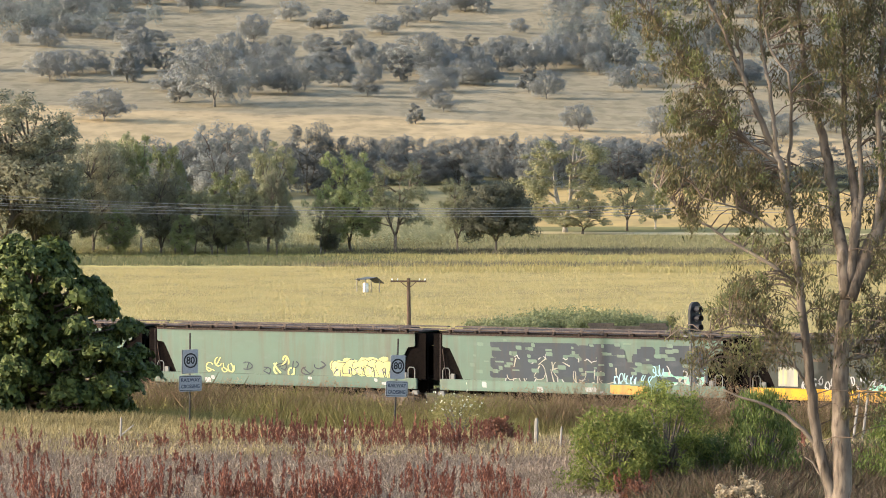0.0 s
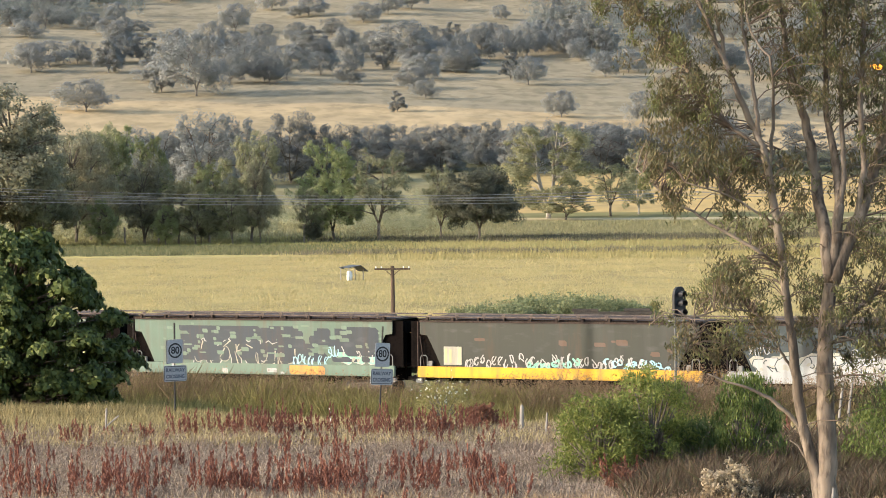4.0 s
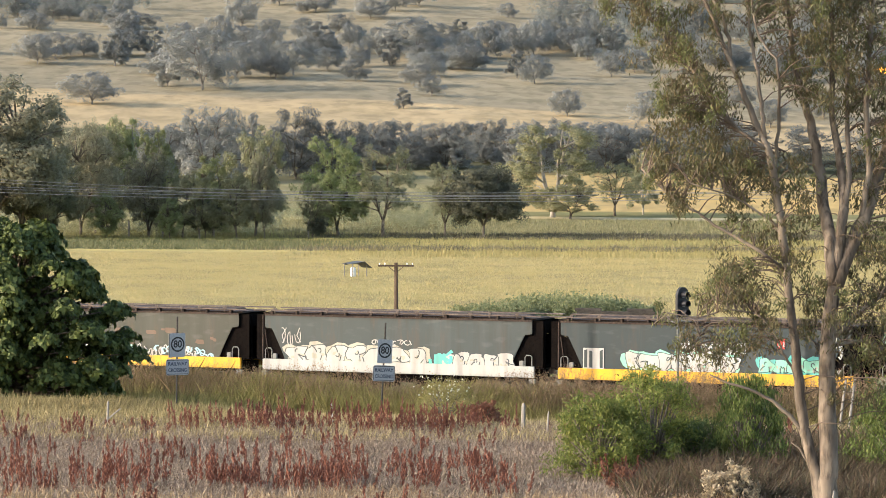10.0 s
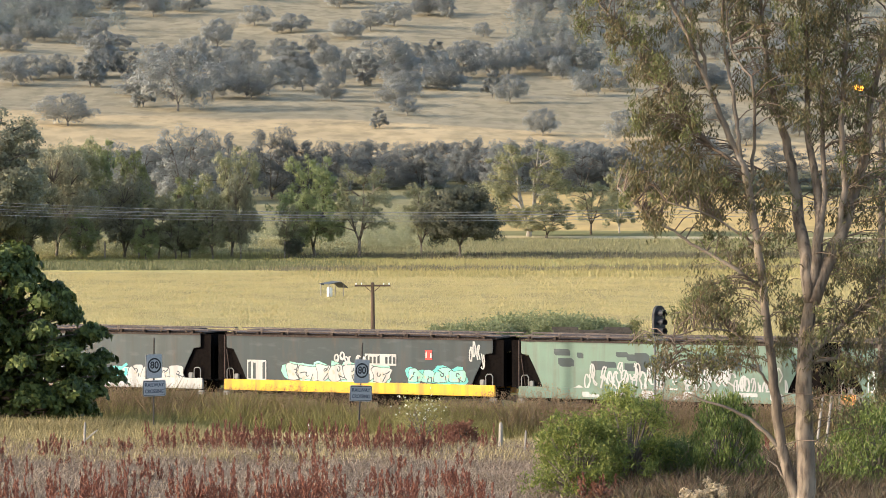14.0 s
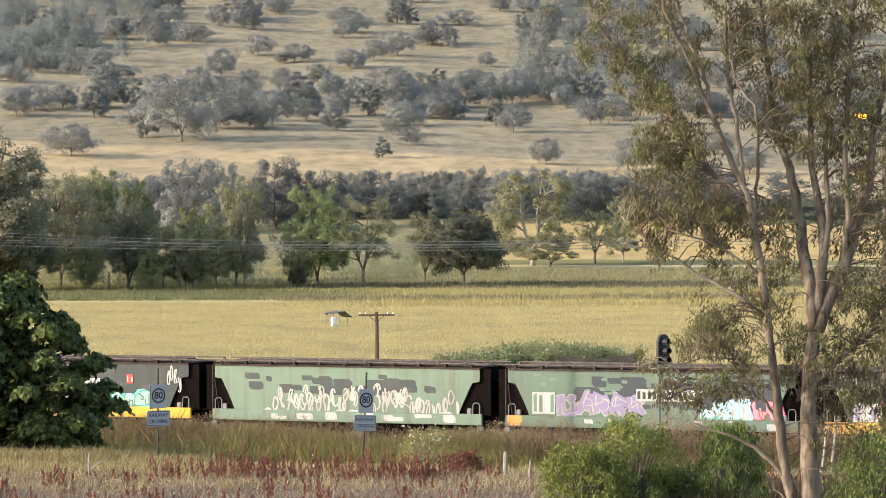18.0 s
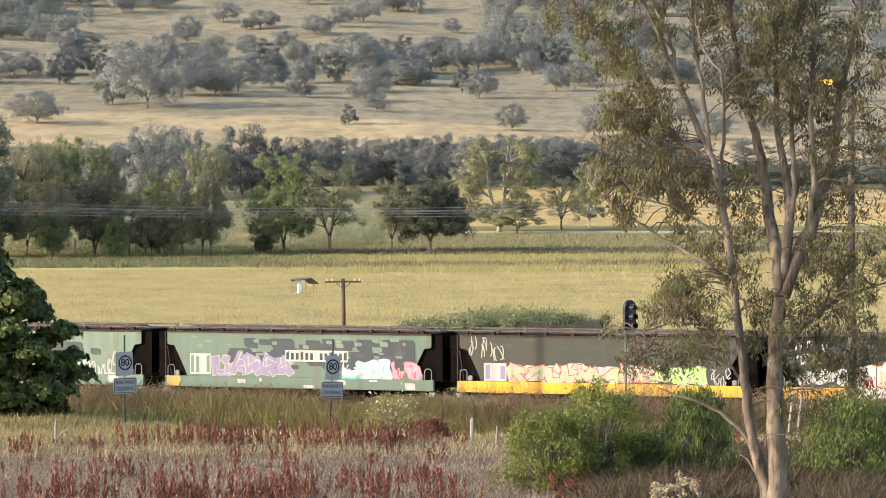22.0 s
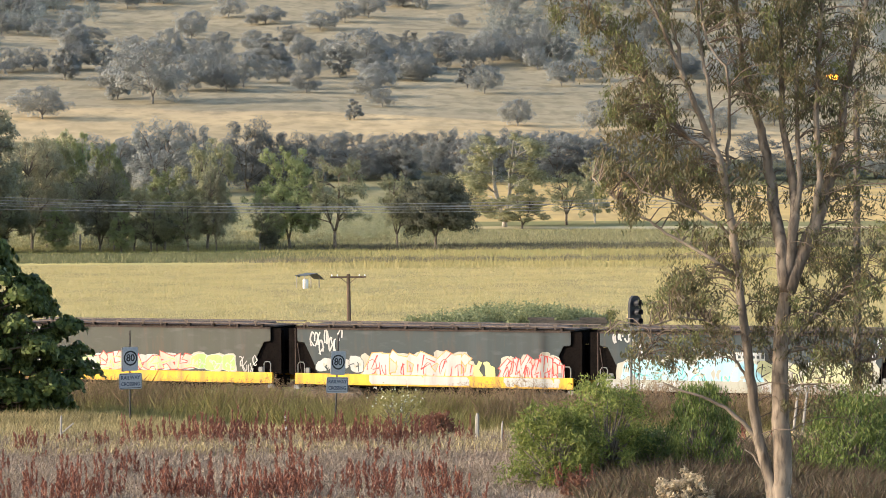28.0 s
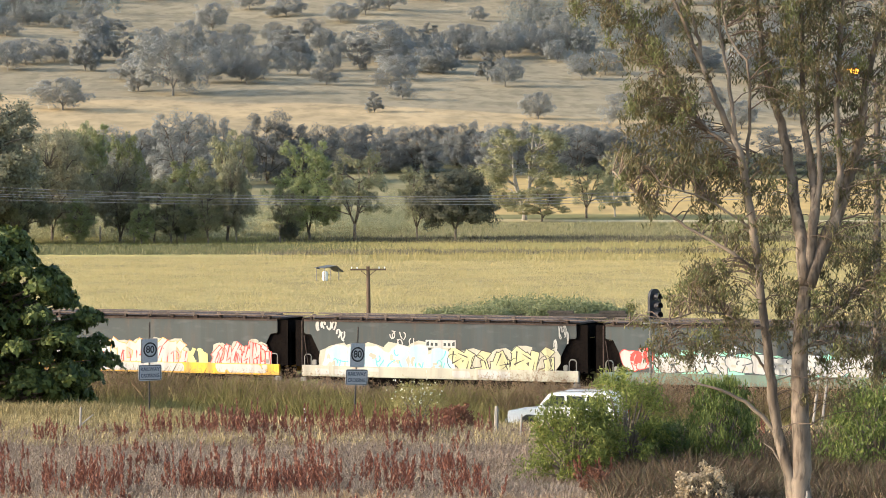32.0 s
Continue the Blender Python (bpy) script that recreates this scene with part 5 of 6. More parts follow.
limb([(0.06, -0.03), (0.04, 0.81), (-0.01, 1.41), (-0.13, 1.95), (-0.34, 2.67), (-0.44, 3.69), (-0.53, 4.41), (-0.64, 5.37), (-0.72, 6.21)], 0.151, 0.082, "trunk", 0)
limb([(0.13, -0.03), (0.17, 0.81), (0.18, 1.53), (0.19, 2.01), (0.18, 2.97), (0.16, 3.93), (0.20, 4.89), (0.30, 5.73)], 0.258, 0.142, "trunk", 0.15)
limb([(-0.72, 6.21), (-0.83, 7.05), (-0.96, 7.89), (-1.14, 8.61), (-1.36, 9.15), (-1.50, 9.47), (-1.68, 9.83), (-1.88, 10.41), (-2.10, 10.89), (-2.28, 11.37), (-2.56, 11.91), (-2.88, 12.57)], 0.093, 0.035, "limb", 0)
limb([(-1.93, 10.53), (-1.96, 10.95), (-2.08, 11.37), (-2.28, 11.79), (-2.48, 12.45)], 0.046, 0.028, "limb", 0.1)
limb([(-1.19, 8.79), (-1.24, 9.27), (-1.30, 9.75), (-1.36, 10.29), (-1.45, 10.83), (-1.54, 11.37), (-1.58, 12.45)], 0.053, 0.025, "limb", 0.1)
limb([(-0.95, 7.89), (-0.92, 8.49), (-0.86, 9.27), (-0.90, 9.87), (-1.02, 10.53), (-1.36, 11.03), (-1.48, 11.61), (-1.50, 12.45)], 0.043, 0.018, "limb", -0.1)
limb([(-1.18, 8.61), (-1.74, 8.99), (-2.04, 9.33), (-2.22, 9.63), (-2.58, 10.11), (-2.82, 10.41), (-3.16, 10.79), (-3.44, 11.15), (-3.74, 11.61), (-4.14, 12.09)], 0.043, 0.016, "limb", 0)
limb([(-0.73, 6.03), (-1.26, 6.42), (-1.74, 6.72), (-2.22, 6.99), (-2.60, 7.26), (-3.00, 7.47), (-3.42, 7.83), (-3.78, 8.19)], 0.043, 0.016, "limb", 0)
limb([(-0.85, 6.93), (-1.26, 7.23), (-1.62, 7.47), (-2.10, 7.67), (-2.82, 7.89)], 0.032, 0.013, "limb", -0.1)
limb([(0.30, 5.73), (0.23, 6.69), (0.13, 7.41), (0.06, 8.13), (-0.04, 8.67), (-0.13, 9.21), (-0.30, 9.69), (-0.41, 10.29), (-0.54, 10.77), (-0.61, 11.61), (-0.68, 12.57)], 0.151, 0.035, "limb", 0.15)
limb([(0.30, 5.67), (0.42, 6.69), (0.49, 7.29), (0.52, 7.89), (0.44, 8.61), (0.36, 9.23), (0.34, 10.29), (0.30, 11.37), (0.25, 12.57)], 0.134, 0.032, "limb", 0.4)
limb([(0.52, 7.29), (0.62, 8.13), (0.64, 8.97), (0.60, 9.81), (0.66, 10.77), (0.79, 11.49), (1.04, 12.33)], 0.064, 0.028, "limb", 0.3)
limb([(0.32, 5.73), (0.72, 6.69), (1.02, 7.31), (1.28, 8.07), (1.52, 8.91), (1.64, 9.99), (1.98, 11.37), (2.22, 12.57)], 0.169, 0.043, "limb", 0.2)
limb([(0.88, 6.93), (1.04, 8.13), (0.97, 9.57), (1.09, 10.89), (1.22, 12.09), (1.26, 12.57)], 0.078, 0.032, "limb", 0.3)
limb([(-1.42, 5.13), (-1.98, 5.22), (-2.64, 5.03), (-3.24, 5.13), (-3.54, 4.89)], 0.021, 0.009, "limb", 0)
limb([(-2.64, 5.03), (-2.56, 4.65), (-2.82, 4.29)], 0.013, 0.006, "limb", 0)
limb([(-0.34, 2.61), (-0.66, 2.97), (-1.02, 3.27), (-1.50, 3.51), (-1.92, 3.63), (-2.34, 3.81)], 0.053, 0.018, "bare_limb", -0.1)
limb([(-0.46, 3.69), (-0.60, 3.99), (-0.80, 4.29), (-0.92, 4.65), (-1.20, 5.01), (-1.44, 5.15)], 0.036, 0.014, "limb", 0.1)
limb([(0.30, 4.65), (1.02, 5.25), (1.62, 5.67), (2.70, 6.03)], 0.057, 0.021, "limb", 0.2)
limb([(0.30, 4.45), (0.90, 4.55), (1.50, 4.30), (2.10, 4.20), (2.60, 4.35)], 0.045, 0.014, "limb", 0.2)
limb([(0.24, 3.81), (0.08, 4.11), (0.01, 4.41)], 0.028, 0.014, "limb", 0.35)
limb([(-0.42, 10.29), (-0.78, 10.77), (-0.96, 11.37)], 0.025, 0.011, "limb", 0.1)
limb([(-0.06, 8.79), (-0.54, 8.67), (-0.96, 8.37)], 0.014, 0.007, "limb", 0.1)
limb([(-0.16, 1.89), (-0.42, 2.25), (-0.60, 2.37)], 0.031, 0.009, "dead_branch", 0)

bm = bmesh.new()
gr = np.random.default_rng(77)
FOLIAGE = {"a": [], "b": []}
spots_l = np.array([tuple(p) for p in STEMS])
for cx, cz, rx, rz, count in (
        (-4.14, 11.79, 0.48, 0.36, 12),
        (-3.72, 11.55, 0.36, 0.48, 12),
        (-4.38, 11.19, 0.18, 0.48, 5),
        (-3.90, 10.83, 0.14, 0.30, 4),
        (-3.12, 11.31, 0.36, 0.42, 30),
        (-3.30, 10.83, 0.26, 0.36, 14),
        (-2.82, 10.65, 0.30, 0.36, 16),
        (-2.88, 11.85, 0.48, 0.36, 12),
        (-3.24, 9.69, 0.34, 0.48, 26),
        (-2.76, 9.57, 0.48, 0.48, 40),
        (-2.28, 9.93, 0.34, 0.48, 20),
        (-2.10, 9.51, 0.22, 0.24, 8),
        (-3.42, 9.21, 0.12, 0.30, 5),
        (-2.88, 8.67, 0.54, 0.34, 36),
        (-2.28, 8.79, 0.42, 0.34, 22),
        (-3.54, 8.27, 0.24, 0.19, 10),
        (-2.70, 8.25, 0.36, 0.24, 14),
        (-1.98, 8.27, 0.48, 0.34, 30),
        (-1.68, 7.83, 0.54, 0.38, 34),
        (-3.12, 7.77, 0.24, 0.30, 9),
        (-2.92, 7.23, 0.19, 0.26, 8),
        (-2.40, 7.89, 0.36, 0.19, 10),
        (-1.56, 7.17, 0.36, 0.18, 10),
        (-1.98, 11.49, 0.17, 0.48, 6),
        (-1.20, 11.49, 0.31, 0.50, 22),
        (-1.68, 11.85, 0.36, 0.36, 10),
        (-1.08, 10.53, 0.19, 0.36, 7),
        (-2.22, 10.71, 0.19, 0.48, 8),
        (-0.42, 11.49, 0.48, 0.60, 32),
        (-0.08, 10.67, 0.43, 0.36, 24),
        (-0.54, 10.53, 0.24, 0.48, 10),
        (0.30, 11.13, 0.43, 0.72, 28),
        (0.30, 9.81, 0.36, 0.48, 16),
        (-0.18, 9.81, 0.30, 0.48, 12),
        (0.78, 11.25, 0.54, 0.84, 34),
        (1.38, 10.89, 0.66, 0.96, 50),
        (0.84, 9.81, 0.42, 0.60, 26),
        (1.50, 9.33, 0.54, 0.72, 30),
        (2.10, 10.65, 0.66, 1.08, 40),
        (2.58, 8.49, 0.60, 1.08, 44),
        (1.62, 8.01, 0.42, 0.54, 20),
        (1.02, 8.85, 0.36, 0.48, 14),
        (-0.54, 8.25, 0.42, 0.30, 16),
        (-0.66, 7.71, 0.42, 0.42, 18),
        (-0.24, 7.53, 0.30, 0.36, 10),
        (0.84, 7.77, 0.30, 0.48, 12),
        (-1.98, 5.85, 0.38, 0.38, 40),
        (-1.56, 5.43, 0.46, 0.36, 36),
        (-2.22, 5.43, 0.30, 0.30, 12),
        (-1.20, 4.89, 0.30, 0.36, 14),
        (-2.70, 4.41, 0.54, 0.30, 12),
        (-3.30, 4.77, 0.30, 0.42, 6),
        (-2.10, 4.41, 0.54, 0.30, 22),
        (-1.44, 4.41, 0.42, 0.30, 14),
        (-0.48, 6.39, 0.26, 0.48, 14),
        (-0.24, 5.61, 0.19, 0.48, 10),
        (-1.08, 6.57, 0.48, 0.24, 14),
        (0.36, 5.31, 0.43, 0.48, 34),
        (-0.18, 4.77, 0.30, 0.42, 14),
        (1.08, 6.45, 0.48, 0.54, 34),
        (1.38, 5.37, 0.54, 0.54, 44),
        (2.10, 6.09, 0.60, 0.84, 60),
        (0.78, 4.41, 0.36, 0.36, 10),
        (1.86, 4.41, 0.54, 0.54, 20),
        (1.20, 4.20, 0.50, 0.40, 18),
        (0.70, 3.60, 0.36, 0.36, 10),
        (1.90, 3.60, 0.60, 0.50, 16),
        (1.40, 3.00, 0.40, 0.30, 5),
        (2.30, 4.80, 0.50, 0.60, 26),
        (-3.90, 12.90, 0.70, 0.40, 20),
        (-2.40, 12.80, 0.80, 0.50, 22),
        (-1.30, 12.90, 0.70, 0.50, 22),
        (-0.20, 13.00, 0.80, 0.50, 26),
        (0.90, 12.90, 0.80, 0.60, 30),
        (1.90, 12.60, 0.80, 0.80, 34),
        (-3.30, 12.39, 0.96, 0.36, 20),
        (-0.90, 12.39, 0.72, 0.36, 20),
        (0.30, 12.39, 1.20, 0.42, 34)):
    for i in range(int(count * 0.72)):
        c = np.array([cx + gr.normal(0, 0.7) * rx, gr.normal(0.45, 0.8), cz + gr.normal(0, 0.7) * rz])
        d = spots_l - c
        d[:, 2] *= 1.6
        rank = np.argsort((d ** 2).sum(1) + 1.2 * (spots_l[:, 2] > c[2] + 0.3))
        near = Vector(spots_l[rank[gr.integers(0, 6)]])
        c = Vector(c)
        mid = near.lerp(c, 0.55) + Vector((gr.normal(0, 0.08), gr.normal(0, 0.08), 0.18))
        tube(bm, [near, near.lerp(mid, 0.5) + Vector((0, 0, 0.07)), mid, c], [0.014, 0.011, 0.008, 0.004], 4)
        r = gr.uniform(0.15, 0.32)
        n = int(gr.uniform(40, 72))
        pts = ball_points(gr, tuple(c), (r * 1.05, r * 1.05, r * 1.15), n, 0.1)
        FOLIAGE["b" if gr.random() < 0.22 else "a"].append(pts)
        for q in (0.6, 0.8):
            FOLIAGE["a"].append(ball_points(gr, tuple(mid.lerp(c, q)), (0.15, 0.15, 0.2), 6, 0.1))
part("branchwork", bm, twig_bark, gum)
part("foliage", leaf_mesh("foliage", np.concatenate(FOLIAGE["a"]), gr, 0.118, 0.028, gum_leaf, 0.55), None, gum, "dull olive hanging leaves")
part("foliage", leaf_mesh("foliage", np.concatenate(FOLIAGE["b"]), gr, 0.118, 0.03, gum_leaf_green, 0.5), None, gum, "yellow-green young leaves")


# ---- shrubs and the dark tree ----
def shrub(name, mrad, dist, h, w, leaf, label, seed, n, size, low=0.1, lobes=16, droop=0.2, category="shrub", lump=0.165, face=False, slim=0.55, loose=0.02, taper=0.0):
    g = np.random.default_rng(seed)
    ob = thing(name, Matrix.Translation(spot(mrad, dist, -0.05)), label, category)
    bm = bmesh.new()
    pts, ways = [], []
    for i in range(lobes):
        k = (i + 0.5) / lobes
        a = i * 2.4 + g.uniform(-0.3, 0.3)
        z = h * (low + (0.92 - low) * k)
        reach = w * 0.5 * math.sqrt(max(0.03, 1 - (1.2 * k - 0.27) ** 2)) * g.uniform(0.5, 0.92)
        if taper:
            reach = w * 0.5 * min(1.0, 0.55 + 1.7 * k) * (1 - taper * max(0.0, k - 0.25)) ** 0.8 * g.uniform(0.5, 0.95)
        c = Vector((reach * math.cos(a), reach * math.sin(a), z))
        r = w * lump * g.uniform(0.75, 1.25)
        tube(bm, [(g.normal(0, 0.1), g.normal(0, 0.1), -0.1), (c.x * 0.4, c.y * 0.4, c.z * 0.55), c], [0.012 * h + 0.02, 0.008 * h + 0.012, 0.006], 6)
        if face:
            p, way = puff_points(g, tuple(c), (r * 1.1, r * 1.1, r), n // lobes, 6, 0.55)
            pts.append(p)
            ways.append(way + 0.35 * (p - np.array([0, 0, 0.2 * h])) / (0.5 * w))
        else:
            pts.append(clump_points(g, tuple(c), (r * 1.1, r * 1.1, r * 0.95), n // lobes, 6, 0.36))
    part("branchwork", bm, bark_grey, ob, smooth=True)["kind"] = "stuff"
    pts = np.concatenate(pts)
    pts += g.normal(0, loose * w, pts.shape)
    over = pts[:, 2] > 0.05
    pts = pts[over]
    part("foliage", leaf_mesh("foliage", pts, g, size, size * slim, leaf, droop, np.concatenate(ways)[over] if face else None), None, ob)
    return ob


leaf_maple = leafy("leaf_maple", (0.046, 0.064, 0.016), (0.085, 0.108, 0.026), (0.16, 0.182, 0.046), 0.25)
leaf_pepper = leafy("leaf_pepper", (0.11, 0.135, 0.032), (0.19, 0.22, 0.05), (0.29, 0.31, 0.08), 0.4)
leaf_lush = leafy("leaf_lush", (0.065, 0.09, 0.025), (0.11, 0.14, 0.037), (0.185, 0.21, 0.058), 0.4)
leaf_hanging = leafy("leaf_hanging", (0.064, 0.100, 0.028), (0.092, 0.128, 0.036), (0.120, 0.152, 0.048), 0.3)
leaf_dead = leafy("leaf_dead", (0.36, 0.29, 0.19), (0.26, 0.20, 0.13), (0.46, 0.385, 0.265), 0.25)
def broad_tree(mrad, dist, label, seed):
    """A broad dense crown down to the grass: overlapping domes of leaves on limbs, dark gaps between the domes."""
    g = np.random.default_rng(seed)
    ob = thing("maple_tree", Matrix.Translation(spot(mrad, dist, -0.05)), label, "tree")
    heights = (0.1, 1.0, 1.6, 2.4, 3.3, 4.2, 5.5, 6.7, 7.5, 8.0)
    widths = (3.6, 4.3, 4.9, 5.1, 4.6, 4.0, 3.0, 1.9, 0.9, 0.1)
    bm = bmesh.new()
    tube(bm, [(0, 0, -0.2), (0.1, 0, 1.5), (0, 0.1, 3.5), (0, 0, 6.5)], [0.34, 0.26, 0.18, 0.06], 10)
    pts, ways = [], []
    for i in range(205):
        k = (i + 0.5) / 170
        z = 0.2 + 7.25 * k if i < 170 else g.uniform(0.3, 1.9)
        a = 2.4 * i + g.uniform(-0.4, 0.4)
        reach = float(np.interp(z, heights, widths)) * g.uniform(0.6, 1.04)
        c = Vector((reach * math.cos(a), reach * math.sin(a), z))
        r = g.uniform(0.4, 0.85) * (0.75 if z > 6.4 else 1.0)
        tube(bm, [(0, 0.05, min(z * 0.75, 5.5)), (c.x * 0.5, c.y * 0.5, z * 0.9), c], [0.07, 0.045, 0.012], 5)
        m = int(620 * r * r)
        d = unit(g, m)
        d[:, 2] = np.abs(d[:, 2]) * 1.1 - 0.35
        shape = np.array([1.0, 1.0, 0.62]) * r * g.uniform(0.72, 1.06, (m, 1)) * (1 + 0.16 * np.sin(5 * np.arctan2(d[:, 1], d[:, 0]) + i))[:, None]
        p = d * shape
        # outer sprays dip at their rims
        p[:, 2] -= 0.28 * (p[:, 0] ** 2 + p[:, 1] ** 2) / r
        pts.append(p + np.array(c))
        ways.append(d + np.array([0.35 * math.cos(a), 0.35 * math.sin(a), 0.45]))
    inner = unit(g, 9000) * g.uniform(0.2, 0.72, (9000, 1)) * np.array([4.4, 4.4, 3.6]) + np.array([0, 0, 3.4])
    inner[:, :2] *= np.interp(inner[:, 2], heights, widths)[:, None] / 4.7
    pts.append(inner)
    ways.append(unit(g, 9000))
    pts, ways = np.concatenate(pts), np.concatenate(ways)
    over = pts[:, 2] > 0.08
    part("branchwork", bm, twig_bark, ob, smooth=True)["kind"] = "stuff"
    part("foliage", leaf_mesh("foliage", pts[over], g, 0.25, 0.17, leaf_maple, 0.35, ways[over], 0.9), None, ob)
    return ob


broad_tree(-133.5, 126, "dense dark green broad-leaved tree low to the ground", 41)
shrub("pepper_shrub", 54.8, 86, 2.4, 3.0, leaf_pepper, "bright green feathery shrub in the dry paddock", 42, 9000, 0.15, 0.1, 46, 0.4, "shrub", 0.12, False, 0.26, 0.03)
shrub("pepper_shrub", 72.0, 87, 3.0, 3.2, leaf_pepper, "bright green feathery shrub in the dry paddock", 47, 9000, 0.15, 0.1, 42, 0.4, "shrub", 0.125, False, 0.26, 0.03)
shrub("weeping_shrub", 102.5, 87, 2.95, 2.1, leaf_lush, "green weeping shrub beside the gum tree", 43, 6500, 0.15, 0.2, 40, 0.7, "shrub", 0.12, False, 0.25, 0.04)
# added shrub, fills the dark twig gap between its neighbours
shrub("pepper_shrub", 86.5, 88, 1.6, 2.0, leaf_hanging, "low dark green shrub added to fill the dark gap between two taller ones", 49, 4200, 0.14, 0.3, 30, 0.4, "shrub", 0.12, False, 0.26, 0.05)
shrub("weeping_shrub", 152.4, 86, 2.8, 3.2, leaf_lush, "dark green leafy shrub behind the gum tree", 44, 11000, 0.14, 0.15, 60, 0.55, "shrub", 0.11, False, 0.3, 0.04)
petal = leafy("petal", (0.62, 0.62, 0.52), (0.7, 0.7, 0.6), (0.55, 0.56, 0.42), 0.3)
leaf_rust = leafy("leaf_rust", (0.16, 0.07, 0.045), (0.22, 0.10, 0.06), (0.13, 0.06, 0.04), 0.25)
flower = shrub("flowering_weed", 5.1, 121, 1.7, 2.6, green_straw, "green roadside weed dotted with small white flowers", 61, 2600, 0.12, 0.2, 26, 0.2, "weed", 0.1, False, 0.3, 0.05)
fg = np.random.default_rng(62)
part("blossom", leaf_mesh("blossom", fg.normal(0, 1, (90, 3)) * np.array([0.6, 0.5, 0.28]) + np.array([0, 0, 1.35]), fg, 0.09, 0.08, petal), None, flower, "small white blossom")
shrub("dock_bush", 17.5, 108, 0.95, 1.3, leaf_rust, "rust-red withered dock bush", 63, 2600, 0.12, 0.15, 22, 0.3, "weed", 0.12, False, 0.4, 0.04)
shrub("dock_bush", 62.5, 82, 0.7, 0.8, leaf_rust, "rust-red withered dock bush", 64, 1800, 0.12, 0.15, 18, 0.3, "weed", 0.12, False, 0.4, 0.04)
shrub("dead_thistle", 96.5, 76, 1.05, 1.4, leaf_dead, "pale dried thistle clump in the weeds", 45, 2600, 0.11, 0.2, 20, 0.3)
shrub("mound_weed", 41.1, 245, 1.15, 12.0, mound_green, "low green mound of weeds behind the railway", 46, 16000, 0.2, 0.1, 90, 0.0, "shrub", 0.05)
shrub("mound_weed", 22.0, 240, 0.8, 8.0, mound_green, "low green mound of weeds behind the railway", 48, 9000, 0.2, 0.1, 60, 0.0, "shrub", 0.055)
shrub("mound_weed", 62.0, 246, 0.8, 7.0, mound_green, "low green mound of weeds behind the railway", 50, 7000, 0.2, 0.1, 50, 0.0, "shrub", 0.055)


tangle = leafy("tangle", (0.06, 0.042, 0.028), (0.11, 0.074, 0.048), (0.055, 0.06, 0.026), 0.2)
blades("thicket", 12000, (64.0, 165.0, 76, 98), 0.8, 0.024, tangle, "brown tangled undergrowth below the shrubs", 65, 6, 0.18, 0.5)


# ---- red docks ----
def docks(name, rows, label, seed):
    g = np.random.default_rng(seed)
    pts, stalk = [], bmesh.new()
    for b0, b1, d0, d1, count, h in rows:
        for i in range(int(0.85 * count)):
            d = g.uniform(d0, d1)
            p = spot(g.uniform(b0, b1), d)
            hh = h * g.uniform(0.6, 1.15)
            for s in range(int(g.integers(2, 5))):
                lx, ly = g.normal(0, 0.26), g.normal(0, 0.26)
                top = Vector((p.x + lx * 1.15 + g.normal(0, 0.03), p.y + ly, p.z + hh * g.uniform(0.6, 1.1)))
                foot = Vector((p.x + lx * 0.85, p.y + ly * 0.8, p.z - 0.02))
                q = g.uniform(0.22, 1.0, 96)
                base = np.array(foot)[None, :] * (1 - q[:, None]) + np.array(top)[None, :] * q[:, None]
                # short side plumes close round the stalk
                whorl = np.floor(q * 9) * 2.4 + lx * 9
                arm = g.uniform(0.0, 0.12, 96) * (1.0 - q) ** 0.9
                base = base + np.stack([np.cos(whorl) * arm, np.sin(whorl) * arm, 1.2 * arm], 1)
                pts.append(base + g.normal(0, 0.012, base.shape))
    ob = new(name, leaf_mesh(name, np.concatenate(pts), g, 0.10, 0.028, dock_red, 0.7))
    return tagged(ob, label, "weeds", kind="stuff")


docks("red_dock", ((-83, -6, 102, 107, 65, 1.05), (-8, 3, 101, 104, 5, 0.9), (-4, 32, 102, 106, 25, 0.95), (-161, -83, 98, 104, 17, 0.7), (-139, -88, 79, 84, 33, 1.2), (-73, -55, 80, 83, 21, 1.25), (-52, -23, 79, 84, 28, 1.2), (-23, 21, 79, 90, 20, 0.9), (-161, 39, 88, 100, 35, 0.65), (-161, 57, 66, 78, 20, 0.9), (57, 72, 84, 88, 13, 0.8), (-1, 27, 77, 82, 13, 0.95), (39, 130, 98, 104, 15, 0.8)), "dark red seeding dock plants standing in the weeds", 51)


# ---- signs, poles, signal ----
zinc = grainy("zinc", (0.17, 0.17, 0.17), (0.12, 0.12, 0.12), rough=0.5, metal=0.5, relief=0.1)
# white plates toned blue-grey and posts darkened to stand for their shaded faces
sign_white_shaded = plain("sign_white_shaded", (0.36, 0.365, 0.395), 0.5)
post_steel_shaded = grainy("post_steel_shaded", (0.035, 0.032, 0.03), (0.055, 0.05, 0.045), rough=0.8, relief=0.1)
sign_black = plain("sign_black", (0.02, 0.02, 0.025), 0.5)
sign_blue = plain("sign_blue", (0.05, 0.06, 0.10), 0.5)
sign_back = plain("sign_back", (0.16, 0.17, 0.18), 0.5)
old_wood = grainy("old_wood", (0.12, 0.08, 0.057), (0.075, 0.05, 0.036), big=1.2, fine=7, rough=0.95, stretch=(1, 1, 0.15))
grey_wood = grainy("grey_wood", (0.30, 0.27, 0.24), (0.22, 0.195, 0.17), big=1.5, fine=8, rough=0.95, stretch=(1, 1, 0.2))
concrete = grainy("concrete", (0.42, 0.39, 0.35), (0.33, 0.30, 0.27), big=0.8, fine=12, rough=0.9)
tarred_wood = grainy("tarred_wood", (0.045, 0.04, 0.036), (0.075, 0.062, 0.055), big=1.2, fine=7, rough=0.95)
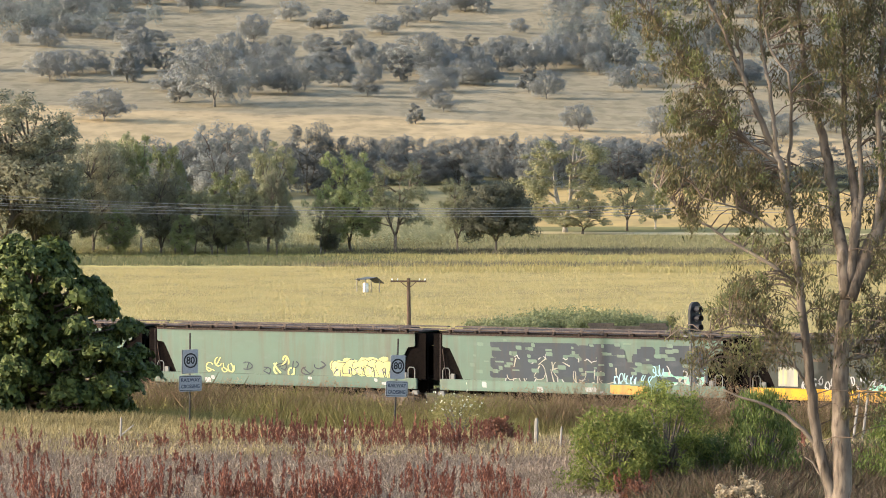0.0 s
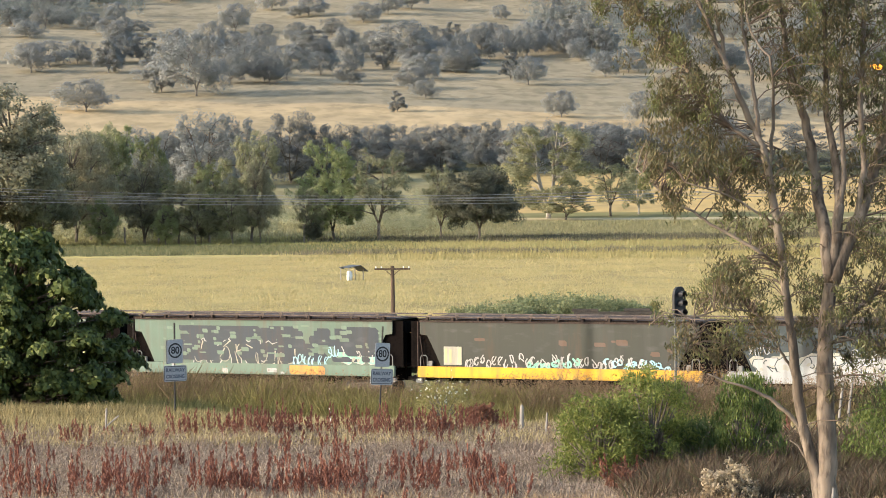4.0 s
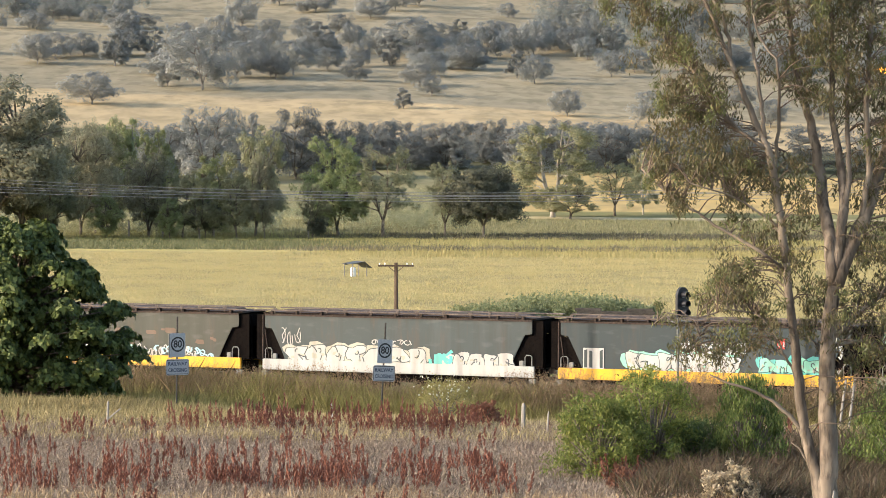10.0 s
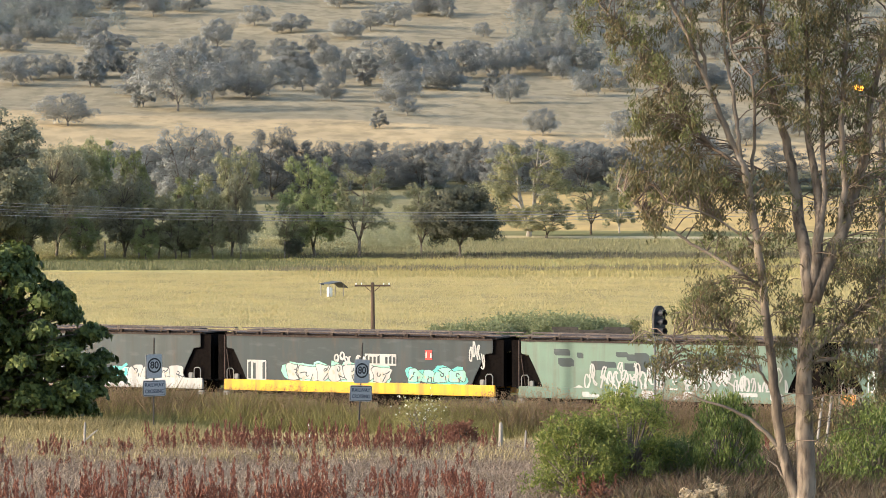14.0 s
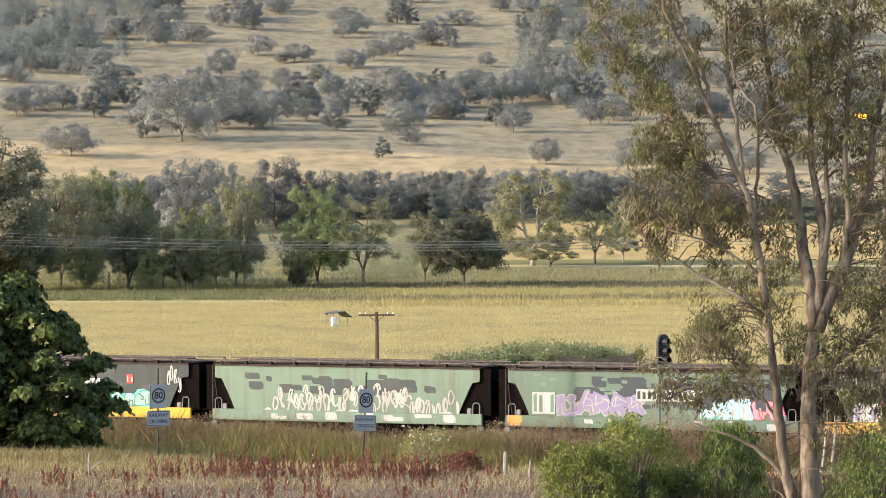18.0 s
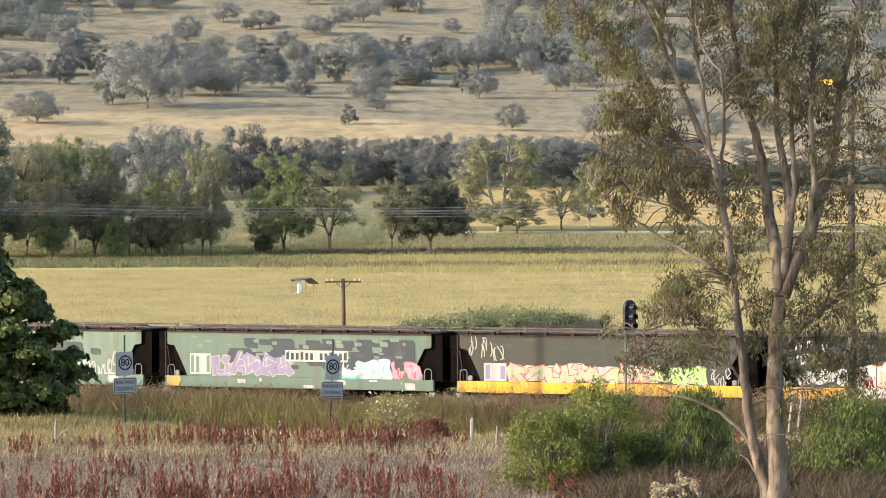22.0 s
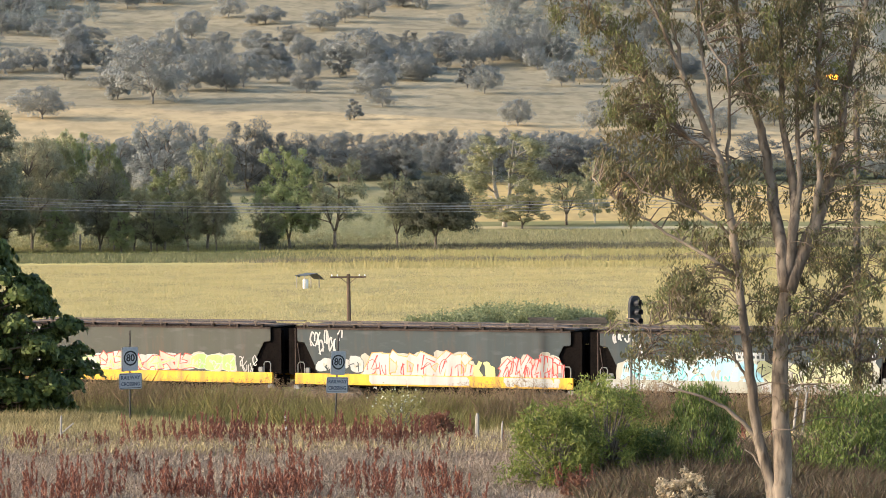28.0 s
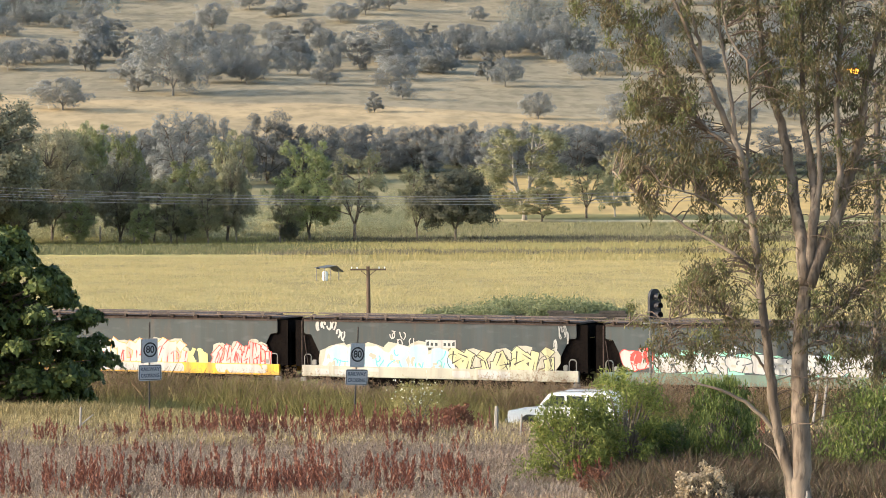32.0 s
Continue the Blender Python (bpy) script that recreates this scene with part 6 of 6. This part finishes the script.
white_paint = plain("white_paint", (0.78, 0.78, 0.76), 0.4)
tin = grainy("tin", (0.09, 0.087, 0.083), (0.06, 0.058, 0.055), rough=0.5, metal=0.4)


def lettering(name, text, height, material, parent, x, y, z, stretch=1.0):
    cu = bpy.data.curves.new(name, "FONT")
    cu.body, cu.size, cu.align_x, cu.align_y, cu.extrude, cu.offset = text, height / 0.72, "CENTER", "CENTER", 0.002, 0.003 * height / 0.1
    tmp = bpy.data.objects.new("lettering_source", cu)
    scene.collection.objects.link(tmp)
    me = bpy.data.meshes.new_from_object(tmp.evaluated_get(bpy.context.evaluated_depsgraph_get()))
    bpy.data.objects.remove(tmp)
    me.transform(pose(x, y, z, 90) @ Matrix.Diagonal((stretch, 1, 1, 1)))
    me.materials.clear()
    me.materials.append(material)
    ob = new(name, me)
    ob.parent = parent
    return ob


def rounded(x0, x1, z0, z1, r, n=4):
    pts = []
    for cx, cz, a0 in ((x1 - r, z1 - r, 0), (x0 + r, z1 - r, 90), (x0 + r, z0 + r, 180), (x1 - r, z0 + r, 270)):
        for i in range(n + 1):
            a = radians(a0 + 90 * i / n)
            pts.append((cx + r * math.cos(a), cz + r * math.sin(a)))
    return pts


def speed_sign(mrad, dist, top, lean, label, strip):
    """Speed plate over a crossing plate on one post; top is the height of the speed plate's upper edge above sea of rails."""
    p = spot(mrad, dist)
    s = thing("road_sign", Matrix.Translation(p) @ pose(0, 0, 0, 0, lean, 31), label, "road sign", "signs before the crossing")
    t = top - p.z
    part("post", tube(bmesh.new(), [(0, 0.05, -0.3), (0, 0.05, t + 0.62)], 0.035, 8), post_steel_shaded, s, "steel post darkened for its shaded side")
    plate = part("speed_plate", prism(bmesh.new(), rounded(-0.32, 0.32, t - 0.9, t, 0.05), -0.004, 0.004), sign_white_shaded, s, "white rectangular speed plate")
    bm = bmesh.new()
    n = 28
    for r0, r1 in ((0.285, 0.225),):
        a = [bm.verts.new((r0 * math.cos(6.2832 * i / n), -0.008, t - 0.42 + r0 * math.sin(6.2832 * i / n))) for i in range(n)]
        c = [bm.verts.new((r1 * math.cos(6.2832 * i / n), -0.008, t - 0.42 + r1 * math.sin(6.2832 * i / n))) for i in range(n)]
        for i in range(n):
            bm.faces.new((a[i], a[(i + 1) % n], c[(i + 1) % n], c[i]))
    part("ring", bm, sign_black, plate, "black ring")
    lettering("numerals", "80", 0.27, sign_black, plate, 0, -0.009, t - 0.42, 0.95)
    low = part("crossing_plate", prism(bmesh.new(), rounded(-0.48, 0.48, t - 1.58, t - 0.98, 0.07), -0.004, 0.004), sign_white_shaded, s, "white plate with two lines of dark words")
    bm = bmesh.new()
    for x0, x1, z0, z1 in ((-0.45, 0.45, t - 1.03, t - 1.01), (-0.45, 0.45, t - 1.55, t - 1.53), (-0.455, -0.435, t - 1.53, t - 1.03), (0.435, 0.455, t - 1.53, t - 1.03)):
        patch(bm, [(x0, z0), (x1, z0), (x1, z1), (x0, z1)], -0.008)
    part("border", bm, sign_black, low)
    lettering("word", "RAILWAY", 0.14, sign_blue, low, 0, -0.009, t - 1.16, 0.95)
    lettering("word", "CROSSING", 0.14, sign_blue, low, 0, -0.009, t - 1.40, 0.83)
    if strip:
        part("backing_plate", box(bmesh.new(), -0.36, -0.22, 0.02, 0.04, t - 0.92, t - 0.02), sign_back, s, "dark plate fixed behind")


speed_sign(-81.5, 117, 4.55, 0.4, "white 80 speed sign with railway crossing plate in tall grass", True)
speed_sign(-15.6, 117, 4.34, 3.0, "leaning white 80 speed sign with railway crossing plate", False)

# railway signal with three hooded lamps, turned along the track
sp = along_track(14.5, -5.2)
sig = thing("railway_signal", Matrix.Translation((sp.x, sp.y, -0.5)) @ pose(0, 0, 0, 0, 0, 38), "black three-lamp railway signal on a slender mast", "railway signal")
part("mast", tube(bmesh.new(), [(-0.1, 0.1, -0.3), (-0.1, 0.1, 5.6)], 0.06, 8), zinc, sig, "grey steel mast")
head = part("signal_head", prism(bmesh.new(), [(-0.34, 4.72), (0.34, 4.72), (0.34, 5.72), (0.26, 5.95), (0.12, 6.06), (-0.12, 6.06), (-0.26, 5.95), (-0.34, 5.72)], -0.12, 0.02), sign_black, sig, "black signal board")
lens = plain("lens_glass", (0.35, 0.36, 0.36), 0.15)
for z in (4.92, 5.32, 5.72):
    bm = bmesh.new()
    ring = []
    for i in range(13):
        a = radians(-40 + 260 * i / 12)
        ring.append((0.16 * math.cos(a), z + 0.16 * math.sin(a)))
    v = [[bm.verts.new((x, y, q)) for x, q in ring] for y in (-0.12, -0.45)]
    for i in range(12):
        bm.faces.new((v[0][i], v[0][i + 1], v[1][i + 1], v[1][i]))
    part("hood", bm, sign_black, head)
    part("lens", tube(bmesh.new(), [(0, -0.125, z), (0, -0.15, z)], 0.13, 16), lens, head, "dull glass lens")
bm = bmesh.new()
for x in (0.12, 0.42):
    tube(bm, [(x + 0.05, 0.15, -0.3), (x, 0.15, 4.6)], 0.02, 6)
for i in range(15):
    tube(bm, [(0.12, 0.15, 0.3 * i), (0.42, 0.15, 0.3 * i)], 0.012, 5)
part("ladder", bm, zinc, sig, "pale steel ladder")
part("landing", box(bmesh.new(), -0.3, 0.5, -0.1, 0.5, 4.5, 4.55), zinc, sig)

# telegraph pole with one crossarm
p = spot(-11.1, 211)
tp = thing("telegraph_pole", Matrix.Translation(p), "old wooden telegraph pole with one crossarm", "pole")
part("shaft", tube(bmesh.new(), [(0, 0, -0.5), (0.02, 0, 2.5), (0, 0, 5.05)], [0.15, 0.14, 0.12], 10), old_wood, tp)
part("crossarm", box(bmesh.new(), -1.22, 1.22, -0.16, -0.05, 4.78, 4.9, 0.01), old_wood, tp)
for s in (-1, 1):
    part("brace", tube(bmesh.new(), [(0, -0.1, 4.35), (s * 0.5, -0.1, 4.78)], 0.025, 6), old_wood, tp)
    for x in (0.75, 1.12):
        part("insulator", tube(bmesh.new(), [(s * x, -0.1, 4.9), (s * x, -0.1, 4.96), (s * x, -0.1, 5.04)], [0.03, 0.05, 0.02], 8), white_paint, tp)

# small open shelter in the crop
p = spot(-24.2, 330)
sh = thing("field_shelter", Matrix.Translation(p) @ pose(0, 0, 0, 0, 0, 32), "small tin-roofed open shelter in the ripe crop", "shelter")
bm = bmesh.new()
prism(bm, [(-1.0, 1.40), (0.55, 1.62), (1.45, 0.97), (1.4, 0.92), (0.5, 1.54), (-1.0, 1.34)], -1.0, 1.0)
part("roof", bm, tin, sh, "grey tin roof sloping to one side")
for x, z in ((-0.85, 1.35), (0.9, 1.25)):
    for y in (-0.85, 0.85):
        part("leg", tube(bmesh.new(), [(x, y, -0.2), (x, y, z)], 0.06, 6), grey_wood, sh)
part("tank", tube(bmesh.new(), [(-0.45, -0.3, -0.05), (-0.45, -0.3, 0.05), (-0.45, -0.3, 0.9), (-0.45, -0.3, 1.02)], [0.2, 0.3, 0.3, 0.15], 12), white_paint, sh, "white plastic drum", True)
part("spout", tube(bmesh.new(), [(-1.0, 0, 1.32), (-1.35, 0, 1.4)], 0.1, 6), tin, sh)

# stack of old sleepers behind the track
p = spot(59.6, 236)
st = thing("sleeper_stack", Matrix.Translation(p) @ pose(0, 0, 0, 0, 0, -8), "dark stack of old railway sleepers in the weeds", "sleeper stack")
me = shared("sleeper", lambda bm: box(bm, -1.0, 1.0, -0.12, 0.12, 0, 0.22, 0.015), tarred_wood)
for col_i in range(3):
    for lay in range((4, 3, 4)[col_i]):
        ob = part("sleeper", me, None, st)
        ob.matrix_basis = pose(-2.0 + 1.98 * col_i + 0.07 * ((lay * 7) % 3 - 1), 0.05 * (lay % 2), 0.225 * lay - 0.02, 0, 0, 2 * ((lay * 5) % 3 - 1))

# balcony under the camera
deck = thing("balcony", Matrix.Translation((0, 0, 0)), "dark timber balcony with a black top rail", "balcony")
black_rail = grainy("black_rail", (0.005, 0.005, 0.005), (0.008, 0.008, 0.008), rough=0.95, relief=0.05)
part("top_rail", tube(bmesh.new(), [(-2.6, 1.55, 10.543), (2.6, 1.55, 10.439)], 0.022, 12), black_rail, deck)
part("floor", box(bmesh.new(), -2.6, 2.6, -1.6, 1.65, 9.0, 9.08), old_wood, deck)
for x in (-2.55, 0.0, 2.55):
    part("rail_post", box(bmesh.new(), x - 0.03, x + 0.03, 1.52, 1.58, 9.08, 10.44), black_rail, deck)
    for y in (-1.5, 1.5):
        part("prop", box(bmesh.new(), x - 0.07, x + 0.07, y - 0.07, y + 0.07, 4.5, 9.0), old_wood, deck)

# tall pole beside the dark tree, and the wires along the railway
p = spot(-148.0, 137)
ep = thing("power_pole", Matrix.Translation(p), "tall pale power pole with a small arm near its top", "pole")
part("shaft", tube(bmesh.new(), [(0, 0, -0.5), (0, 0, 14.95 - p.z)], [0.14, 0.1], 10), concrete, ep)
part("arm", tube(bmesh.new(), [(0, -0.1, 14.3 - p.z), (-0.9, -0.1, 14.35 - p.z)], 0.04, 6), zinc, ep)
part("cap", tube(bmesh.new(), [(0, 0, 14.95 - p.z), (0, 0, 15.07 - p.z)], [0.11, 0.05], 10), white_paint, ep)
wire_grey = plain("wire_grey", (0.28, 0.28, 0.28), 0.5, 0.5)
for i, (z, sag) in enumerate(((10.75, 1.3), (10.6, 1.35), (10.05, 0.75), (9.98, 0.85), (9.75, 0.8))):
    bm = bmesh.new()
    y0 = 176 + 0.5 * i
    tube(bm, [(-34 + 3.4 * q, y0, z - sag * (1 - (q / 10 - 1) ** 2)) for q in range(21)], 0.014, 5)
    solid("power_wire", bm, wire_grey, Matrix(), "long slack overhead power wire", "wire", "wires along the railway")
for x in (-34, 34):
    p = Vector((x, 177.5, float(ground_z(x, 177.5))))
    wp = thing("power_pole", Matrix.Translation(p), "wooden power pole carrying the wires", "pole", "poles of the power line")
    part("shaft", tube(bmesh.new(), [(0, 0, -0.5), (0, 0, 11.8)], [0.17, 0.12], 10), old_wood, wp)
    for z in (11.3, 10.4):
        part("crossarm", box(bmesh.new(), -0.06, 0.06, -1.8, 1.6, z, z + 0.12), old_wood, wp)

# street lamp behind the gum tree
lamp_wood = grainy("lamp_wood", (0.10, 0.08, 0.065), (0.065, 0.052, 0.044), big=1.2, fine=7, rough=0.95, stretch=(1, 1, 0.15))
p = spot(153.1, 93)
lamp = thing("street_lamp", Matrix.Translation(p), "street lamp with a lit amber head on a tall pole", "street lamp")
amber = plain("amber_glow", (1.0, 0.36, 0.03), 0.3, 0.0, 3.0)
H = 13.65 - p.z
part("shaft", tube(bmesh.new(), [(0, 0, -0.4), (0, 0, H - 0.2)], [0.14, 0.09], 10), lamp_wood, lamp)
part("arm", tube(bmesh.new(), [(0, 0, H - 0.5), (-0.3, -0.05, H - 0.1), (-0.65, -0.1, H + 0.15)], 0.035, 8), zinc, lamp)
hood = part("lamp_head", tube(bmesh.new(), [(-0.5, -0.1, H + 0.2), (-0.6, -0.1, H + 0.22), (-0.85, -0.1, H + 0.26), (-0.98, -0.1, H + 0.25)], [0.05, 0.1, 0.11, 0.05], 10), zinc, lamp, "grey lamp housing", True)
part("lens", tube(bmesh.new(), [(-0.55, -0.12, H + 0.12), (-0.62, -0.12, H + 0.1), (-0.84, -0.12, H + 0.13), (-0.93, -0.12, H + 0.16)], [0.04, 0.09, 0.1, 0.03], 12), amber, hood, "glowing amber lens", True)


# fence stakes
def stake(mrad, dist, h, r, lean, material, label):
    bm = bmesh.new()
    tube(bm, [(0, 0, -0.2), (0, 0, h * 0.9), (0, 0, h)], [r, r, r * 0.6], 7)
    solid("fence_stake", bm, material, Matrix.Translation(spot(mrad, dist)) @ pose(0, 0, 0, 0, lean, 0), label, "stake", "stakes in the paddock")


for mrad, dist, h, r, lean in ((30.0, 104, 1.1, 0.07, 1), (-104.0, 106, 0.9, 0.04, 2), (-106.9, 106, 1.0, 0.03, 50), (4.0, 104, 0.6, 0.025, 0), (37.8, 103, 0.9, 0.035, 3), (131.6, 118, 2.5, 0.05, 7), (134.5, 118, 2.5, 0.05, 7), (129.1, 64, 1.3, 0.03, 4)):
    stake(mrad, dist, h, r, lean, grey_wood, "weathered grey wooden fence stake")
stake(-31.3, 108, 0.8, 0.022, -4, white_paint, "thin white marker stake")
for x in (-97.1, -86.2, -69.8, -39.3):
    stake(x, 508, 3.0, 0.16, 0, grey_wood, "pale timber gate post at the tree line")

# ---- the white four-wheel drive ----
car = thing("off_road_car", Matrix(), "white four-wheel-drive station wagon on the road", "car")
car_white = plain("car_white", (0.82, 0.82, 0.80), 0.25)
glass = plain("car_glass", (0.03, 0.035, 0.04), 0.08)
tyre = plain("tyre_rubber", (0.02, 0.02, 0.02), 0.9)
chrome = plain("chrome", (0.5, 0.5, 0.5), 0.2, 0.9)
lamp_red = plain("lamp_red", (0.45, 0.02, 0.02), 0.2)
lamp_clear = plain("lamp_clear", (0.75, 0.75, 0.7), 0.1)
low_body = [(-2.42, 0.55), (-2.45, 0.85), (-2.38, 1.05), (-1.15, 1.17), (2.2, 1.18), (2.36, 1.05), (2.4, 0.5), (1.95, 0.42), (1.85, 0.72), (1.6, 0.9), (1.3, 0.9), (1.02, 0.72), (0.95, 0.42),
            (-0.98, 0.42), (-1.05, 0.72), (-1.3, 0.9), (-1.6, 0.9), (-1.88, 0.72), (-1.98, 0.5)]
part("body", prism(bmesh.new(), low_body, -0.93, 0.93), car_white, car, "white painted lower body")
cab = [(-1.15, 1.17), (-0.62, 1.78), (-0.4, 1.84), (1.9, 1.88), (2.1, 1.8), (2.2, 1.18)]
part("cabin", prism(bmesh.new(), cab, -0.84, 0.84), car_white, car, "white cabin and roof")
for s in (-1, 1):
    for a, b, c, d in ((-0.88, 0.1, -0.42, 0.1), (0.2, 1.0, 0.2, 1.0), (1.1, 1.98, 1.1, 1.86)):
        part("side_window", prism(bmesh.new(), [(a, 1.26), (b, 1.26), (d, 1.72), (c, 1.72)], s * 0.85 - 0.006, s * 0.85 + 0.006), glass, car, "dark tinted window")
    part("headlamp", box(bmesh.new(), -2.47, -2.41, s * 0.7 - 0.15, s * 0.7 + 0.15, 0.85, 1.0, 0.01), lamp_clear, car)
    part("tail_lamp", box(bmesh.new(), 2.36, 2.42, s * 0.8 - 0.07, s * 0.8 + 0.07, 0.7, 1.1, 0.01), lamp_red, car)
    part("mirror", box(bmesh.new(), -0.92, -0.8, s * 1.03 - 0.08, s * 1.03 + 0.08, 1.2, 1.36, 0.02), car_white, car)
    part("roof_bar", tube(bmesh.new(), [(-0.3, s * 0.7, 1.9), (1.8, s * 0.7, 1.94)], 0.02, 6), chrome, car)
bm = bmesh.new()
v = [bm.verts.new(q) for q in ((-1.12, -0.76, 1.22), (-1.12, 0.76, 1.22), (-0.66, 0.7, 1.75), (-0.66, -0.7, 1.75))]
bm.faces.new(v)
part("windscreen", bm, glass, car, "dark windscreen")
part("front_bumper", box(bmesh.new(), -2.58, -2.40, -0.9, 0.9, 0.48, 0.72, 0.03), chrome, car)
part("rear_bumper", box(bmesh.new(), 2.38, 2.5, -0.9, 0.9, 0.48, 0.68, 0.03), chrome, car)
CAR_WHEELS = []
for x in (-1.45, 1.45):
    for s in (-1, 1):
        wh = part("wheel", tube(bmesh.new(), [(0, -0.13, 0), (0, -0.1, 0), (0, 0.1, 0), (0, 0.13, 0)], [0.33, 0.37, 0.37, 0.33], 22), tyre, car, "black tyre")
        wh.location = (x, s * 0.8, 0.37)
        bm = bmesh.new()
        tube(bm, [(0, s * 0.12, 0), (0, s * 0.135, 0)], 0.2, 12)
        for q in range(5):
            a = 6.2832 * q / 5
            tube(bm, [(0, s * 0.14, 0), (0.2 * math.cos(a), s * 0.14, 0.2 * math.sin(a))], 0.03, 5)
        part("rim", bm, chrome, wh)
        CAR_WHEELS.append((wh, x, s))

# ---- a bird passing over the paddocks ----
feather = plain("feather", (0.03, 0.028, 0.026), 0.8)
bird = thing("bird", Matrix(), "small dark bird flying with spread wings", "bird")
part("body", tube(bmesh.new(), [(-0.045, 0, 0), (-0.03, 0, 0), (0, 0, 0), (0.02, 0, 0.003), (0.045, 0, 0)], [0.004, 0.012, 0.014, 0.01, 0.003], 8), feather, bird, smooth=True)
BIRD_WINGS = []
for s in (-1, 1):
    bm = bmesh.new()
    bm.faces.new([bm.verts.new(q) for q in ((-0.015, 0, 0), (0.015, 0, 0), (0.025, s * 0.07, 0.003), (0.0, s * 0.08, 0.003))])
    BIRD_WINGS.append((part("wing", bm, feather, bird), s))


# ---- all that moves ----
def car_place(u):
    p = along_track(u, ROAD_OFF)
    z = float(ground_z(p.x, p.y)) + 0.07
    return Matrix.Translation((p.x, p.y, z)) @ pose(0, 0, 0, 0, 0, TURN)


def motions():
    times = [0.0, 0.05, 0.1] + [float(i) for i in range(1, 32)] + [31.9, 31.95, 32.0]
    for k, w in WAGONS:
        w.scale = (PITCH / 15.0, 1, 1)
        rows = []
        for t in times:
            # the train slows and gathers way a little
            slack = float(np.interp(t, (0, 1, 3, 6, 8, 10, 13, 16, 20, 23, 27, 32), (-0.55, -0.45, -0.33, -0.05, 0.0, 0.12, 0.05, -0.18, -0.26, -0.32, -0.26, -0.26)))
            p = along_track(PITCH * (k + 0.5) + START - SPEED * t + slack, 0)
            rows.append((t, Matrix.Translation((p.x, p.y, 0)) @ pose(0, 0, 0, 0, 0, TURN)))
        walk(w, rows)
    drive = [(0.0, 62.0), (12.0, 61.0), (24.0, 58.0), (28.0, 50.0), (29.0, 41.8), (30.0, 31.2), (30.5, 25.1), (31.0, 13.5 + 12.4), (31.5, 13.5 + 6.2), (31.9, 13.5 + 1.24), (32.0, 13.5)]
    walk(car, [(t, car_place(u)) for t, u in drive])
    for wh, x, s in CAR_WHEELS:
        rows, u0 = [], 62.0
        t = 0.0
        steps = [0.0, 12.0, 24.0, 28.0] + [28.0 + 0.05 * i for i in range(1, 81)]
        for t in steps:
            u = float(np.interp(t, [q[0] for q in drive], [q[1] for q in drive]))
            if t <= 28.0:
                turn = -20.0 * steps.index(t)
            else:
                turn -= min(80.0, math.degrees((u0 - u) / 0.37))
            u0 = u
            rows.append((t, pose(x, s * 0.8, 0.37, 0, turn, 0)))
        walk(wh, rows)
    flight = [(0.0, -10.2, 11.6), (7.9, -10.2, 11.6), (8.0, -9.8, 11.6), (8.9, -1.6, 11.23), (9.0, -0.5, 11.2), (9.1, 0.3, 11.08), (10.0, 8.8, 10.9), (10.1, 9.2, 10.9), (32.0, 9.2, 10.9)]
    rows = [(t, Matrix.Translation((x, 20, z))) for t, x, z in flight]
    walk(bird, rows)
    for wing, s in BIRD_WINGS:
        rows = [(0.0, pose(0, 0, 0.005, s * 10))]
        t = 7.0
        up = True
        while t < 11.0:
            rows.append((t, pose(0, 0, 0.005, s * (12 if up else -10))))
            up = not up
            t += 0.1
        rows.append((32.0, pose(0, 0, 0.005, s * 10)))
        walk(wing, rows)


motions()
